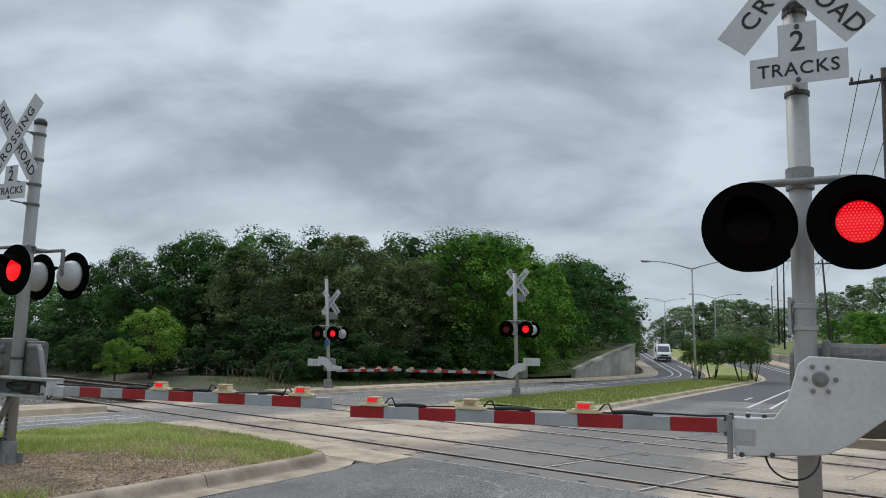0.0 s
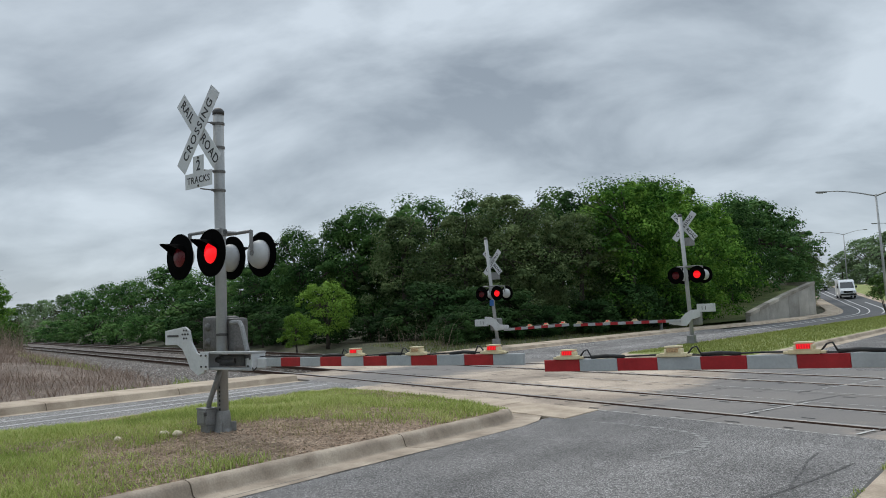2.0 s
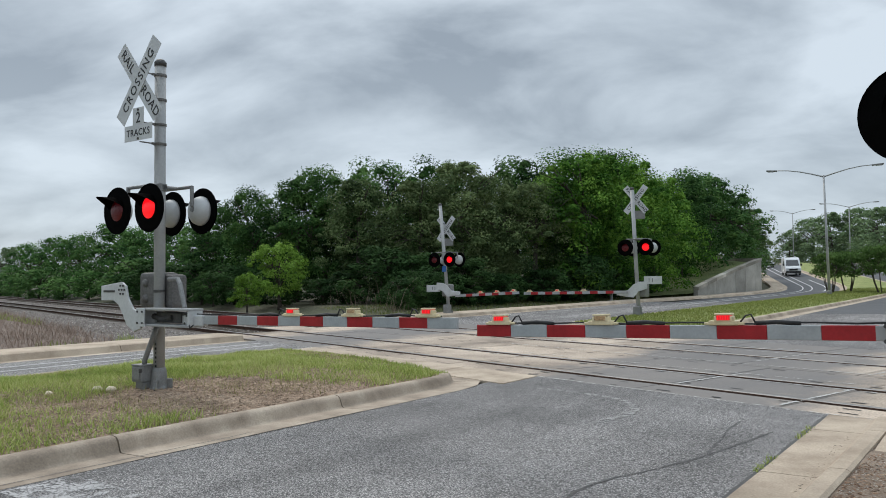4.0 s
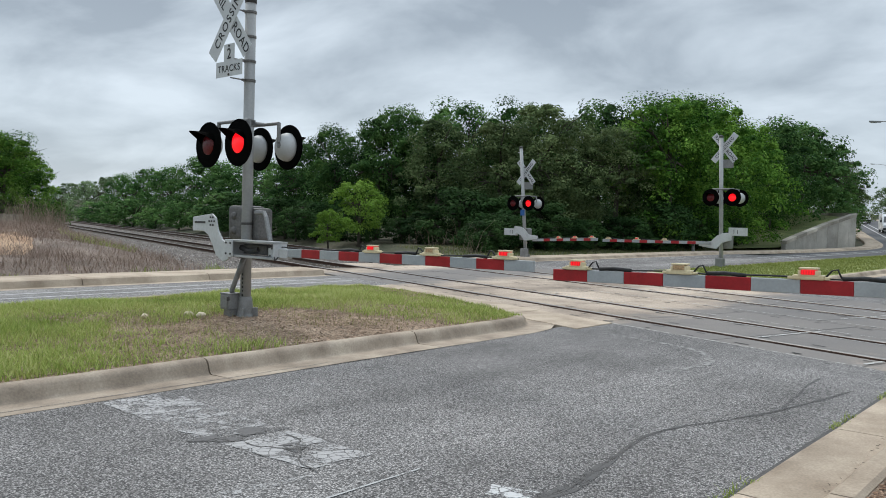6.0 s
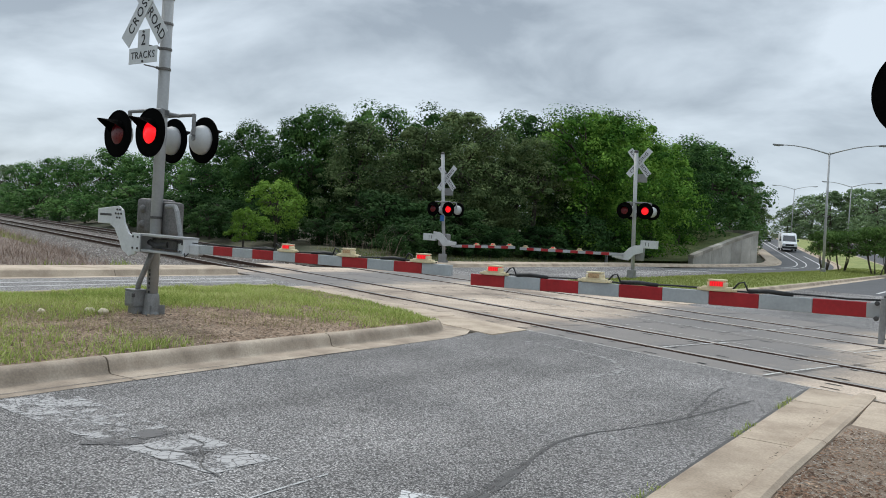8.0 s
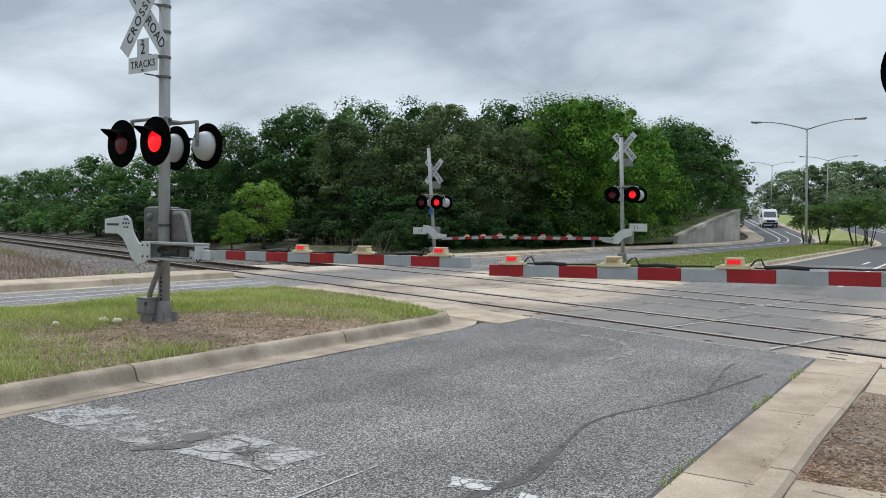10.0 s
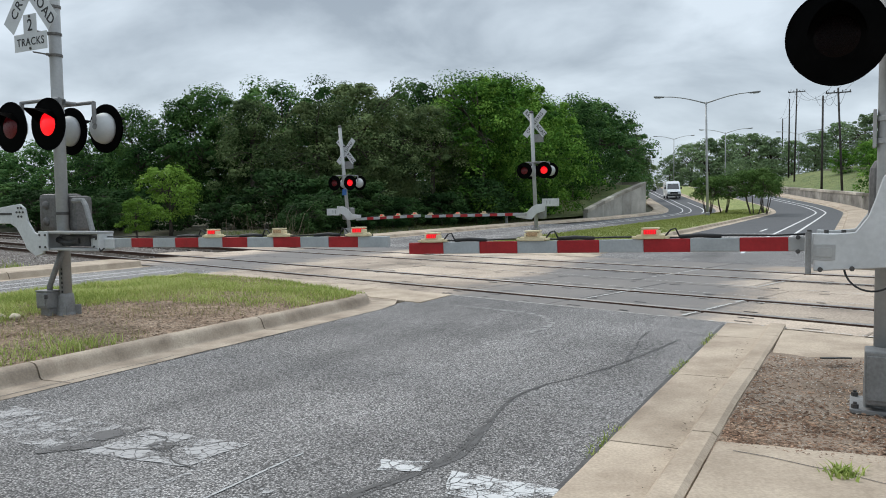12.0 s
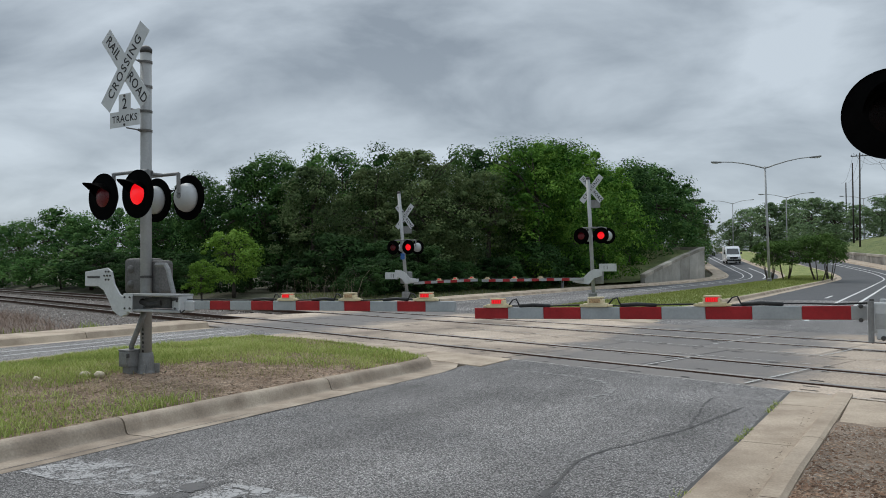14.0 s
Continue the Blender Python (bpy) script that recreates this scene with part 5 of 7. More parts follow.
def signal_right():
    """Signal beside the footway: arm reaches left, counterweight to the right."""
    top = thing("crossing_signal", "grey steel crossing signal with big white gate bracket and flashers", "railway signal", placed(5.34, 0.125, 0.11), "crossing signals")
    signal_mast(top, 3.92)
    crossbuck(top, pose(0, -0.17, 4.09))
    tracks_plate(top, pose(0.02, -0.17, 3.512))
    for z in (3.86, 3.29):
        clamp(top, z, -0.17)
    flasher_bar(top, 2.37, -0.19, 0.32, (False, True), led=True, x=0.014)
    flasher_bar(top, 2.44, 0.42, 0.318, (True, False), face=1)
    for z in (1.72, 1.86):
        clamp(top, z, 0, material=GALV)
    part("clip_plate", box((0.02, 0.1, 0.24), pose(-0.085, 0, 1.8), 0.004), GALV, top)
    part("gear_box", box((0.62, 0.3, 0.6), pose(0.2, 0.2, 1.33), 0.13, segments=4), GEAR, top, "rounded grey cast gear box")
    part("gear_strap", box((0.05, 0.32, 0.64), pose(0.12, 0.2, 1.33), 0.02), ALU, top)
    hx, hz = 0.085, 1.4
    outline = [(hx + a, hz + b) for a, b in ((-0.51, -0.257), (-0.4, -0.262), (-0.269, -0.25), (-0.2, -0.15), (-0.167, -0.056), (-0.122, 0.094), (-0.06, 0.14), (0.094, 0.135),
                                             (0.433, 0.113), (1.05, 0.11), (1.05, -0.1), (0.482, -0.116), (0.3, -0.26), (0.15, -0.387), (0.02, -0.455), (-0.11, -0.473), (-0.505, -0.504))]
    br = part("gate_bracket", plate(outline, 0.03, pose(0, -0.17, 0.0), 0.006), WHITE_STEEL, top, "white painted steel gate bracket")
    part("gate_bracket", plate(outline, 0.03, pose(0, 0.42, 0.0), 0.006), WHITE_STEEL, top, "white painted steel gate bracket")
    hub = lathe([(0.048, 0), (0.048, 0.01), (0.036, 0.016), (0.026, 0.016), (0.024, 0.025), (0.001, 0.026)], pose(hx, -0.184, hz, 90, 0, 0), 20)
    part("hub", hub, ALU, br, smooth=False)
    for i in range(6):
        a = 2 * math.pi * i / 6
        part("bolt", lathe([(0.015, 0), (0.015, 0.012), (0.001, 0.014)], pose(hx + 0.085 * math.cos(a), -0.184, hz + 0.085 * math.sin(a), 90, 0, 0), 8), ALU, br)
    part("slot", box((0.22, 0.004, 0.035), pose(0.62, -0.187, hz), 0.001), DARK_STEEL, br)
    part("maker_plate", box((0.13, 0.004, 0.1), pose(-0.36, -0.187, 1.02), 0.004), GALV, br, "embossed maker's plate")
    part("maker_ridge", box((0.09, 0.004, 0.06), pose(-0.36, -0.19, 1.02), 0.003), GALV, br)
    socket = box((0.26, 0.16, 0.2), pose(-0.35, 0.05, 1.03), 0.01)
    part("arm_socket", socket, WHITE_STEEL, top, "white bolted arm socket")
    part("hinge_pin", tube([(-0.45, -0.195, 0.88), (-0.45, -0.195, 1.15)], 0.018, 10), ALU, top)
    for x, z in ((-0.54, 1.09), (-0.54, 0.99), (-0.38, 0.91), (-0.2, 0.92)):
        part("bolt", lathe([(0.016, 0), (0.016, 0.03), (0.001, 0.032)], pose(x, 0.34 if z > 0.95 else -0.18, z, 90, 0, 0), 8), DARK_STEEL, top)
    for k in range(3):
        part("bolt", tube([(-0.45 + 0.1 * k, -0.1, 1.12), (-0.45 + 0.1 * k, -0.1, 1.16)], 0.014, 6), DARK_STEEL, top)
    loop = [(-0.09 + 0.155 * math.cos(a), -0.15 - 0.04 * math.sin(a), 0.93 - 0.15 * math.sin(a)) for a in (math.pi * (1 - i / 16) for i in range(17))]
    part("loop_cable", tube(loop, 0.007, 6), CABLE, top, smooth=True)
    jb = part("junction_box", box((0.2, 0.22, 0.34), pose(-0.02, -0.12, 0.24), 0.012), ALU, top, "grey steel junction box")
    part("door", box((0.17, 0.012, 0.28), pose(-0.02, -0.235, 0.24), 0.004), ALU, jb)


def signal_far(s, v, height, lean, side, label, light_z, bar_x, sign_z):
    """Signals beyond the crossing, seen from behind: arm on one side, box on the other."""
    top = thing("crossing_signal", label, "railway signal", placed(s, v, 0.05), "crossing signals")
    signal_mast(top, height, lean)
    k = lean[0] / height
    crossbuck(top, pose(k * sign_z + 0.02, 0.26, sign_z))
    tail = part("plate_back", box((0.44, 0.02, 0.3), pose(k * sign_z + 0.12, 0.3, sign_z - 0.56), 0.004), ALU, top)
    for z in (sign_z + 0.2, sign_z - 0.25):
        bm = tube([(k * z, 0, z), (k * z, 0.26, z)], 0.02, 8)
        part("sign_arm", bm, DARK_STEEL, top)
    x = k * light_z + bar_x
    flasher_bar(top, light_z, -0.32, 0.38, (False, True), x=x)
    flasher_bar(top, light_z, 0.36, 0.38, (False, True), face=1, x=x)
    gx = k * 1.0
    box_z = 1.36 if side > 0 else 1.08
    part("gear_box", box((0.42, 0.34, 0.5), pose(gx + 0.1 * side, 0.2, 1.0), 0.06), ALU, top)
    out = [(side * -0.62, 0.96), (side * -0.3, 1.0), (side * -0.1, 1.2), (side * 0.1, 1.3), (side * 0.42, 1.32), (side * 0.42, 1.06), (side * 0.1, 0.96), (side * -0.1, 0.74), (side * -0.62, 0.8)]
    if side < 0:
        out = out[::-1]
    part("gate_bracket", plate(out, 0.03, pose(gx, -0.14, 0), 0.005), WHITE_STEEL, top, "white painted steel gate bracket")
    part("counterweight", box((0.62, 0.12, 0.28), pose(gx + side * 0.62, -0.1, box_z), 0.01), WHITE_STEEL, top, "white counterweight box")
    for j in (0, 1):
        part("slot", box((0.02, 0.004, 0.14), pose(gx + side * (0.5 + 0.12 * j), -0.163, box_z), 0), DARK_STEEL, top)
    part("arm_socket", box((0.4, 0.1, 0.14), pose(gx - side * 0.52, -0.14, 0.89), 0.01), WHITE_STEEL, top)
    part("junction_box", box((0.26, 0.22, 0.36), pose(0, -0.12, 0.24), 0.012), ALU, top)
    return top


signal_left()
signal_right()
gate_arm("gate_arm", placed(5.69, -7.505, 1.074, 0) @ pose(0, 0, 0, 0, -0.85, 0), 3.69, 11, False, (1.55, 2.42, 3.36), (True, False, True),
         "lowered red and silver striped gate arm with three lamps")
gate_arm("gate_arm", placed(5.72, -0.456, 1.15, 180) @ pose(0, 0, 0, 0, 1.47, 0), 3.165, 9, True, (1.0, 1.97, 2.92), (True, False, True),
         "lowered red and silver striped gate arm with three lamps", tail=0.3)
far_left = signal_far(25.9, -18.2, 4.55, (-0.40, 0.0), -1, "leaning grey steel crossing signal beside the far lane", 2.25, 0.1, 3.55)
signal_far(26.7, -10.42, 4.68, (-0.18, 0.0), 1, "grey steel crossing signal standing in the grass median", 2.53, 0.14, 4.3)
part("notice_plate", box((0.2, 0.012, 0.24), pose(-0.17, -0.085, 1.88), 0.003), NOTICE_BLUE, far_left, "small blue notice plate")
gate_arm("gate_arm", placed(25.75, -17.55, 0.84, 0) @ pose(0, 0, 0, 0, -2.6, 0), 2.75, 9, False, (1.0, 1.75, 2.5), (True, True, True),
         "lowered striped gate arm beyond the crossing", tail=0.2)
gate_arm("gate_arm", placed(26.5, -10.97, 0.985, 180) @ pose(0, 0, 0, 0, 0.9, 0), 4.05, 13, False, (1.5, 2.6, 3.8), (False, True, False),
         "lowered striped gate arm beyond the crossing", tail=0.2)


# ---------------------------------------------------------------- trees and plants
GREEN_DEEP = leafy("deep_green_leaves", [(0.011, 0.034, 0.011), (0.047, 0.113, 0.03), (0.122, 0.23, 0.06)], island=0.16)
GREEN_OLIVE = leafy("olive_leaves", [(0.024, 0.044, 0.018), (0.092, 0.134, 0.052), (0.205, 0.26, 0.108)], island=0.18)
GREEN_FRESH = leafy("fresh_green_leaves", [(0.013, 0.046, 0.008), (0.066, 0.165, 0.022), (0.22, 0.39, 0.063)], island=0.16)
GREEN_MID = leafy("mid_green_leaves", [(0.04, 0.078, 0.02), (0.075, 0.14, 0.034), (0.13, 0.21, 0.06)], island=0.2)
# aerial haze is mixed into these paler leaf colours for distant woods
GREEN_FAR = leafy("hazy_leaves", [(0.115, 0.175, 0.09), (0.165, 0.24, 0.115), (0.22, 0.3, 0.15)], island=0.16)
# shade under the trees is painted in: darker leaf tones for the understorey
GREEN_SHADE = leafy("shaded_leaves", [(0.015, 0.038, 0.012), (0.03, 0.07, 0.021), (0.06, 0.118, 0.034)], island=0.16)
# deep green lightened, so haze over the far trees sits in the leaf colour
GREEN_HAZED = leafy("hazed_green_leaves", [(0.022, 0.06, 0.018), (0.074, 0.164, 0.046), (0.15, 0.268, 0.078)], island=0.16)
GREEN_LIME = leafy("lime_leaves", [(0.085, 0.17, 0.022), (0.16, 0.29, 0.04), (0.25, 0.4, 0.075)], island=0.18)


def leaf_cloud(name, centres, per, leaf, r, flat=0.75, material=None, parent=None, label="", inner=0.35):
    """A crown of many small leaves gathered in clumps round the given centres (x, y, z, radius)."""
    n = len(centres) * per
    g = np.random.default_rng(r.randrange(10 ** 6))
    c = np.repeat(np.array(centres), per, axis=0)
    d = g.normal(size=(n, 3))
    d /= np.linalg.norm(d, axis=1)[:, None]
    d[:, 2] = np.where(d[:, 2] < -0.3, -d[:, 2], d[:, 2])
    rad = c[:, 3] * (inner + (1 - inner) * g.random(n) ** 0.5) * (1 + 0.14 * g.normal(size=n).clip(-1.5, 1.1))
    pos = c[:, :3] + d * rad[:, None] * np.array([1, 1, flat])
    # each leaf a small rhombus, tilted about the outward way
    nrm = d + 0.34 * g.normal(size=(n, 3)) + np.array([0, 0, 0.3])
    nrm /= np.linalg.norm(nrm, axis=1)[:, None]
    a = np.cross(nrm, g.normal(size=(n, 3)))
    a /= np.linalg.norm(a, axis=1)[:, None]
    b = np.cross(nrm, a)
    size = leaf * (0.6 + 0.8 * g.random(n))[:, None]
    v = np.stack([pos - a * size, pos + b * size * 0.55, pos + a * size, pos - b * size * 0.55], axis=1).reshape(-1, 3)
    me = bpy.data.meshes.new(name)
    me.vertices.add(4 * n)
    me.vertices.foreach_set("co", v.ravel())
    me.loops.add(4 * n)
    me.loops.foreach_set("vertex_index", np.arange(4 * n, dtype=np.int32))
    me.polygons.add(n)
    me.polygons.foreach_set("loop_start", np.arange(0, 4 * n, 4, dtype=np.int32))
    me.polygons.foreach_set("loop_total", np.full(n, 4, dtype=np.int32))
    me.update(calc_edges=True)
    me.validate()
    return mesh_part(name, me, material, parent, label)


def make_tree(seed, height, spread, material, label, trunks=1, low=0.12, clumps=70, per=110, leaf=0.12, category="tree", group=""):
    """A tree with tapered trunk, forking limbs and a crown of leaf clumps with gaps."""
    r = random.Random(seed)
    top = thing("tree" if category == "tree" else "bush", label, category, None, group)
    wood = bmesh.new()
    centres = []
    for t in range(trunks):
        a0 = r.uniform(0, 6.28)
        base = (0.22 * math.cos(a0) * (trunks > 1), 0.22 * math.sin(a0) * (trunks > 1), -0.15)
        lean = spread * (0.1 if trunks == 1 else 0.35)
        mid = (base[0] + lean * math.cos(a0) * 0.5, base[1] + lean * math.sin(a0) * 0.5, height * 0.3)
        end = (base[0] + lean * math.cos(a0), base[1] + lean * math.sin(a0), height * 0.72)
        w = 0.028 * height / math.sqrt(trunks)
        tube([base, (base[0] * 0.9 + mid[0] * 0.1, base[1] * 0.9 + mid[1] * 0.1, height * 0.05), mid, end], [w * 1.3, w, w * 0.75, w * 0.3], 8, wood)
        for k in range(9 if trunks == 1 else 4):
            f = r.uniform(0.25, 0.95)
            p = [mid[i] + (end[i] - mid[i]) * f for i in range(3)] if f > 0.3 else list(mid)
            a = r.uniform(0, 6.28)
            rr = spread * r.uniform(0.45, 0.85)
            z = height * r.uniform(0.45, 0.9)
            q = (p[0] + rr * math.cos(a), p[1] + rr * math.sin(a), z)
            h = ((p[0] + q[0]) / 2, (p[1] + q[1]) / 2, (p[2] + q[2]) / 2 + 0.3)
            tube([p, h, q], [w * 0.45, w * 0.28, w * 0.1], 6, wood)
            for _ in range(2):
                tw = (q[0] + r.uniform(-1, 1) * spread * 0.3, q[1] + r.uniform(-1, 1) * spread * 0.3, q[2] + r.uniform(-0.1, 0.25) * height * 0.5)
                tube([h, ((h[0] + tw[0]) / 2, (h[1] + tw[1]) / 2, (h[2] + tw[2]) / 2 + 0.15), tw], [w * 0.2, w * 0.13, w * 0.04], 5, wood)
    part("trunk", wood, BARK, top, smooth=True)
    for i in range(clumps):
        f = (i + 0.5) / clumps
        h = low + (0.96 - low) * f ** 0.85
        # outline: full at mid height, uneven from side to side
        prof = math.sin(math.pi * min(1, (h - low) / (1.0 - low)) ** 0.72) ** 0.55 if h < 0.99 else 0.2
        a = i * 2.399 + r.uniform(-0.5, 0.5)
        lobes = 1 + 0.22 * math.sin(3 * a + seed) + 0.16 * math.sin(5 * a + 2 * seed)
        rr = spread * prof * lobes * (r.uniform(0.62, 1.0) if r.random() < 0.75 else r.uniform(0.2, 0.6))
        centres.append((rr * math.cos(a), rr * math.sin(a), height * h * (1 + 0.05 * r.uniform(-1, 1)), spread * r.uniform(0.2, 0.4)))
    # thin sprays that break the outline
    for i in range(int(clumps * 0.35)):
        a = r.uniform(0, 6.28)
        h = r.uniform(max(0.4, low), 1.02)
        prof = math.sin(math.pi * min(0.98, max(0.03, (h - low) / (1.05 - low))) ** 0.72) ** 0.55
        rr = spread * prof * r.uniform(0.95, 1.18)
        centres.append((rr * math.cos(a), rr * math.sin(a), height * h, spread * r.uniform(0.07, 0.14)))
    leaf_cloud("crown", centres, per, leaf, r, 0.85, material, top, inner=0.5)
    return top


def plant(proto, x, y, z, turn, scale, tall=None):
    ob = copy_thing(proto, Matrix.Identity(4))
    ob.matrix_basis = Matrix.Translation((x, y, z)) @ Matrix.Rotation(radians(turn), 4, "Z") @ Matrix.Diagonal((scale, scale, tall or scale, 1))
    return ob


def bearing(deg, d):
    return -0.2 + d * math.sin(radians(deg)), -0.3 + d * math.cos(radians(deg))


def grow(kinds, rows, seed):
    """Plant rows of (bearing, distance, height, kind, spread factor) on the land."""
    r = random.Random(seed)
    for deg, d, h, k, wide in rows:
        x, y = bearing(deg, d)
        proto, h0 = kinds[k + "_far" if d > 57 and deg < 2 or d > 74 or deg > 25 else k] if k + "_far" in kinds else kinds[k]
        if k == "scrub":
            h *= r.uniform(0.5, 1.05)
        elif k in ("deep", "olive") and d < 56 and -13 < deg < 2:
            h *= 0.95
        elif 70 < d < 110 and 5 < deg < 15 or k == "fresh" and d < 70 and deg < 15:
            h *= 1.07
        h = h * 0.915 - (max(0.0, rise(x, y) - 0.014 * max(0, along(x, y)[0] - 48)) if d > 75 else 0)
        z = rise(x, y) + bank(x, y) - 0.12
        ob = plant(proto, x, y, z, r.uniform(0, 360), h / h0 * wide, h / h0)


KINDS = {
    "deep": (make_tree(11, 8.0, 3.2, GREEN_DEEP, "broad dark green tree with dense leaves", clumps=56, per=280, leaf=0.085), 8.0),
    "deep2": (make_tree(12, 7.0, 2.8, GREEN_DEEP, "dark green tree with an uneven crown", clumps=50, per=270, leaf=0.085, low=0.02), 7.0),
    "olive": (make_tree(13, 8.5, 2.9, GREEN_OLIVE, "tall olive green tree with feathery branches", clumps=75, per=240, leaf=0.075, low=0.02), 8.5),
    "fresh": (make_tree(14, 9.0, 3.6, GREEN_FRESH, "large bright green tree with full crown", clumps=66, per=330, leaf=0.09, low=0.03), 9.0),
    "lime": (make_tree(15, 3.6, 1.7, GREEN_LIME, "small yellow green tree", clumps=30, per=190, leaf=0.07, low=0.2), 3.6),
    "scrub": (make_tree(16, 3.0, 1.9, GREEN_SHADE, "dense green bush with leaves darkened for shade", clumps=36, per=150, leaf=0.08, low=0.02, category="bush"), 3.0),
    "myrtle": (make_tree(17, 3.6, 1.6, GREEN_MID, "small green tree with many thin stems", trunks=5, clumps=34, per=120, leaf=0.075, low=0.42), 3.6),
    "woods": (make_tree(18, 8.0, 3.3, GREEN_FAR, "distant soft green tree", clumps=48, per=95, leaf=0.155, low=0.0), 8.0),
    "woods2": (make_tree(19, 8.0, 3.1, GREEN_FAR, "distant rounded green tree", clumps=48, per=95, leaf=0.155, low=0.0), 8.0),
    "deep_far": (make_tree(11, 8.0, 3.2, GREEN_HAZED, "broad green tree far along the railway", clumps=56, per=130, leaf=0.125), 8.0),
    "deep2_far": (make_tree(12, 7.0, 2.8, GREEN_HAZED, "green tree with an uneven crown", clumps=50, per=130, leaf=0.12, low=0.02), 7.0),
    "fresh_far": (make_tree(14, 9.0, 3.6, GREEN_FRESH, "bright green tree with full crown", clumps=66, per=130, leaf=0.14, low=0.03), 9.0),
    "scrub_far": (make_tree(16, 3.0, 1.9, GREEN_HAZED, "dense green bush beside the railway", clumps=36, per=70, leaf=0.11, low=0.02, category="bush"), 3.0),
}
WALL_A = [(-38.4, 140, 6.0, "woods", 1.2), (-37.2, 118, 6.2, "woods2", 1.2), (-36, 100, 6.0, "deep", 1.1), (-34.4, 90, 6.2, "deep2", 1.2), (-33, 82, 6.2, "deep", 1.0), (-31, 74, 6.8, "deep2", 1.1), (-29.5, 67, 6.0, "deep", 1.0),
          (-27.5, 63, 6.2, "deep2", 1.1), (-25.5, 58, 5.6, "deep", 1.0), (-23.5, 54, 6.6, "deep2", 1.0), (-21.5, 52, 7.6, "deep", 0.9), (-18.5, 49, 7.8, "deep2", 1.0), (-16.5, 50, 8.8, "deep", 1.0), (-14, 47, 7.8, "olive", 1.0)]
WALL_B = [(-12.2, 51, 9.8, "deep", 1.0), (-9.5, 46, 8.0, "olive", 1.15), (-8, 52, 10.0, "deep", 0.9), (-6.3, 47, 9.3, "olive", 1.15), (-4.2, 49, 8.7, "olive", 1.0), (-2.5, 55, 10.0, "deep2", 1.0), (-1.2, 50, 8.4, "olive", 1.1),
          (1.0, 56, 10.2, "deep", 0.9), (2.6, 52, 9.6, "fresh", 1.0), (5.2, 58, 9.9, "fresh", 1.0), (7.2, 64, 9.2, "fresh", 1.0), (4.0, 66, 11.2, "fresh", 0.9)]
WALL_C = [(9.0, 72, 9.6, "deep", 1.1), (10.8, 78, 9.9, "deep2", 1.1), (12.2, 86, 9.3, "deep", 1.0), (13.3, 93, 8.2, "olive", 1.0), (13.7, 104, 7.6, "deep2", 0.8), (10.0, 92, 10.6, "deep", 1.0)]
grow(KINDS, WALL_A, 1)
grow(KINDS, WALL_B, 2)
grow(KINDS, WALL_C, 3)
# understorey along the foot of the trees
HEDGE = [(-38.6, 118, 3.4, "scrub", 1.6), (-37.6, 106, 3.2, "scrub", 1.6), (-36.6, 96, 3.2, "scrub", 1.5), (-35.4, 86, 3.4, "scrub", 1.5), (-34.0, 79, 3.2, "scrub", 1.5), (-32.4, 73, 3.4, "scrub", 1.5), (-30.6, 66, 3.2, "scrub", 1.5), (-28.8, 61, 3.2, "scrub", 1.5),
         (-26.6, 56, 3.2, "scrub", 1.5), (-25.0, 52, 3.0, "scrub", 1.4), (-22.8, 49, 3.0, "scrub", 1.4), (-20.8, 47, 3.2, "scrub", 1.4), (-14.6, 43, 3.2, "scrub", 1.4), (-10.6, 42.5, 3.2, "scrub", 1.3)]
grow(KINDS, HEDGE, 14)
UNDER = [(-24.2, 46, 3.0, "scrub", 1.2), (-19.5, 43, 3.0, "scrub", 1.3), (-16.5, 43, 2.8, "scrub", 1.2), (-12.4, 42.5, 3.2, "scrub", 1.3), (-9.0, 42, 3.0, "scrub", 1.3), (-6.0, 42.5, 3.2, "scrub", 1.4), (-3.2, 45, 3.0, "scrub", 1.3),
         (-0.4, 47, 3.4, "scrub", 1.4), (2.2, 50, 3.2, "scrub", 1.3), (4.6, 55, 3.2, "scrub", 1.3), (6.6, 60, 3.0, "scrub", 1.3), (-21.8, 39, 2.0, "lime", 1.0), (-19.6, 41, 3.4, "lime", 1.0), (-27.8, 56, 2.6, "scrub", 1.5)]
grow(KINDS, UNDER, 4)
# low bushes at the edge of the verge, and deeper woods behind
r_foot = random.Random(61)
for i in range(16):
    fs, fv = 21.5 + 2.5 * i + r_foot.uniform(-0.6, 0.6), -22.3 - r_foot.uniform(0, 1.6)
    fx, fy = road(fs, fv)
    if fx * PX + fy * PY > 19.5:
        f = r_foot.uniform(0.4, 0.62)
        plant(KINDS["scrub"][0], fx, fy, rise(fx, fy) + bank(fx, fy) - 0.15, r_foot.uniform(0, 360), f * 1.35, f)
# mostly hidden row, added to stop sky showing through the trees in front
BACK = [(-23, 70, 6.5, "deep", 1.3), (-19, 66, 6.5, "deep2", 1.3), (-15, 64, 7.0, "deep", 1.3), (-11, 63, 7.5, "deep2", 1.3), (-7, 63, 7.5, "deep", 1.3), (-3.4, 64, 7.5, "deep2", 1.3), (0, 66, 7.5, "deep", 1.3), (3.4, 80, 8.0, "deep2", 1.4),
        (6.6, 84, 8.0, "deep", 1.4), (-39.4, 165, 6.0, "woods", 1.6), (-40.4, 160, 6.0, "woods2", 1.6)]
grow(KINDS, BACK, 16)
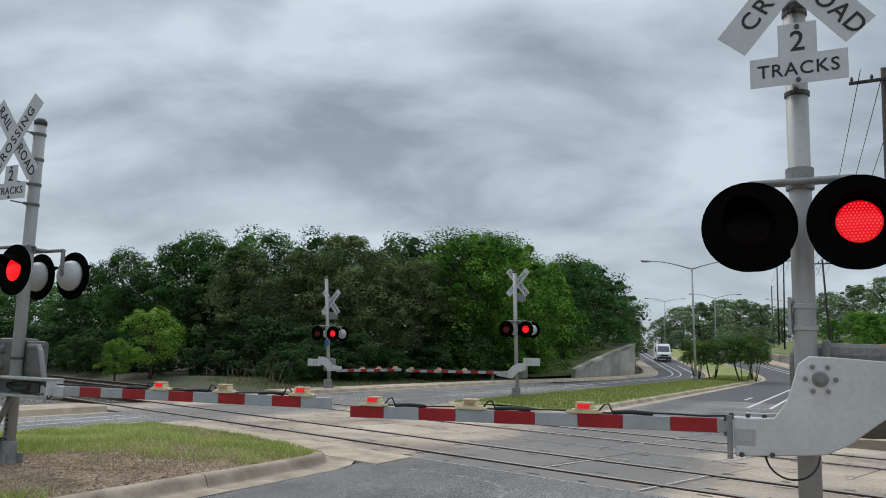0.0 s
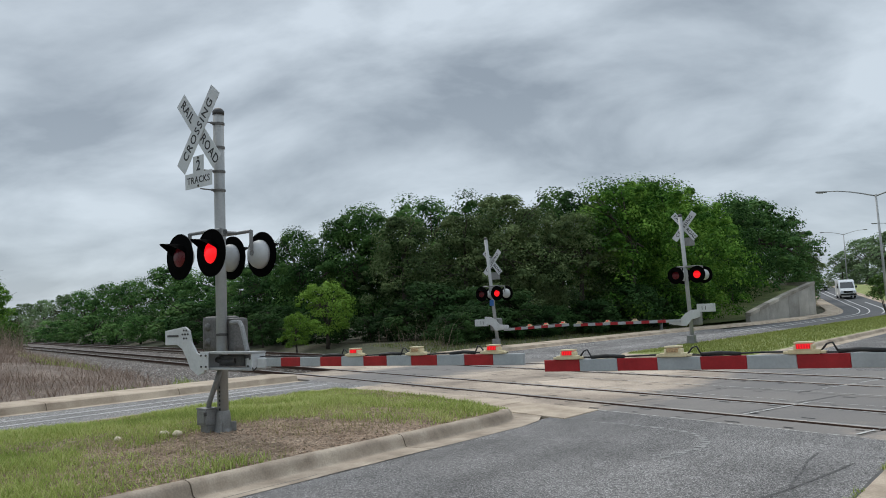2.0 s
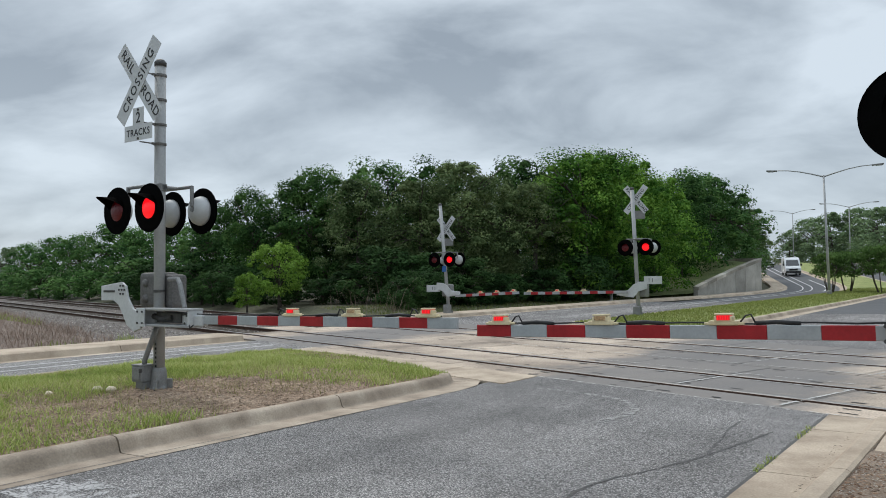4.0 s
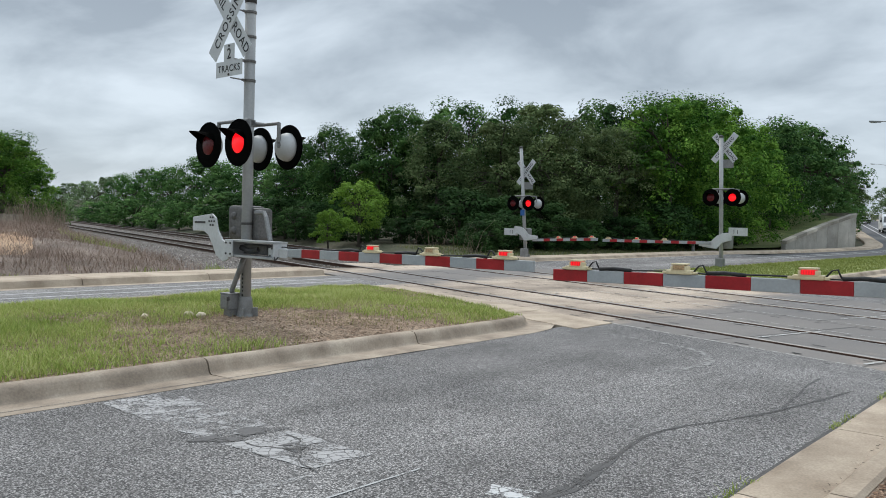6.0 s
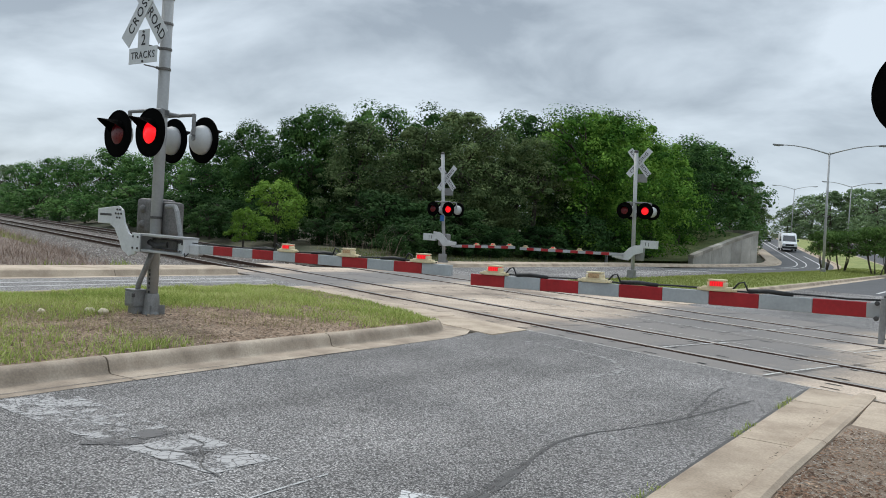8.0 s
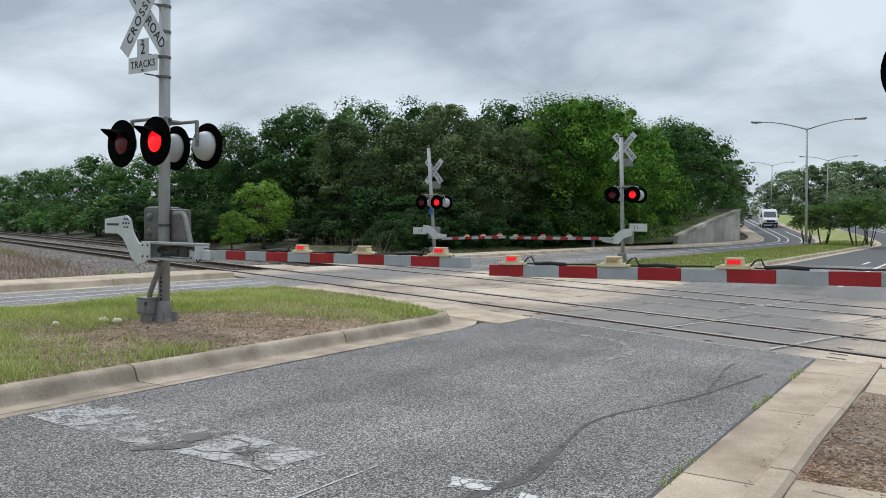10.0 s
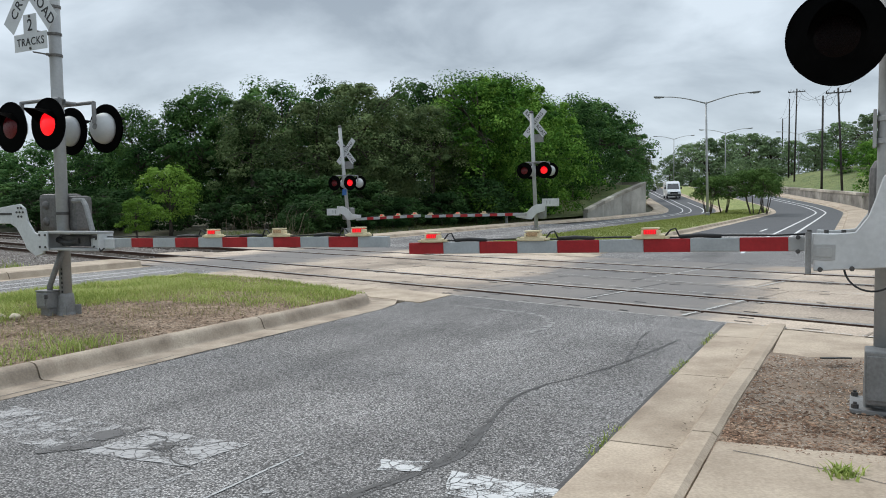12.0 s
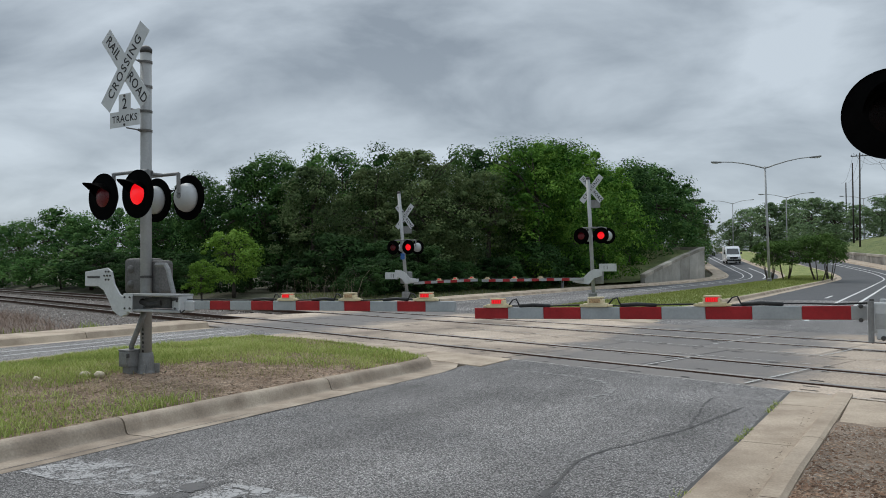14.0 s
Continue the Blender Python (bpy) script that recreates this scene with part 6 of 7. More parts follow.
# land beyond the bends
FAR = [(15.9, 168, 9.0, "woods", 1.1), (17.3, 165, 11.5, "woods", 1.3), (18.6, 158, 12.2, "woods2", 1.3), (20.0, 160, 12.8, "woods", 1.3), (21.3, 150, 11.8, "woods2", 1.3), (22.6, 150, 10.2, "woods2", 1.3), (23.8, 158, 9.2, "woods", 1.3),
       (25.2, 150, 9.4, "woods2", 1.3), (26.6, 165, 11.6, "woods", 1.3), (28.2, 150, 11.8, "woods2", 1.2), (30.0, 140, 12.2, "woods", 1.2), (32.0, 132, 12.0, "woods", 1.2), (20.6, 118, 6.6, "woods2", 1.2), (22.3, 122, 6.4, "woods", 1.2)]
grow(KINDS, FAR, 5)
NEAR_RIGHT = [(18.5, 66, 3.6, "myrtle", 1.0), (19.5, 69, 3.7, "myrtle", 1.05), (21.5, 66, 4.1, "myrtle", 1.1), (22.1, 71, 3.9, "myrtle", 1.0), (29.4, 82, 6.5, "fresh", 0.9), (31.5, 70, 7.0, "fresh", 1.0),
              (34.5, 60, 7.5, "fresh", 1.0), (26.8, 126, 5.6, "fresh", 1.2), (28.4, 118, 6.2, "fresh", 1.2)]
grow(KINDS, NEAR_RIGHT, 6)
LEFT_EDGE = [(-44.6, 60, 7.2, "deep2", 1.0), (-42.6, 68, 6.4, "deep", 0.8), (-50, 60, 9.5, "fresh", 1.0), (-43.2, 50, 5.2, "fresh", 1.1), (-41.6, 58, 4.6, "fresh", 1.0), (-54, 58, 9.0, "deep", 1.0), (-46, 52, 5.4, "fresh", 1.1), (-40.6, 66, 3.0, "scrub", 1.3)]
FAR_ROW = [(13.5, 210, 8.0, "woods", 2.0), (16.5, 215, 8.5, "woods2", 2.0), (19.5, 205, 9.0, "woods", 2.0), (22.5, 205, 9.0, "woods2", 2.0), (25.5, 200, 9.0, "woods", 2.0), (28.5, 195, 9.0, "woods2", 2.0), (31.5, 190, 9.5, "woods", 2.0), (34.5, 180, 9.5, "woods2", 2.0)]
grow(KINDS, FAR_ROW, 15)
grow(KINDS, LEFT_EDGE, 7)
# unseen woods, added behind and to the sides to close the place
BEHIND = [(60, 80, 10.0, "woods", 1.4), (80, 75, 10.0, "woods2", 1.4), (105, 70, 10.0, "woods", 1.4), (130, 75, 10.0, "woods2", 1.4), (155, 80, 10.0, "woods", 1.4), (180, 85, 10.0, "woods2", 1.4), (-155, 80, 10.0, "woods", 1.4),
          (-130, 70, 10.0, "woods2", 1.4), (-105, 65, 10.0, "woods", 1.4), (-80, 62, 10.0, "woods2", 1.4), (-66, 60, 9.5, "woods", 1.4)]
grow(KINDS, BEHIND, 8)
for name in list(KINDS):
    proto = KINDS[name][0]
    for o in [*proto.children_recursive, proto]:
        bpy.data.objects.remove(o)


def blades(name, spots, label, material, height, lean=0.5, width=0.006, category="grass", kind="stuff", seed=3):
    """Thin bent blades: three points on each side, rooted at the spots (x, y, z, vigour)."""
    g = np.random.default_rng(seed)
    s = np.array(spots)
    n = len(s)
    a = g.random(n) * 6.283
    h = height * (0.45 + 0.9 * g.random(n)) * s[:, 3]
    out = lean * h * (0.3 + g.random(n))
    w = width * (0.7 + 0.6 * g.random(n))
    dx, dy = np.cos(a), np.sin(a)
    base = s[:, :3]
    side = np.stack([-dy * w, dx * w, np.zeros(n)], 1)
    mid = base + np.stack([dx * out * 0.35, dy * out * 0.35, h * 0.6], 1)
    tip = base + np.stack([dx * out, dy * out, h], 1)
    v = np.stack([base - side, base + side, mid + side * 0.7, mid - side * 0.7, tip], 1).reshape(-1, 3)
    me = bpy.data.meshes.new(name)
    me.vertices.add(5 * n)
    me.vertices.foreach_set("co", v.ravel())
    k = np.arange(n) * 5
    loops = np.stack([k, k + 1, k + 2, k + 3, k + 3, k + 2, k + 4], 1).ravel().astype(np.int32)
    me.loops.add(7 * n)
    me.loops.foreach_set("vertex_index", loops)
    me.polygons.add(2 * n)
    start = np.stack([np.arange(n) * 7, np.arange(n) * 7 + 4], 1).ravel().astype(np.int32)
    me.polygons.foreach_set("loop_start", start)
    me.polygons.foreach_set("loop_total", np.tile(np.array([4, 3], dtype=np.int32), n))
    me.update(calc_edges=True)
    me.validate()
    ob = mesh_part(name, me, material)
    return tagged(ob, label, category, kind=kind)


def spots_near_median():
    r = random.Random(21)
    out, dry = [], []
    for _ in range(235000):
        s = r.uniform(-6, 11.5)
        v = r.uniform(-11.8, -6.52)
        if s > s_at(7.2, v):
            continue
        x, y = road(s, v)
        t = (v + 6.55) / (-11.8 + 6.55)
        # bare ground round the mast, grass towards the rails, the far lane and the near end
        n1 = noise.noise((x * 0.7, y * 0.7, 2)) + 0.5 * noise.noise((x * 2.3, y * 2.3, 8))
        bare = math.exp(-(((s - 5.95) / 1.45) ** 2 + ((v + 7.6) / 1.25) ** 2)) * 2.0 + 0.8 * math.exp(-((s - 6.4) / 1.2) ** 2 - ((v + 6.7) / 0.5) ** 2)
        keep = 0.8 - bare + 0.6 * n1 + 0.12 * t - 0.12 * max(0.0, min(1.0, (5.0 - s) / 2)) * (0.4 + 1.2 * noise.noise((x * 0.9, y * 0.9, 12)))
        if r.random() > keep:
            continue
        z = 0.116 + 0.07 * math.sin(math.pi * min(1, max(0, t)))
        near = 1.0 if s < 9 else 0.8
        out.append((x, y, z - 0.01, near * (0.55 + 0.55 * max(0, n1 + 0.45) + 0.9 * max(0, noise.noise((x * 1.6, y * 1.6, 4)) - 0.15))))
    return out


def straw_spots():
    r = random.Random(27)
    out = []
    while len(out) < 18000:
        s, v = r.uniform(-5, 10.5), r.uniform(-11.7, -6.6)
        x, y = road(s, v)
        if s > s_at(7.2, v) or noise.noise((x * 0.8, y * 0.8, 15)) + 0.35 * r.random() < 0.22 - 0.25 * max(0.0, min(1.0, (5.0 - s) / 2)):
            continue
        t = (v + 6.55) / -5.25
        out.append((x, y, 0.106 + 0.07 * math.sin(math.pi * t), 0.6 + 0.5 * r.random()))
    return out


blades("dry_grass", straw_spots(), "dry straw-coloured grass mixed into the median turf", STRAW, 0.075, 1.1, 0.004, seed=14)
blades("grass", spots_near_median(), "patchy bright green grass growing on the median", GRASS, 0.085, 1.0, 0.005, seed=4)


def spots_far_median():
    r = random.Random(22)
    out = []
    for _ in range(36000):
        s = 17 + 62 * r.random() ** 1.5
        v = r.uniform(-10.7, -6.8)
        if s < s_at(18.1, v):
            continue
        x, y = road(s, v)
        t = (v + 6.8) / -3.9
        out.append((x, y, 0.13 + rise(x, y) + 0.07 * math.sin(math.pi * t), 0.6 + 0.5 * r.random()))
    return out


blades("grass", spots_far_median(), "mown grass on the far median", LAWN, 0.07, 0.8, 0.014, seed=5)


def verge_spots(n, test, seed, sx, sy):
    r = random.Random(seed)
    out = []
    while len(out) < n:
        x, y = r.uniform(*sx), r.uniform(*sy)
        if not test(x, y, r):
            continue
        out.append((x, y, rise(x, y) + bank(x, y) + (0.04 if x * PX + y * PY < 7 and x < 0 else -0.07), 0.5 + 0.9 * r.random()))
    return out


def strip_by_trees(x, y, r):
    s, v = along(x, y)
    return x * PX + y * PY > 18 and -26 < v < -18.9 and 18 < s < 75


blades("grass", verge_spots(26000, strip_by_trees, 31, (-20, 20), (22, 78)), "short uneven grass along the foot of the trees", ROUGH_GRASS, 0.11, 0.7, 0.012, seed=6)


def on_bank(x, y, r):
    s, v = along(x, y)
    p = x * PX + y * PY
    return v < -16.85 and p < 5.5 and v > -40 and s > -14 and noise.noise((x * 0.35, y * 0.35, 5)) + 0.9 * r.random() > 0.25


blades("dry_brush", verge_spots(60000, on_bank, 32, (-45, -6), (2, 32)), "dry brown brush and dead stems on the bank", BROWN_BRUSH, 0.26, 1.5, 0.006, category="brush", seed=7)


def tall_brush(x, y, r):
    s, v = along(x, y)
    p = x * PX + y * PY
    deg = math.degrees(math.atan2(-x, y))
    return (2.5 < p < 7.0 and 39.8 < deg < 44 and 38 < math.hypot(x, y) < 60) or (18.0 < p < 20.5 and -27 < v < -21 and r.random() < 0.25)


blades("dead_stems", verge_spots(1500, tall_brush, 33, (-70, -5), (18, 60)), "tall pale dead stems beside the railway", DRY_GRASS, 1.2, 0.8, 0.007, category="brush", seed=8)


def bank_green(x, y, r):
    s, v = along(x, y)
    p = x * PX + y * PY
    return (-36 < v < -24 and 3.4 < p < 5.2 and noise.noise((x * 0.4, y * 0.4, 2)) > -0.15) or (-17.6 < v < -16.8 and p < 6 and noise.noise((x, y, 2)) > 0.15)


blades("grass", verge_spots(3500, bank_green, 34, (-30, -5), (5, 30)), "ragged green grass beside the ballast", GRASS, 0.16, 0.7, 0.009, seed=9)


def right_hill(x, y, r):
    s, v = along(x, y)
    v += bend_shift(s)
    return v > 2.6 and 52 < s < 130


blades("grass", verge_spots(22000, right_hill, 35, (22, 80), (40, 125)), "mown grass on the slope beyond the curve", HILL_GRASS, 0.16, 0.7, 0.03, seed=10)


def chips(name, n, pick, label, material, size, category, seed):
    """Flat scraps of bark, leaf and stone lying about."""
    r = random.Random(seed)
    verts, faces = [], []
    for _ in range(n):
        x, y, z = pick(r)
        a, k, w = r.uniform(0, 6.28), size * r.uniform(0.4, 1.7), r.uniform(0.1, 0.45)
        t, b = r.uniform(-0.4, 0.4), len(verts)
        for dx, dy in ((-1, -w), (1, -w), (1, w), (-1, w)):
            verts.append((x + k * (dx * math.cos(a) - dy * math.sin(a)), y + k * (dx * math.sin(a) + dy * math.cos(a)), z + 0.004 + k * (0.25 + t * dx)))
        verts.append((x, y, z + 0.004 + k * 0.6))
        faces += [(b, b + 1, b + 4), (b + 1, b + 2, b + 4), (b + 2, b + 3, b + 4), (b + 3, b, b + 4)]
    return tagged(raw(name, verts, faces, material), label, category, kind="stuff")


def mulch_left(r):
    while True:
        s, v = r.gauss(4.6, 2.6), r.uniform(-11, -6.56)
        if s < s_at(7.2, v) and s > -5:
            break
    x, y = road(s, v)
    t = (v + 6.55) / -5.25
    return x, y, 0.114 + 0.07 * math.sin(math.pi * t)


def mulch_right(r):
    v = -0.72 + 3.6 * r.random() ** 1.3
    s = r.uniform(4.05, 7.2)
    if r.random() < 0.6:
        s = 4.1 + abs(r.gauss(0, 0.5))
    x, y = road(s, v)
    return x, y, 0.115 - max(0, s - 5.0) * 0.03


chips("leaf_litter", 7000, mulch_left, "dark leaf scraps lying on the median soil", LITTER, 0.011, "leaf litter", 43)
chips("mulch", 8000, mulch_left, "brown mulch and twigs on the median", MULCH, 0.017, "mulch", 41)
chips("mulch", 15000, mulch_right, "reddish brown mulch and twigs round the signal foot", RED_MULCH, 0.011, "mulch", 42)


def soil_right(r):
    v, s = -0.72 + 3.6 * r.random() ** 1.3, r.uniform(4.1, 7.2)
    x, y = road(s, v)
    return x, y, 0.115 - max(0, s - 5.0) * 0.03


def kerb_foot(r):
    s = r.uniform(2.2, 8.2)
    x, y = road(s, -0.985 + abs(r.gauss(0, 0.03)) * -1 if r.random() < 0.6 else -0.742 + r.gauss(0, 0.008))
    return x, y, 0.02


chips("pebbles", 5000, soil_right, "pale pebbles and chips scattered on the bare soil", PEBBLE, 0.007, "pebbles", 44)
chips("gutter_grit", 190, kerb_foot, "dark crumbs of soil lying along the kerb foot", GRIT, 0.007, "grit", 45)

STONE = surface("pale_stone", [(0.52, 0.43, 0.3), (0.72, 0.64, 0.5)], rough=0.9, scale=8, fine=40, bump=0.4, mottle=0.2)


def rock(x, y, z, size, seed, label):
    bm = bmesh.new()
    bmesh.ops.create_icosphere(bm, subdivisions=3, radius=1.0)
    for v in bm.verts:
        k = 1 + 0.35 * noise.noise((v.co.x * 1.3 + seed, v.co.y * 1.3, v.co.z * 1.3))
        v.co = Vector((v.co.x * size[0] * k, v.co.y * size[1] * k, v.co.z * size[2] * k))
    ob = part("rock", bm, STONE, smooth=True)
    ob.location = (x, y, z)
    return tagged(ob, label, "rock", group="rocks by the mast")


rock(-5.27, 8.68, 0.22, (0.065, 0.055, 0.045), 2, "pale limestone rock lying on the soil")
rock(-5.48, 8.72, 0.21, (0.07, 0.05, 0.042), 5, "pale limestone rock lying on the soil")
rock(-5.9, 8.4, 0.2, (0.05, 0.04, 0.035), 9, "small pale rock lying in the grass")

scrap = plate([(-0.14, 0.0), (-0.05, 0.05), (0.04, 0.02), (0.13, 0.06), (0.16, 0.0), (0.03, -0.05), (-0.1, -0.06)], 0.012, pose(0, 0, 0, 82, 0, 0), 0.003)
sc = part("plastic_scrap", scrap, CABLE)
sc.matrix_world = pose(3.02, 6.22, 0.125, 0, 4, 20)
tagged(sc, "crumpled black plastic scrap lying on the soil", "litter")
weed_spots = []
rw = random.Random(50)
wx, wy = road(3.85, -0.1)
for _ in range(220):
    a, d = rw.uniform(0, 6.28), abs(rw.gauss(0, 0.05))
    weed_spots.append((wx + d * math.cos(a), wy + d * math.sin(a), 0.125, 0.4 + 0.6 * rw.random()))
blades("weed", weed_spots, "small green weed growing in a pavement joint", GRASS, 0.05, 1.2, 0.006, category="weed", seed=11)
joint_spots = []
for _ in range(900):
    s = rw.uniform(2.2, 9.2)
    if noise.noise((s * 1.3, 3, 1)) < 0.05:
        continue
    x, y = road(s, -1.4 + rw.gauss(0, 0.02))
    joint_spots.append((x, y, 0.0, 0.4 + 0.6 * rw.random()))
blades("joint_weeds", joint_spots, "thin weeds along the gutter joint", GRASS, 0.045, 1.0, 0.004, category="weed", seed=12)


# ---------------------------------------------------------------- street furniture and distance
def street_lamp(x, y, z, height, turn, label, lean=0.0, arms=2):
    top = thing("street_lamp", label, "street lamp", pose(x, y, z, 0, 0, turn), "street lamps")
    part("base", lathe([(0.17, 0.0), (0.17, 0.25), (0.11, 0.32)], None, 14), ALU, top)
    part("pole", tube([(0, 0, 0), (lean * 0.5, 0, height * 0.5), (lean, 0, height)], [0.095, 0.08, 0.06], 12), GALV, top, smooth=True)
    for k in (-1, 1)[:arms]:
        pts = [(lean + k * 3.0 * t, 0, height - 0.12 + 0.62 * math.sin(t * math.pi / 2)) for t in (0, 0.25, 0.5, 0.75, 1)]
        part("arm", tube(pts, [0.05, 0.045, 0.04, 0.036, 0.032], 8), GALV, top, smooth=True)
        head = box((0.72, 0.26, 0.1), pose(lean + k * 3.3, 0, height + 0.5, 0, k * -4, 0), 0.035)
        hd = part("lamp_head", head, ALU, top)
        part("lamp_glass", box((0.4, 0.2, 0.05), pose(lean + k * 3.38, 0, height + 0.44, 0, k * -4, 0), 0.02), LENS_DOME, hd)
    return top


x, y = bearing(18.45, 60)
street_lamp(x, y, rise(x, y) + 0.14, 8.3, -18, "tall galvanised street lamp with two arms on the median", -0.16)
for deg, d, h, tr in ((16.2, 150, 9.0, -12), (19.6, 120, 8.6, -14), (24.2, 150, 9.0, -30)):
    x, y = bearing(deg, d)
    street_lamp(x, y, rise(x, y), h, tr, "distant galvanised street lamp with two arms")


def utility_pole(deg, d, height, lean, label, arm=True):
    x, y = bearing(deg, d)
    top = thing("utility_pole", label, "utility pole", pose(x, y, rise(x, y) + bank(x, y) - 0.2, 0, 0, -deg), "utility poles")
    part("pole", tube([(0, 0, 0), (lean, 0, height)], [0.14, 0.095], 10), POLE_WOOD, top, smooth=True)
    if arm:
        part("cross_arm", box((2.4, 0.1, 0.12), pose(lean * 0.95, -0.15, height - 0.5), 0.01), POLE_WOOD, top)
        for k in (-1.1, -0.4, 0.4, 1.1):
            part("insulator", lathe([(0.03, 0), (0.06, 0.06), (0.06, 0.12), (0.03, 0.2)], pose(lean * 0.95 + k, -0.15, height - 0.44), 8), DARK_STEEL, top)
    return x + lean * math.cos(radians(deg)), y - lean * math.sin(radians(deg)), rise(x, y) + bank(x, y) + height - 0.3


TOPS = [utility_pole(30.8, 34, 13.4, 0.1, "tall brown wooden utility pole with a cross arm"),
        utility_pole(26.85, 92, 12.2, -0.6, "leaning brown wooden utility pole with a cross arm"),
        utility_pole(25.6, 100, 12.0, 0.0, "brown wooden utility pole", False),
        utility_pole(23.95, 130, 14.2, 0.2, "distant brown wooden utility pole"),
        utility_pole(23.6, 140, 13.0, 0.0, "distant brown wooden utility pole", False),
        utility_pole(23.2, 170, 12.6, 0.0, "distant brown wooden utility pole", False)]
wires = thing("overhead_wires", "thin dark overhead wires sagging between utility poles", "wires")
for a, b in ((0, 1), (1, 2), (1, 3), (3, 5)):
    for off in (-0.9, 0.0, 0.9):
        A, B = Vector(TOPS[a]) + Vector((off, 0, 0)), Vector(TOPS[b]) + Vector((off, 0, 0))
        pts = [A.lerp(B, t / 12) - Vector((0, 0, 1.4 * math.sin(math.pi * t / 12))) for t in range(13)]
        part("wire", tube(pts, 0.016, 5), CABLE, wires)


def retaining_wall(name, pts, base, tops, thick, label, material):
    """A concrete wall in bays along plan points, with a coping, between a base and a top height."""
    top = thing(name, label, "retaining wall", kind="structure")
    for (a, b), (h0, h1) in zip(zip(pts, pts[1:]), zip(tops, tops[1:])):
        A, B = Vector((*a, 0)), Vector((*b, 0))
        d = (B - A).normalized()
        A, B = A + d * 0.012, B - d * 0.012
        n = Vector((-d.y, d.x, 0)) * thick
        z0, z1 = rise(*a) + base, rise(*b) + base
        vs = [A + Vector((0, 0, z0)), B + Vector((0, 0, z1)), B + n + Vector((0, 0, z1)), A + n + Vector((0, 0, z0)),
              A + Vector((0, 0, h0)), B + Vector((0, 0, h1)), B + n + Vector((0, 0, h1)), A + n + Vector((0, 0, h0))]
        raw("wall_bay", [tuple(v) for v in vs], [(0, 1, 5, 4), (1, 2, 6, 5), (2, 3, 7, 6), (3, 0, 4, 7), (4, 5, 6, 7), (3, 2, 1, 0)], material, top)
        e = -Vector((-d.y, d.x, 0)) * 0.06
        vs = [A + e + Vector((0, 0, h0)), B + e + Vector((0, 0, h1)), B + n - e + Vector((0, 0, h1)), A + n - e + Vector((0, 0, h0))]
        vs += [v + Vector((0, 0, 0.26)) for v in vs]
        raw("coping", [tuple(v) for v in vs], [(0, 1, 5, 4), (1, 2, 6, 5), (2, 3, 7, 6), (3, 0, 4, 7), (4, 5, 6, 7), (3, 2, 1, 0)], COPING, top)
    return top


def straight(s, v):
    return s * SU + v * CU, s * CU - v * SU


wl = [straight(s, v) for s, v in ((60.5, -19.0), (62.5, -18.9), (64.5, -18.75), (66.5, -18.55), (68.5, -18.3), (70.5, -18.0), (72.5, -17.7), (74, -17.5))]
retaining_wall("retaining_wall", wl, -0.3, (0.45, 0.8, 1.15, 1.5, 1.9, 2.25, 2.6, 2.85), 0.35, "pale concrete retaining wall rising beside the curve", PALE_WALL)
retaining_wall("retaining_wall", [wl[-1], straight(76, -20), straight(77.5, -24)], -0.3, (2.85, 2.9, 2.95), 0.35, "pale concrete end of the retaining wall", PALE_WALL)
# ground filled behind the wall
fill = []
for s in steps(52, 75, 1.5):
    w = max(0.0, min(1.0, (s - 60.5) / 13.5))
    row = []
    for d in (0.0, 2, 5, 9, 15):
        x, y = straight(s + d * 0.25, -19.35 + 1.5 * w * w - d)
        row.append((x, y, 0.2 + 2.6 * w + d * 0.05))
    fill.append(row)
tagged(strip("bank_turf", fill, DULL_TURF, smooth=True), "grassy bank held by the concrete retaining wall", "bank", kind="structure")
wr = [road(s, 1.6 + 1.2 * max(0, 80 - s) / 8) for s in steps(73, 118, 3.0)]
retaining_wall("retaining_wall", wr[::-1], -0.2, [rise(*p) + 1.35 - 0.85 * i / len(wr) for i, p in list(enumerate(wr))[::-1]], 0.3, "low curved concrete wall beside the outer lane", WALL_CONCRETE)


hill = []
for s in steps(50, 150, 4):
    row = []
    for v in (1.8, 3, 5, 8, 12, 18, 26):
        x, y = road(s, v)
        row.append((x, y, rise(x, y) + bank(x, y) + 0.05))
    hill.append(row)
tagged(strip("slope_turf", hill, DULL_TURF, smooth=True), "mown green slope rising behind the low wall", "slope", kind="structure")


# ---------------------------------------------------------------- vehicles far along the lane
CAR_WHITE = surface("white_car_paint", [(0.66, 0.67, 0.68), (0.72, 0.73, 0.74)], rough=0.25, scale=1, fine=20, bump=0, mottle=0.02)
CAR_GLASS = surface("dark_car_glass", [(0.012, 0.014, 0.016), (0.02, 0.022, 0.024)], rough=0.08, scale=1, fine=10, bump=0, mottle=0.05, spec=0.7)
TYRE = surface("tyre_rubber", [(0.015, 0.015, 0.015), (0.03, 0.03, 0.03)], rough=0.85, scale=6, fine=40, bump=0.2)
HEADLIGHT = surface("clear_headlight", [(0.6, 0.62, 0.65), (0.75, 0.77, 0.8)], rough=0.15, scale=3, fine=20, bump=0.02)


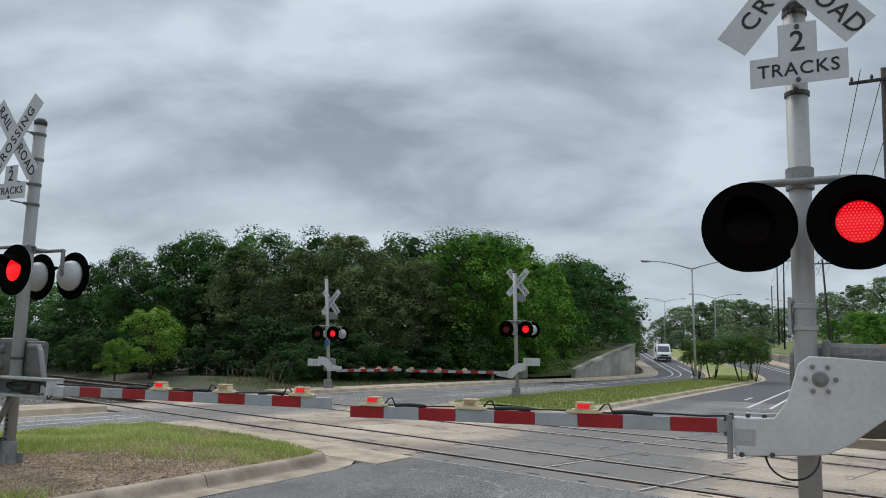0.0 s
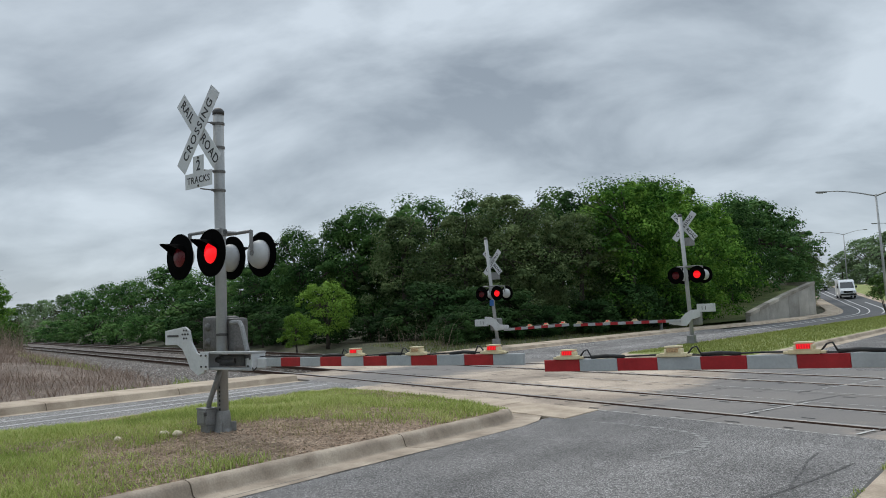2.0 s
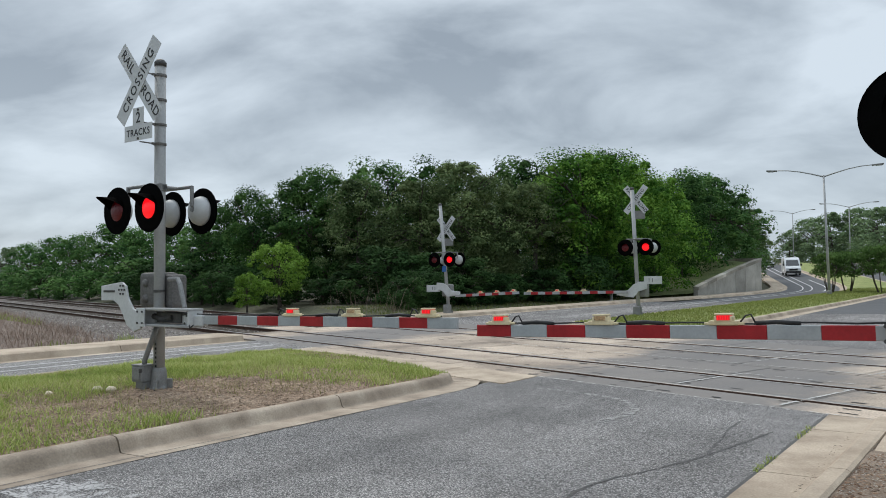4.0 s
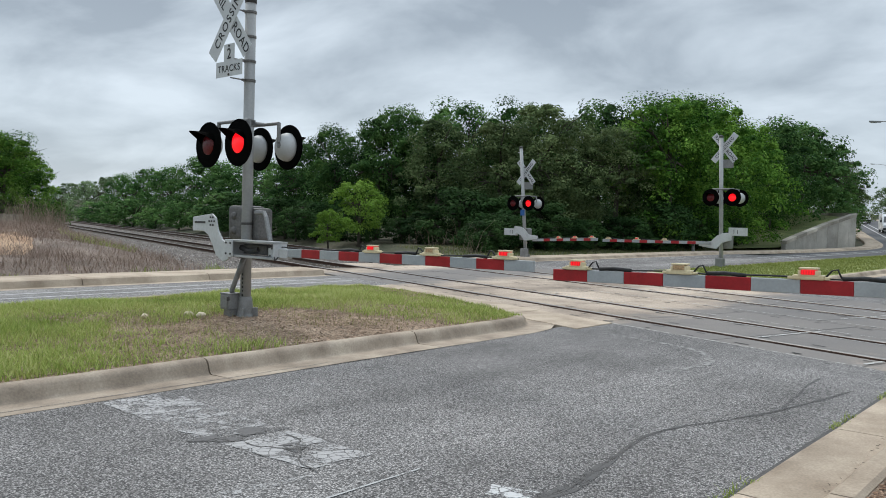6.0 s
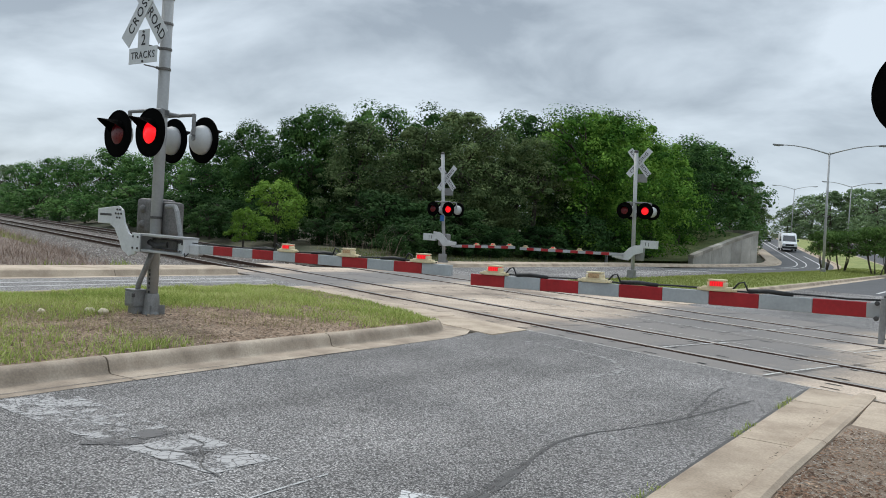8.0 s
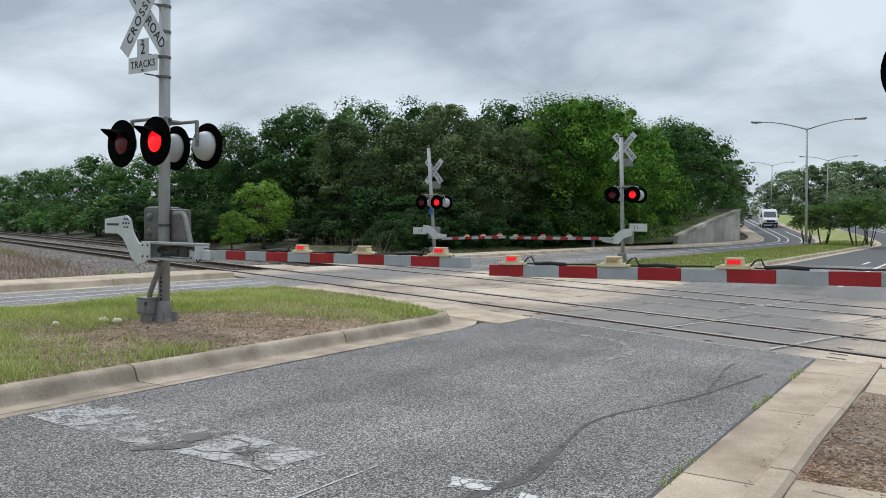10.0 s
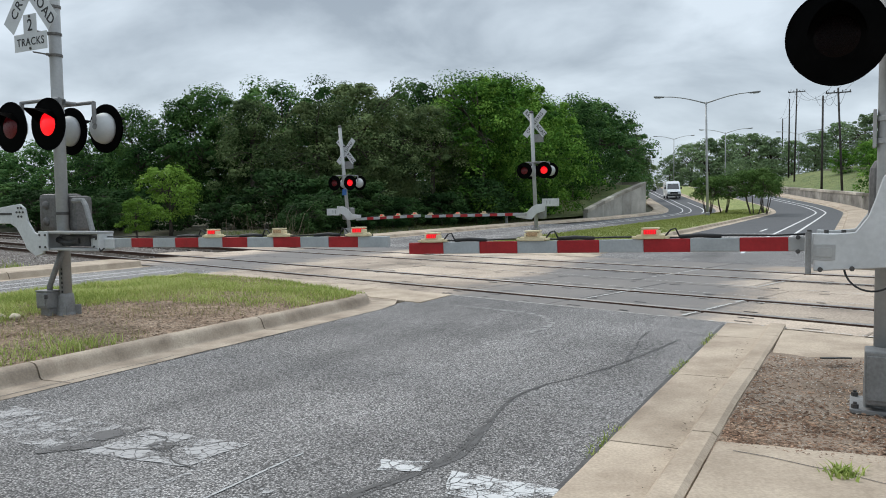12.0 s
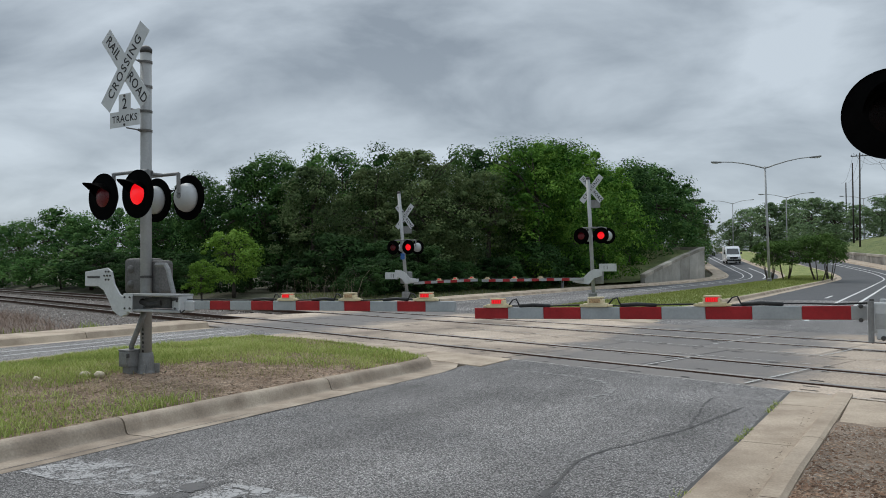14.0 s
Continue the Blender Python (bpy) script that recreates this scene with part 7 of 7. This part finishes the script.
def vehicle(name, label, category, m, profile, width, glass_profile, wheel_r, wheel_x, paint):
    """A body lofted from its side outline (y forward, z up), with glass, wheels and lights; drives along local -y."""
    top = thing(name, label, category, m)
    own = bmesh.new()
    f = own.faces.new([own.verts.new((-width / 2, y, z)) for y, z in profile])
    ext = bmesh.ops.extrude_face_region(own, geom=[f])
    bmesh.ops.translate(own, vec=(width, 0, 0), verts=[g for g in ext["geom"] if isinstance(g, bmesh.types.BMVert)])
    bmesh.ops.recalc_face_normals(own, faces=own.faces[:])
    bmesh.ops.bevel(own, geom=own.edges[:], offset=0.09, segments=2, affect="EDGES")
    part("body", own, paint, top, smooth=False)
    (y0, z0), (y1, z1) = glass_profile
    v = [(-width * 0.43, y0, z0), (width * 0.43, y0, z0), (width * 0.38, y1, z1), (-width * 0.38, y1, z1)]
    d = Vector((0, z1 - z0, -(y1 - y0))).normalized() * -0.03
    if d.y > 0:
        d = -d
    raw("windscreen", [tuple(Vector(p) + d) for p in v] + [tuple(Vector(p) - d) for p in v],
        [(0, 1, 2, 3), (7, 6, 5, 4), (0, 4, 5, 1), (1, 5, 6, 2), (2, 6, 7, 3), (3, 7, 4, 0)], CAR_GLASS, top)
    front = min(y for y, z in profile)
    for k in (-1, 1):
        part("headlight", box((0.34, 0.1, 0.2), pose(k * width * 0.36, front + 0.06, 0.8), 0.04), HEADLIGHT, top)
        part("side_window", box((0.03, 0.9, 0.5), pose(k * (width / 2 + 0.004), y1 + 0.75, (z0 + z1) / 2), 0.01), CAR_GLASS, top)
        part("mirror", box((0.2, 0.12, 0.26), pose(k * (width / 2 + 0.13), y0 + 0.25, z0 + 0.15), 0.03), TYRE, top)
    part("grille", box((width * 0.55, 0.08, 0.24), pose(0, front + 0.03, 0.72), 0.02), TYRE, top)
    part("bumper", box((width * 0.98, 0.16, 0.22), pose(0, front + 0.03, 0.42), 0.05), TYRE, top)
    for wy in wheel_x:
        for k in (-1, 1):
            w = part("wheel", lathe([(wheel_r * 0.6, -0.1), (wheel_r, -0.09), (wheel_r, 0.09), (wheel_r * 0.6, 0.1)], pose(k * (width / 2 - 0.1), wy, wheel_r, 0, 90, 0), 20), TYRE, top)
            part("rim", lathe([(wheel_r * 0.58, -0.085), (wheel_r * 0.5, 0.0), (wheel_r * 0.58, 0.085)], pose(k * (width / 2 - 0.1), wy, wheel_r, 0, 90, 0), 16), ALU, w)
    return top


def lane_pose(s, v):
    x, y = road(s, v)
    a, b = road(s - 1, v), road(s + 1, v)
    return pose(x, y, rise(x, y) + 0.01, 0, 0, -math.degrees(math.atan2(b[0] - a[0], b[1] - a[1])))


VAN = [(y * 0.88, z * 0.83) for y, z in [(-2.9, 0.3), (-2.95, 0.9), (-2.75, 1.15), (-2.0, 1.35), (-1.25, 2.35), (-0.7, 2.7), (2.9, 2.72), (3.0, 2.5), (3.0, 0.35)]]
vehicle("van", "white high-roofed delivery van coming down the lane", "van", lane_pose(110, -13.3), VAN, 1.75, ((-1.742, 1.18), (-1.118, 1.89)), 0.33, (-1.7, 1.66), CAR_WHITE)
CAR = [(-2.2, 0.28), (-2.25, 0.65), (-2.05, 0.85), (-1.0, 0.98), (-0.35, 1.42), (1.3, 1.45), (1.95, 1.0), (2.2, 0.95), (2.25, 0.3)]
vehicle("car", "white car following far along the lane", "car", lane_pose(134, -14.2), CAR, 1.8, ((-0.98, 1.0), (-0.4, 1.38)), 0.32, (-1.4, 1.4), CAR_WHITE)


# ---------------------------------------------------------------- small things at the edges
def hydrant(x, y, z):
    top = thing("fire_hydrant", "small pale fire hydrant standing in the grass", "hydrant", pose(x, y, z))
    part("barrel", lathe([(0.16, 0), (0.16, 0.04), (0.1, 0.06), (0.1, 0.5), (0.13, 0.52), (0.13, 0.56), (0.1, 0.6), (0.06, 0.7), (0.02, 0.73)], None, 14), WHITE_STEEL, top)
    for a in (0, 180):
        part("nozzle", lathe([(0.06, 0), (0.06, 0.08), (0.04, 0.1)], pose(0, 0, 0.42, 90, 0, a) @ pose(0, 0, 0.08), 10), ALU, top)


hx_, hy_ = road(47, -20.3)
hydrant(hx_, hy_, rise(hx_, hy_) + bank(hx_, hy_) - 0.06)


def board_fence(name, a, b, z, height, material, label, width=0.14):
    top = thing(name, label, "fence")
    A, B = Vector(a), Vector(b)
    n = int((B - A).length / (width + 0.01))
    ang = math.degrees(math.atan2(B.y - A.y, B.x - A.x))
    me = None
    for i in range(n):
        p = A.lerp(B, (i + 0.5) / n)
        if me is None:
            ob = part("board", box((width, 0.02, height), None, 0.004, segments=1), material, top)
            me = ob.data
        else:
            ob = new("board", me)
            ob.parent = top
        ob.matrix_local = pose(p.x, p.y, z + height / 2 + 0.02 * math.sin(i * 2.1), 0, 0, ang)
    for h in (0.3, height - 0.3):
        M = A.lerp(B, 0.5)
        part("rail", box(((B - A).length, 0.05, 0.09), pose(M.x, M.y, z + h, 0, 0, ang) @ pose(0, 0.04, 0), 0.004, segments=1), material, top)
    return top


board_fence("wooden_fence", bearing(-47.5, 44), bearing(-41.9, 42), -0.5, 1.75, FENCE_WOOD, "weathered grey board fence beside the house")
board_fence("wooden_fence", bearing(29.6, 62), bearing(33.5, 48), 1.3, 1.8, CEDAR, "tan cedar board fence under the trees")


def house(x, y, z, turn):
    top = thing("house", "small white gabled house behind a board fence", "house", pose(x, y, z, 0, 0, turn))
    siding = surface("white_siding", [(0.6, 0.62, 0.6), (0.7, 0.72, 0.7)], rough=0.7, scale=1, fine=20, bump=0.05, mottle=0.05)
    shingle = surface("grey_shingles", [(0.16, 0.16, 0.16), (0.26, 0.26, 0.25)], rough=0.9, scale=2, fine=14, bump=0.3)
    body = bmesh.new()
    prof = [(-4, 0), (4, 0), (4, 2.8), (0, 4.6), (-4, 2.8)]
    f = body.faces.new([body.verts.new((px, -5, pz)) for px, pz in prof])
    ext = bmesh.ops.extrude_face_region(body, geom=[f])
    bmesh.ops.translate(body, vec=(0, 10, 0), verts=[g for g in ext["geom"] if isinstance(g, bmesh.types.BMVert)])
    bmesh.ops.recalc_face_normals(body, faces=body.faces[:])
    part("wall", body, siding, top)
    for k in (-1, 1):
        part("roof", box((4.9, 11, 0.14), pose(k * 2.2, 0, 3.72, 0, k * 24.2, 0), 0.02), shingle, top)
    win = part("window", box((1.1, 0.08, 1.2), pose(1.2, -5.02, 1.6), 0.01), WHITE_STEEL, top)
    part("pane", box((0.95, 0.04, 1.05), pose(1.2, -5.06, 1.6), 0.005), CAR_GLASS, win)


hx2, hy2 = bearing(-49.6, 50)
house(hx2, hy2, -1.7, 40)
board_fence("metal_barrier", bearing(-46.5, 34), bearing(-41.4, 33), -0.2, 0.85, GALV, "low grey metal panel barrier on the bank", 0.5)
clay_rows = [[(*bearing(-46.5 + 7.0 * k / 8, 19 + 14 * i / 8), bank(*bearing(-46.5 + 7.0 * k / 8, 19 + 14 * i / 8)) + 0.16 - 0.35 * max(0.0, ((k - 4) / 4.0)) ** 2 - 0.3 * (abs(i - 4) / 4.0) ** 3 + 0.09 * noise.noise((i * 0.7, k * 0.7, 3))) for k in range(9)] for i in range(9)]
tagged(strip("clay_patch", clay_rows, CLAY, smooth=True), "bare reddish clay slope beside the railway", "soil", kind="structure")
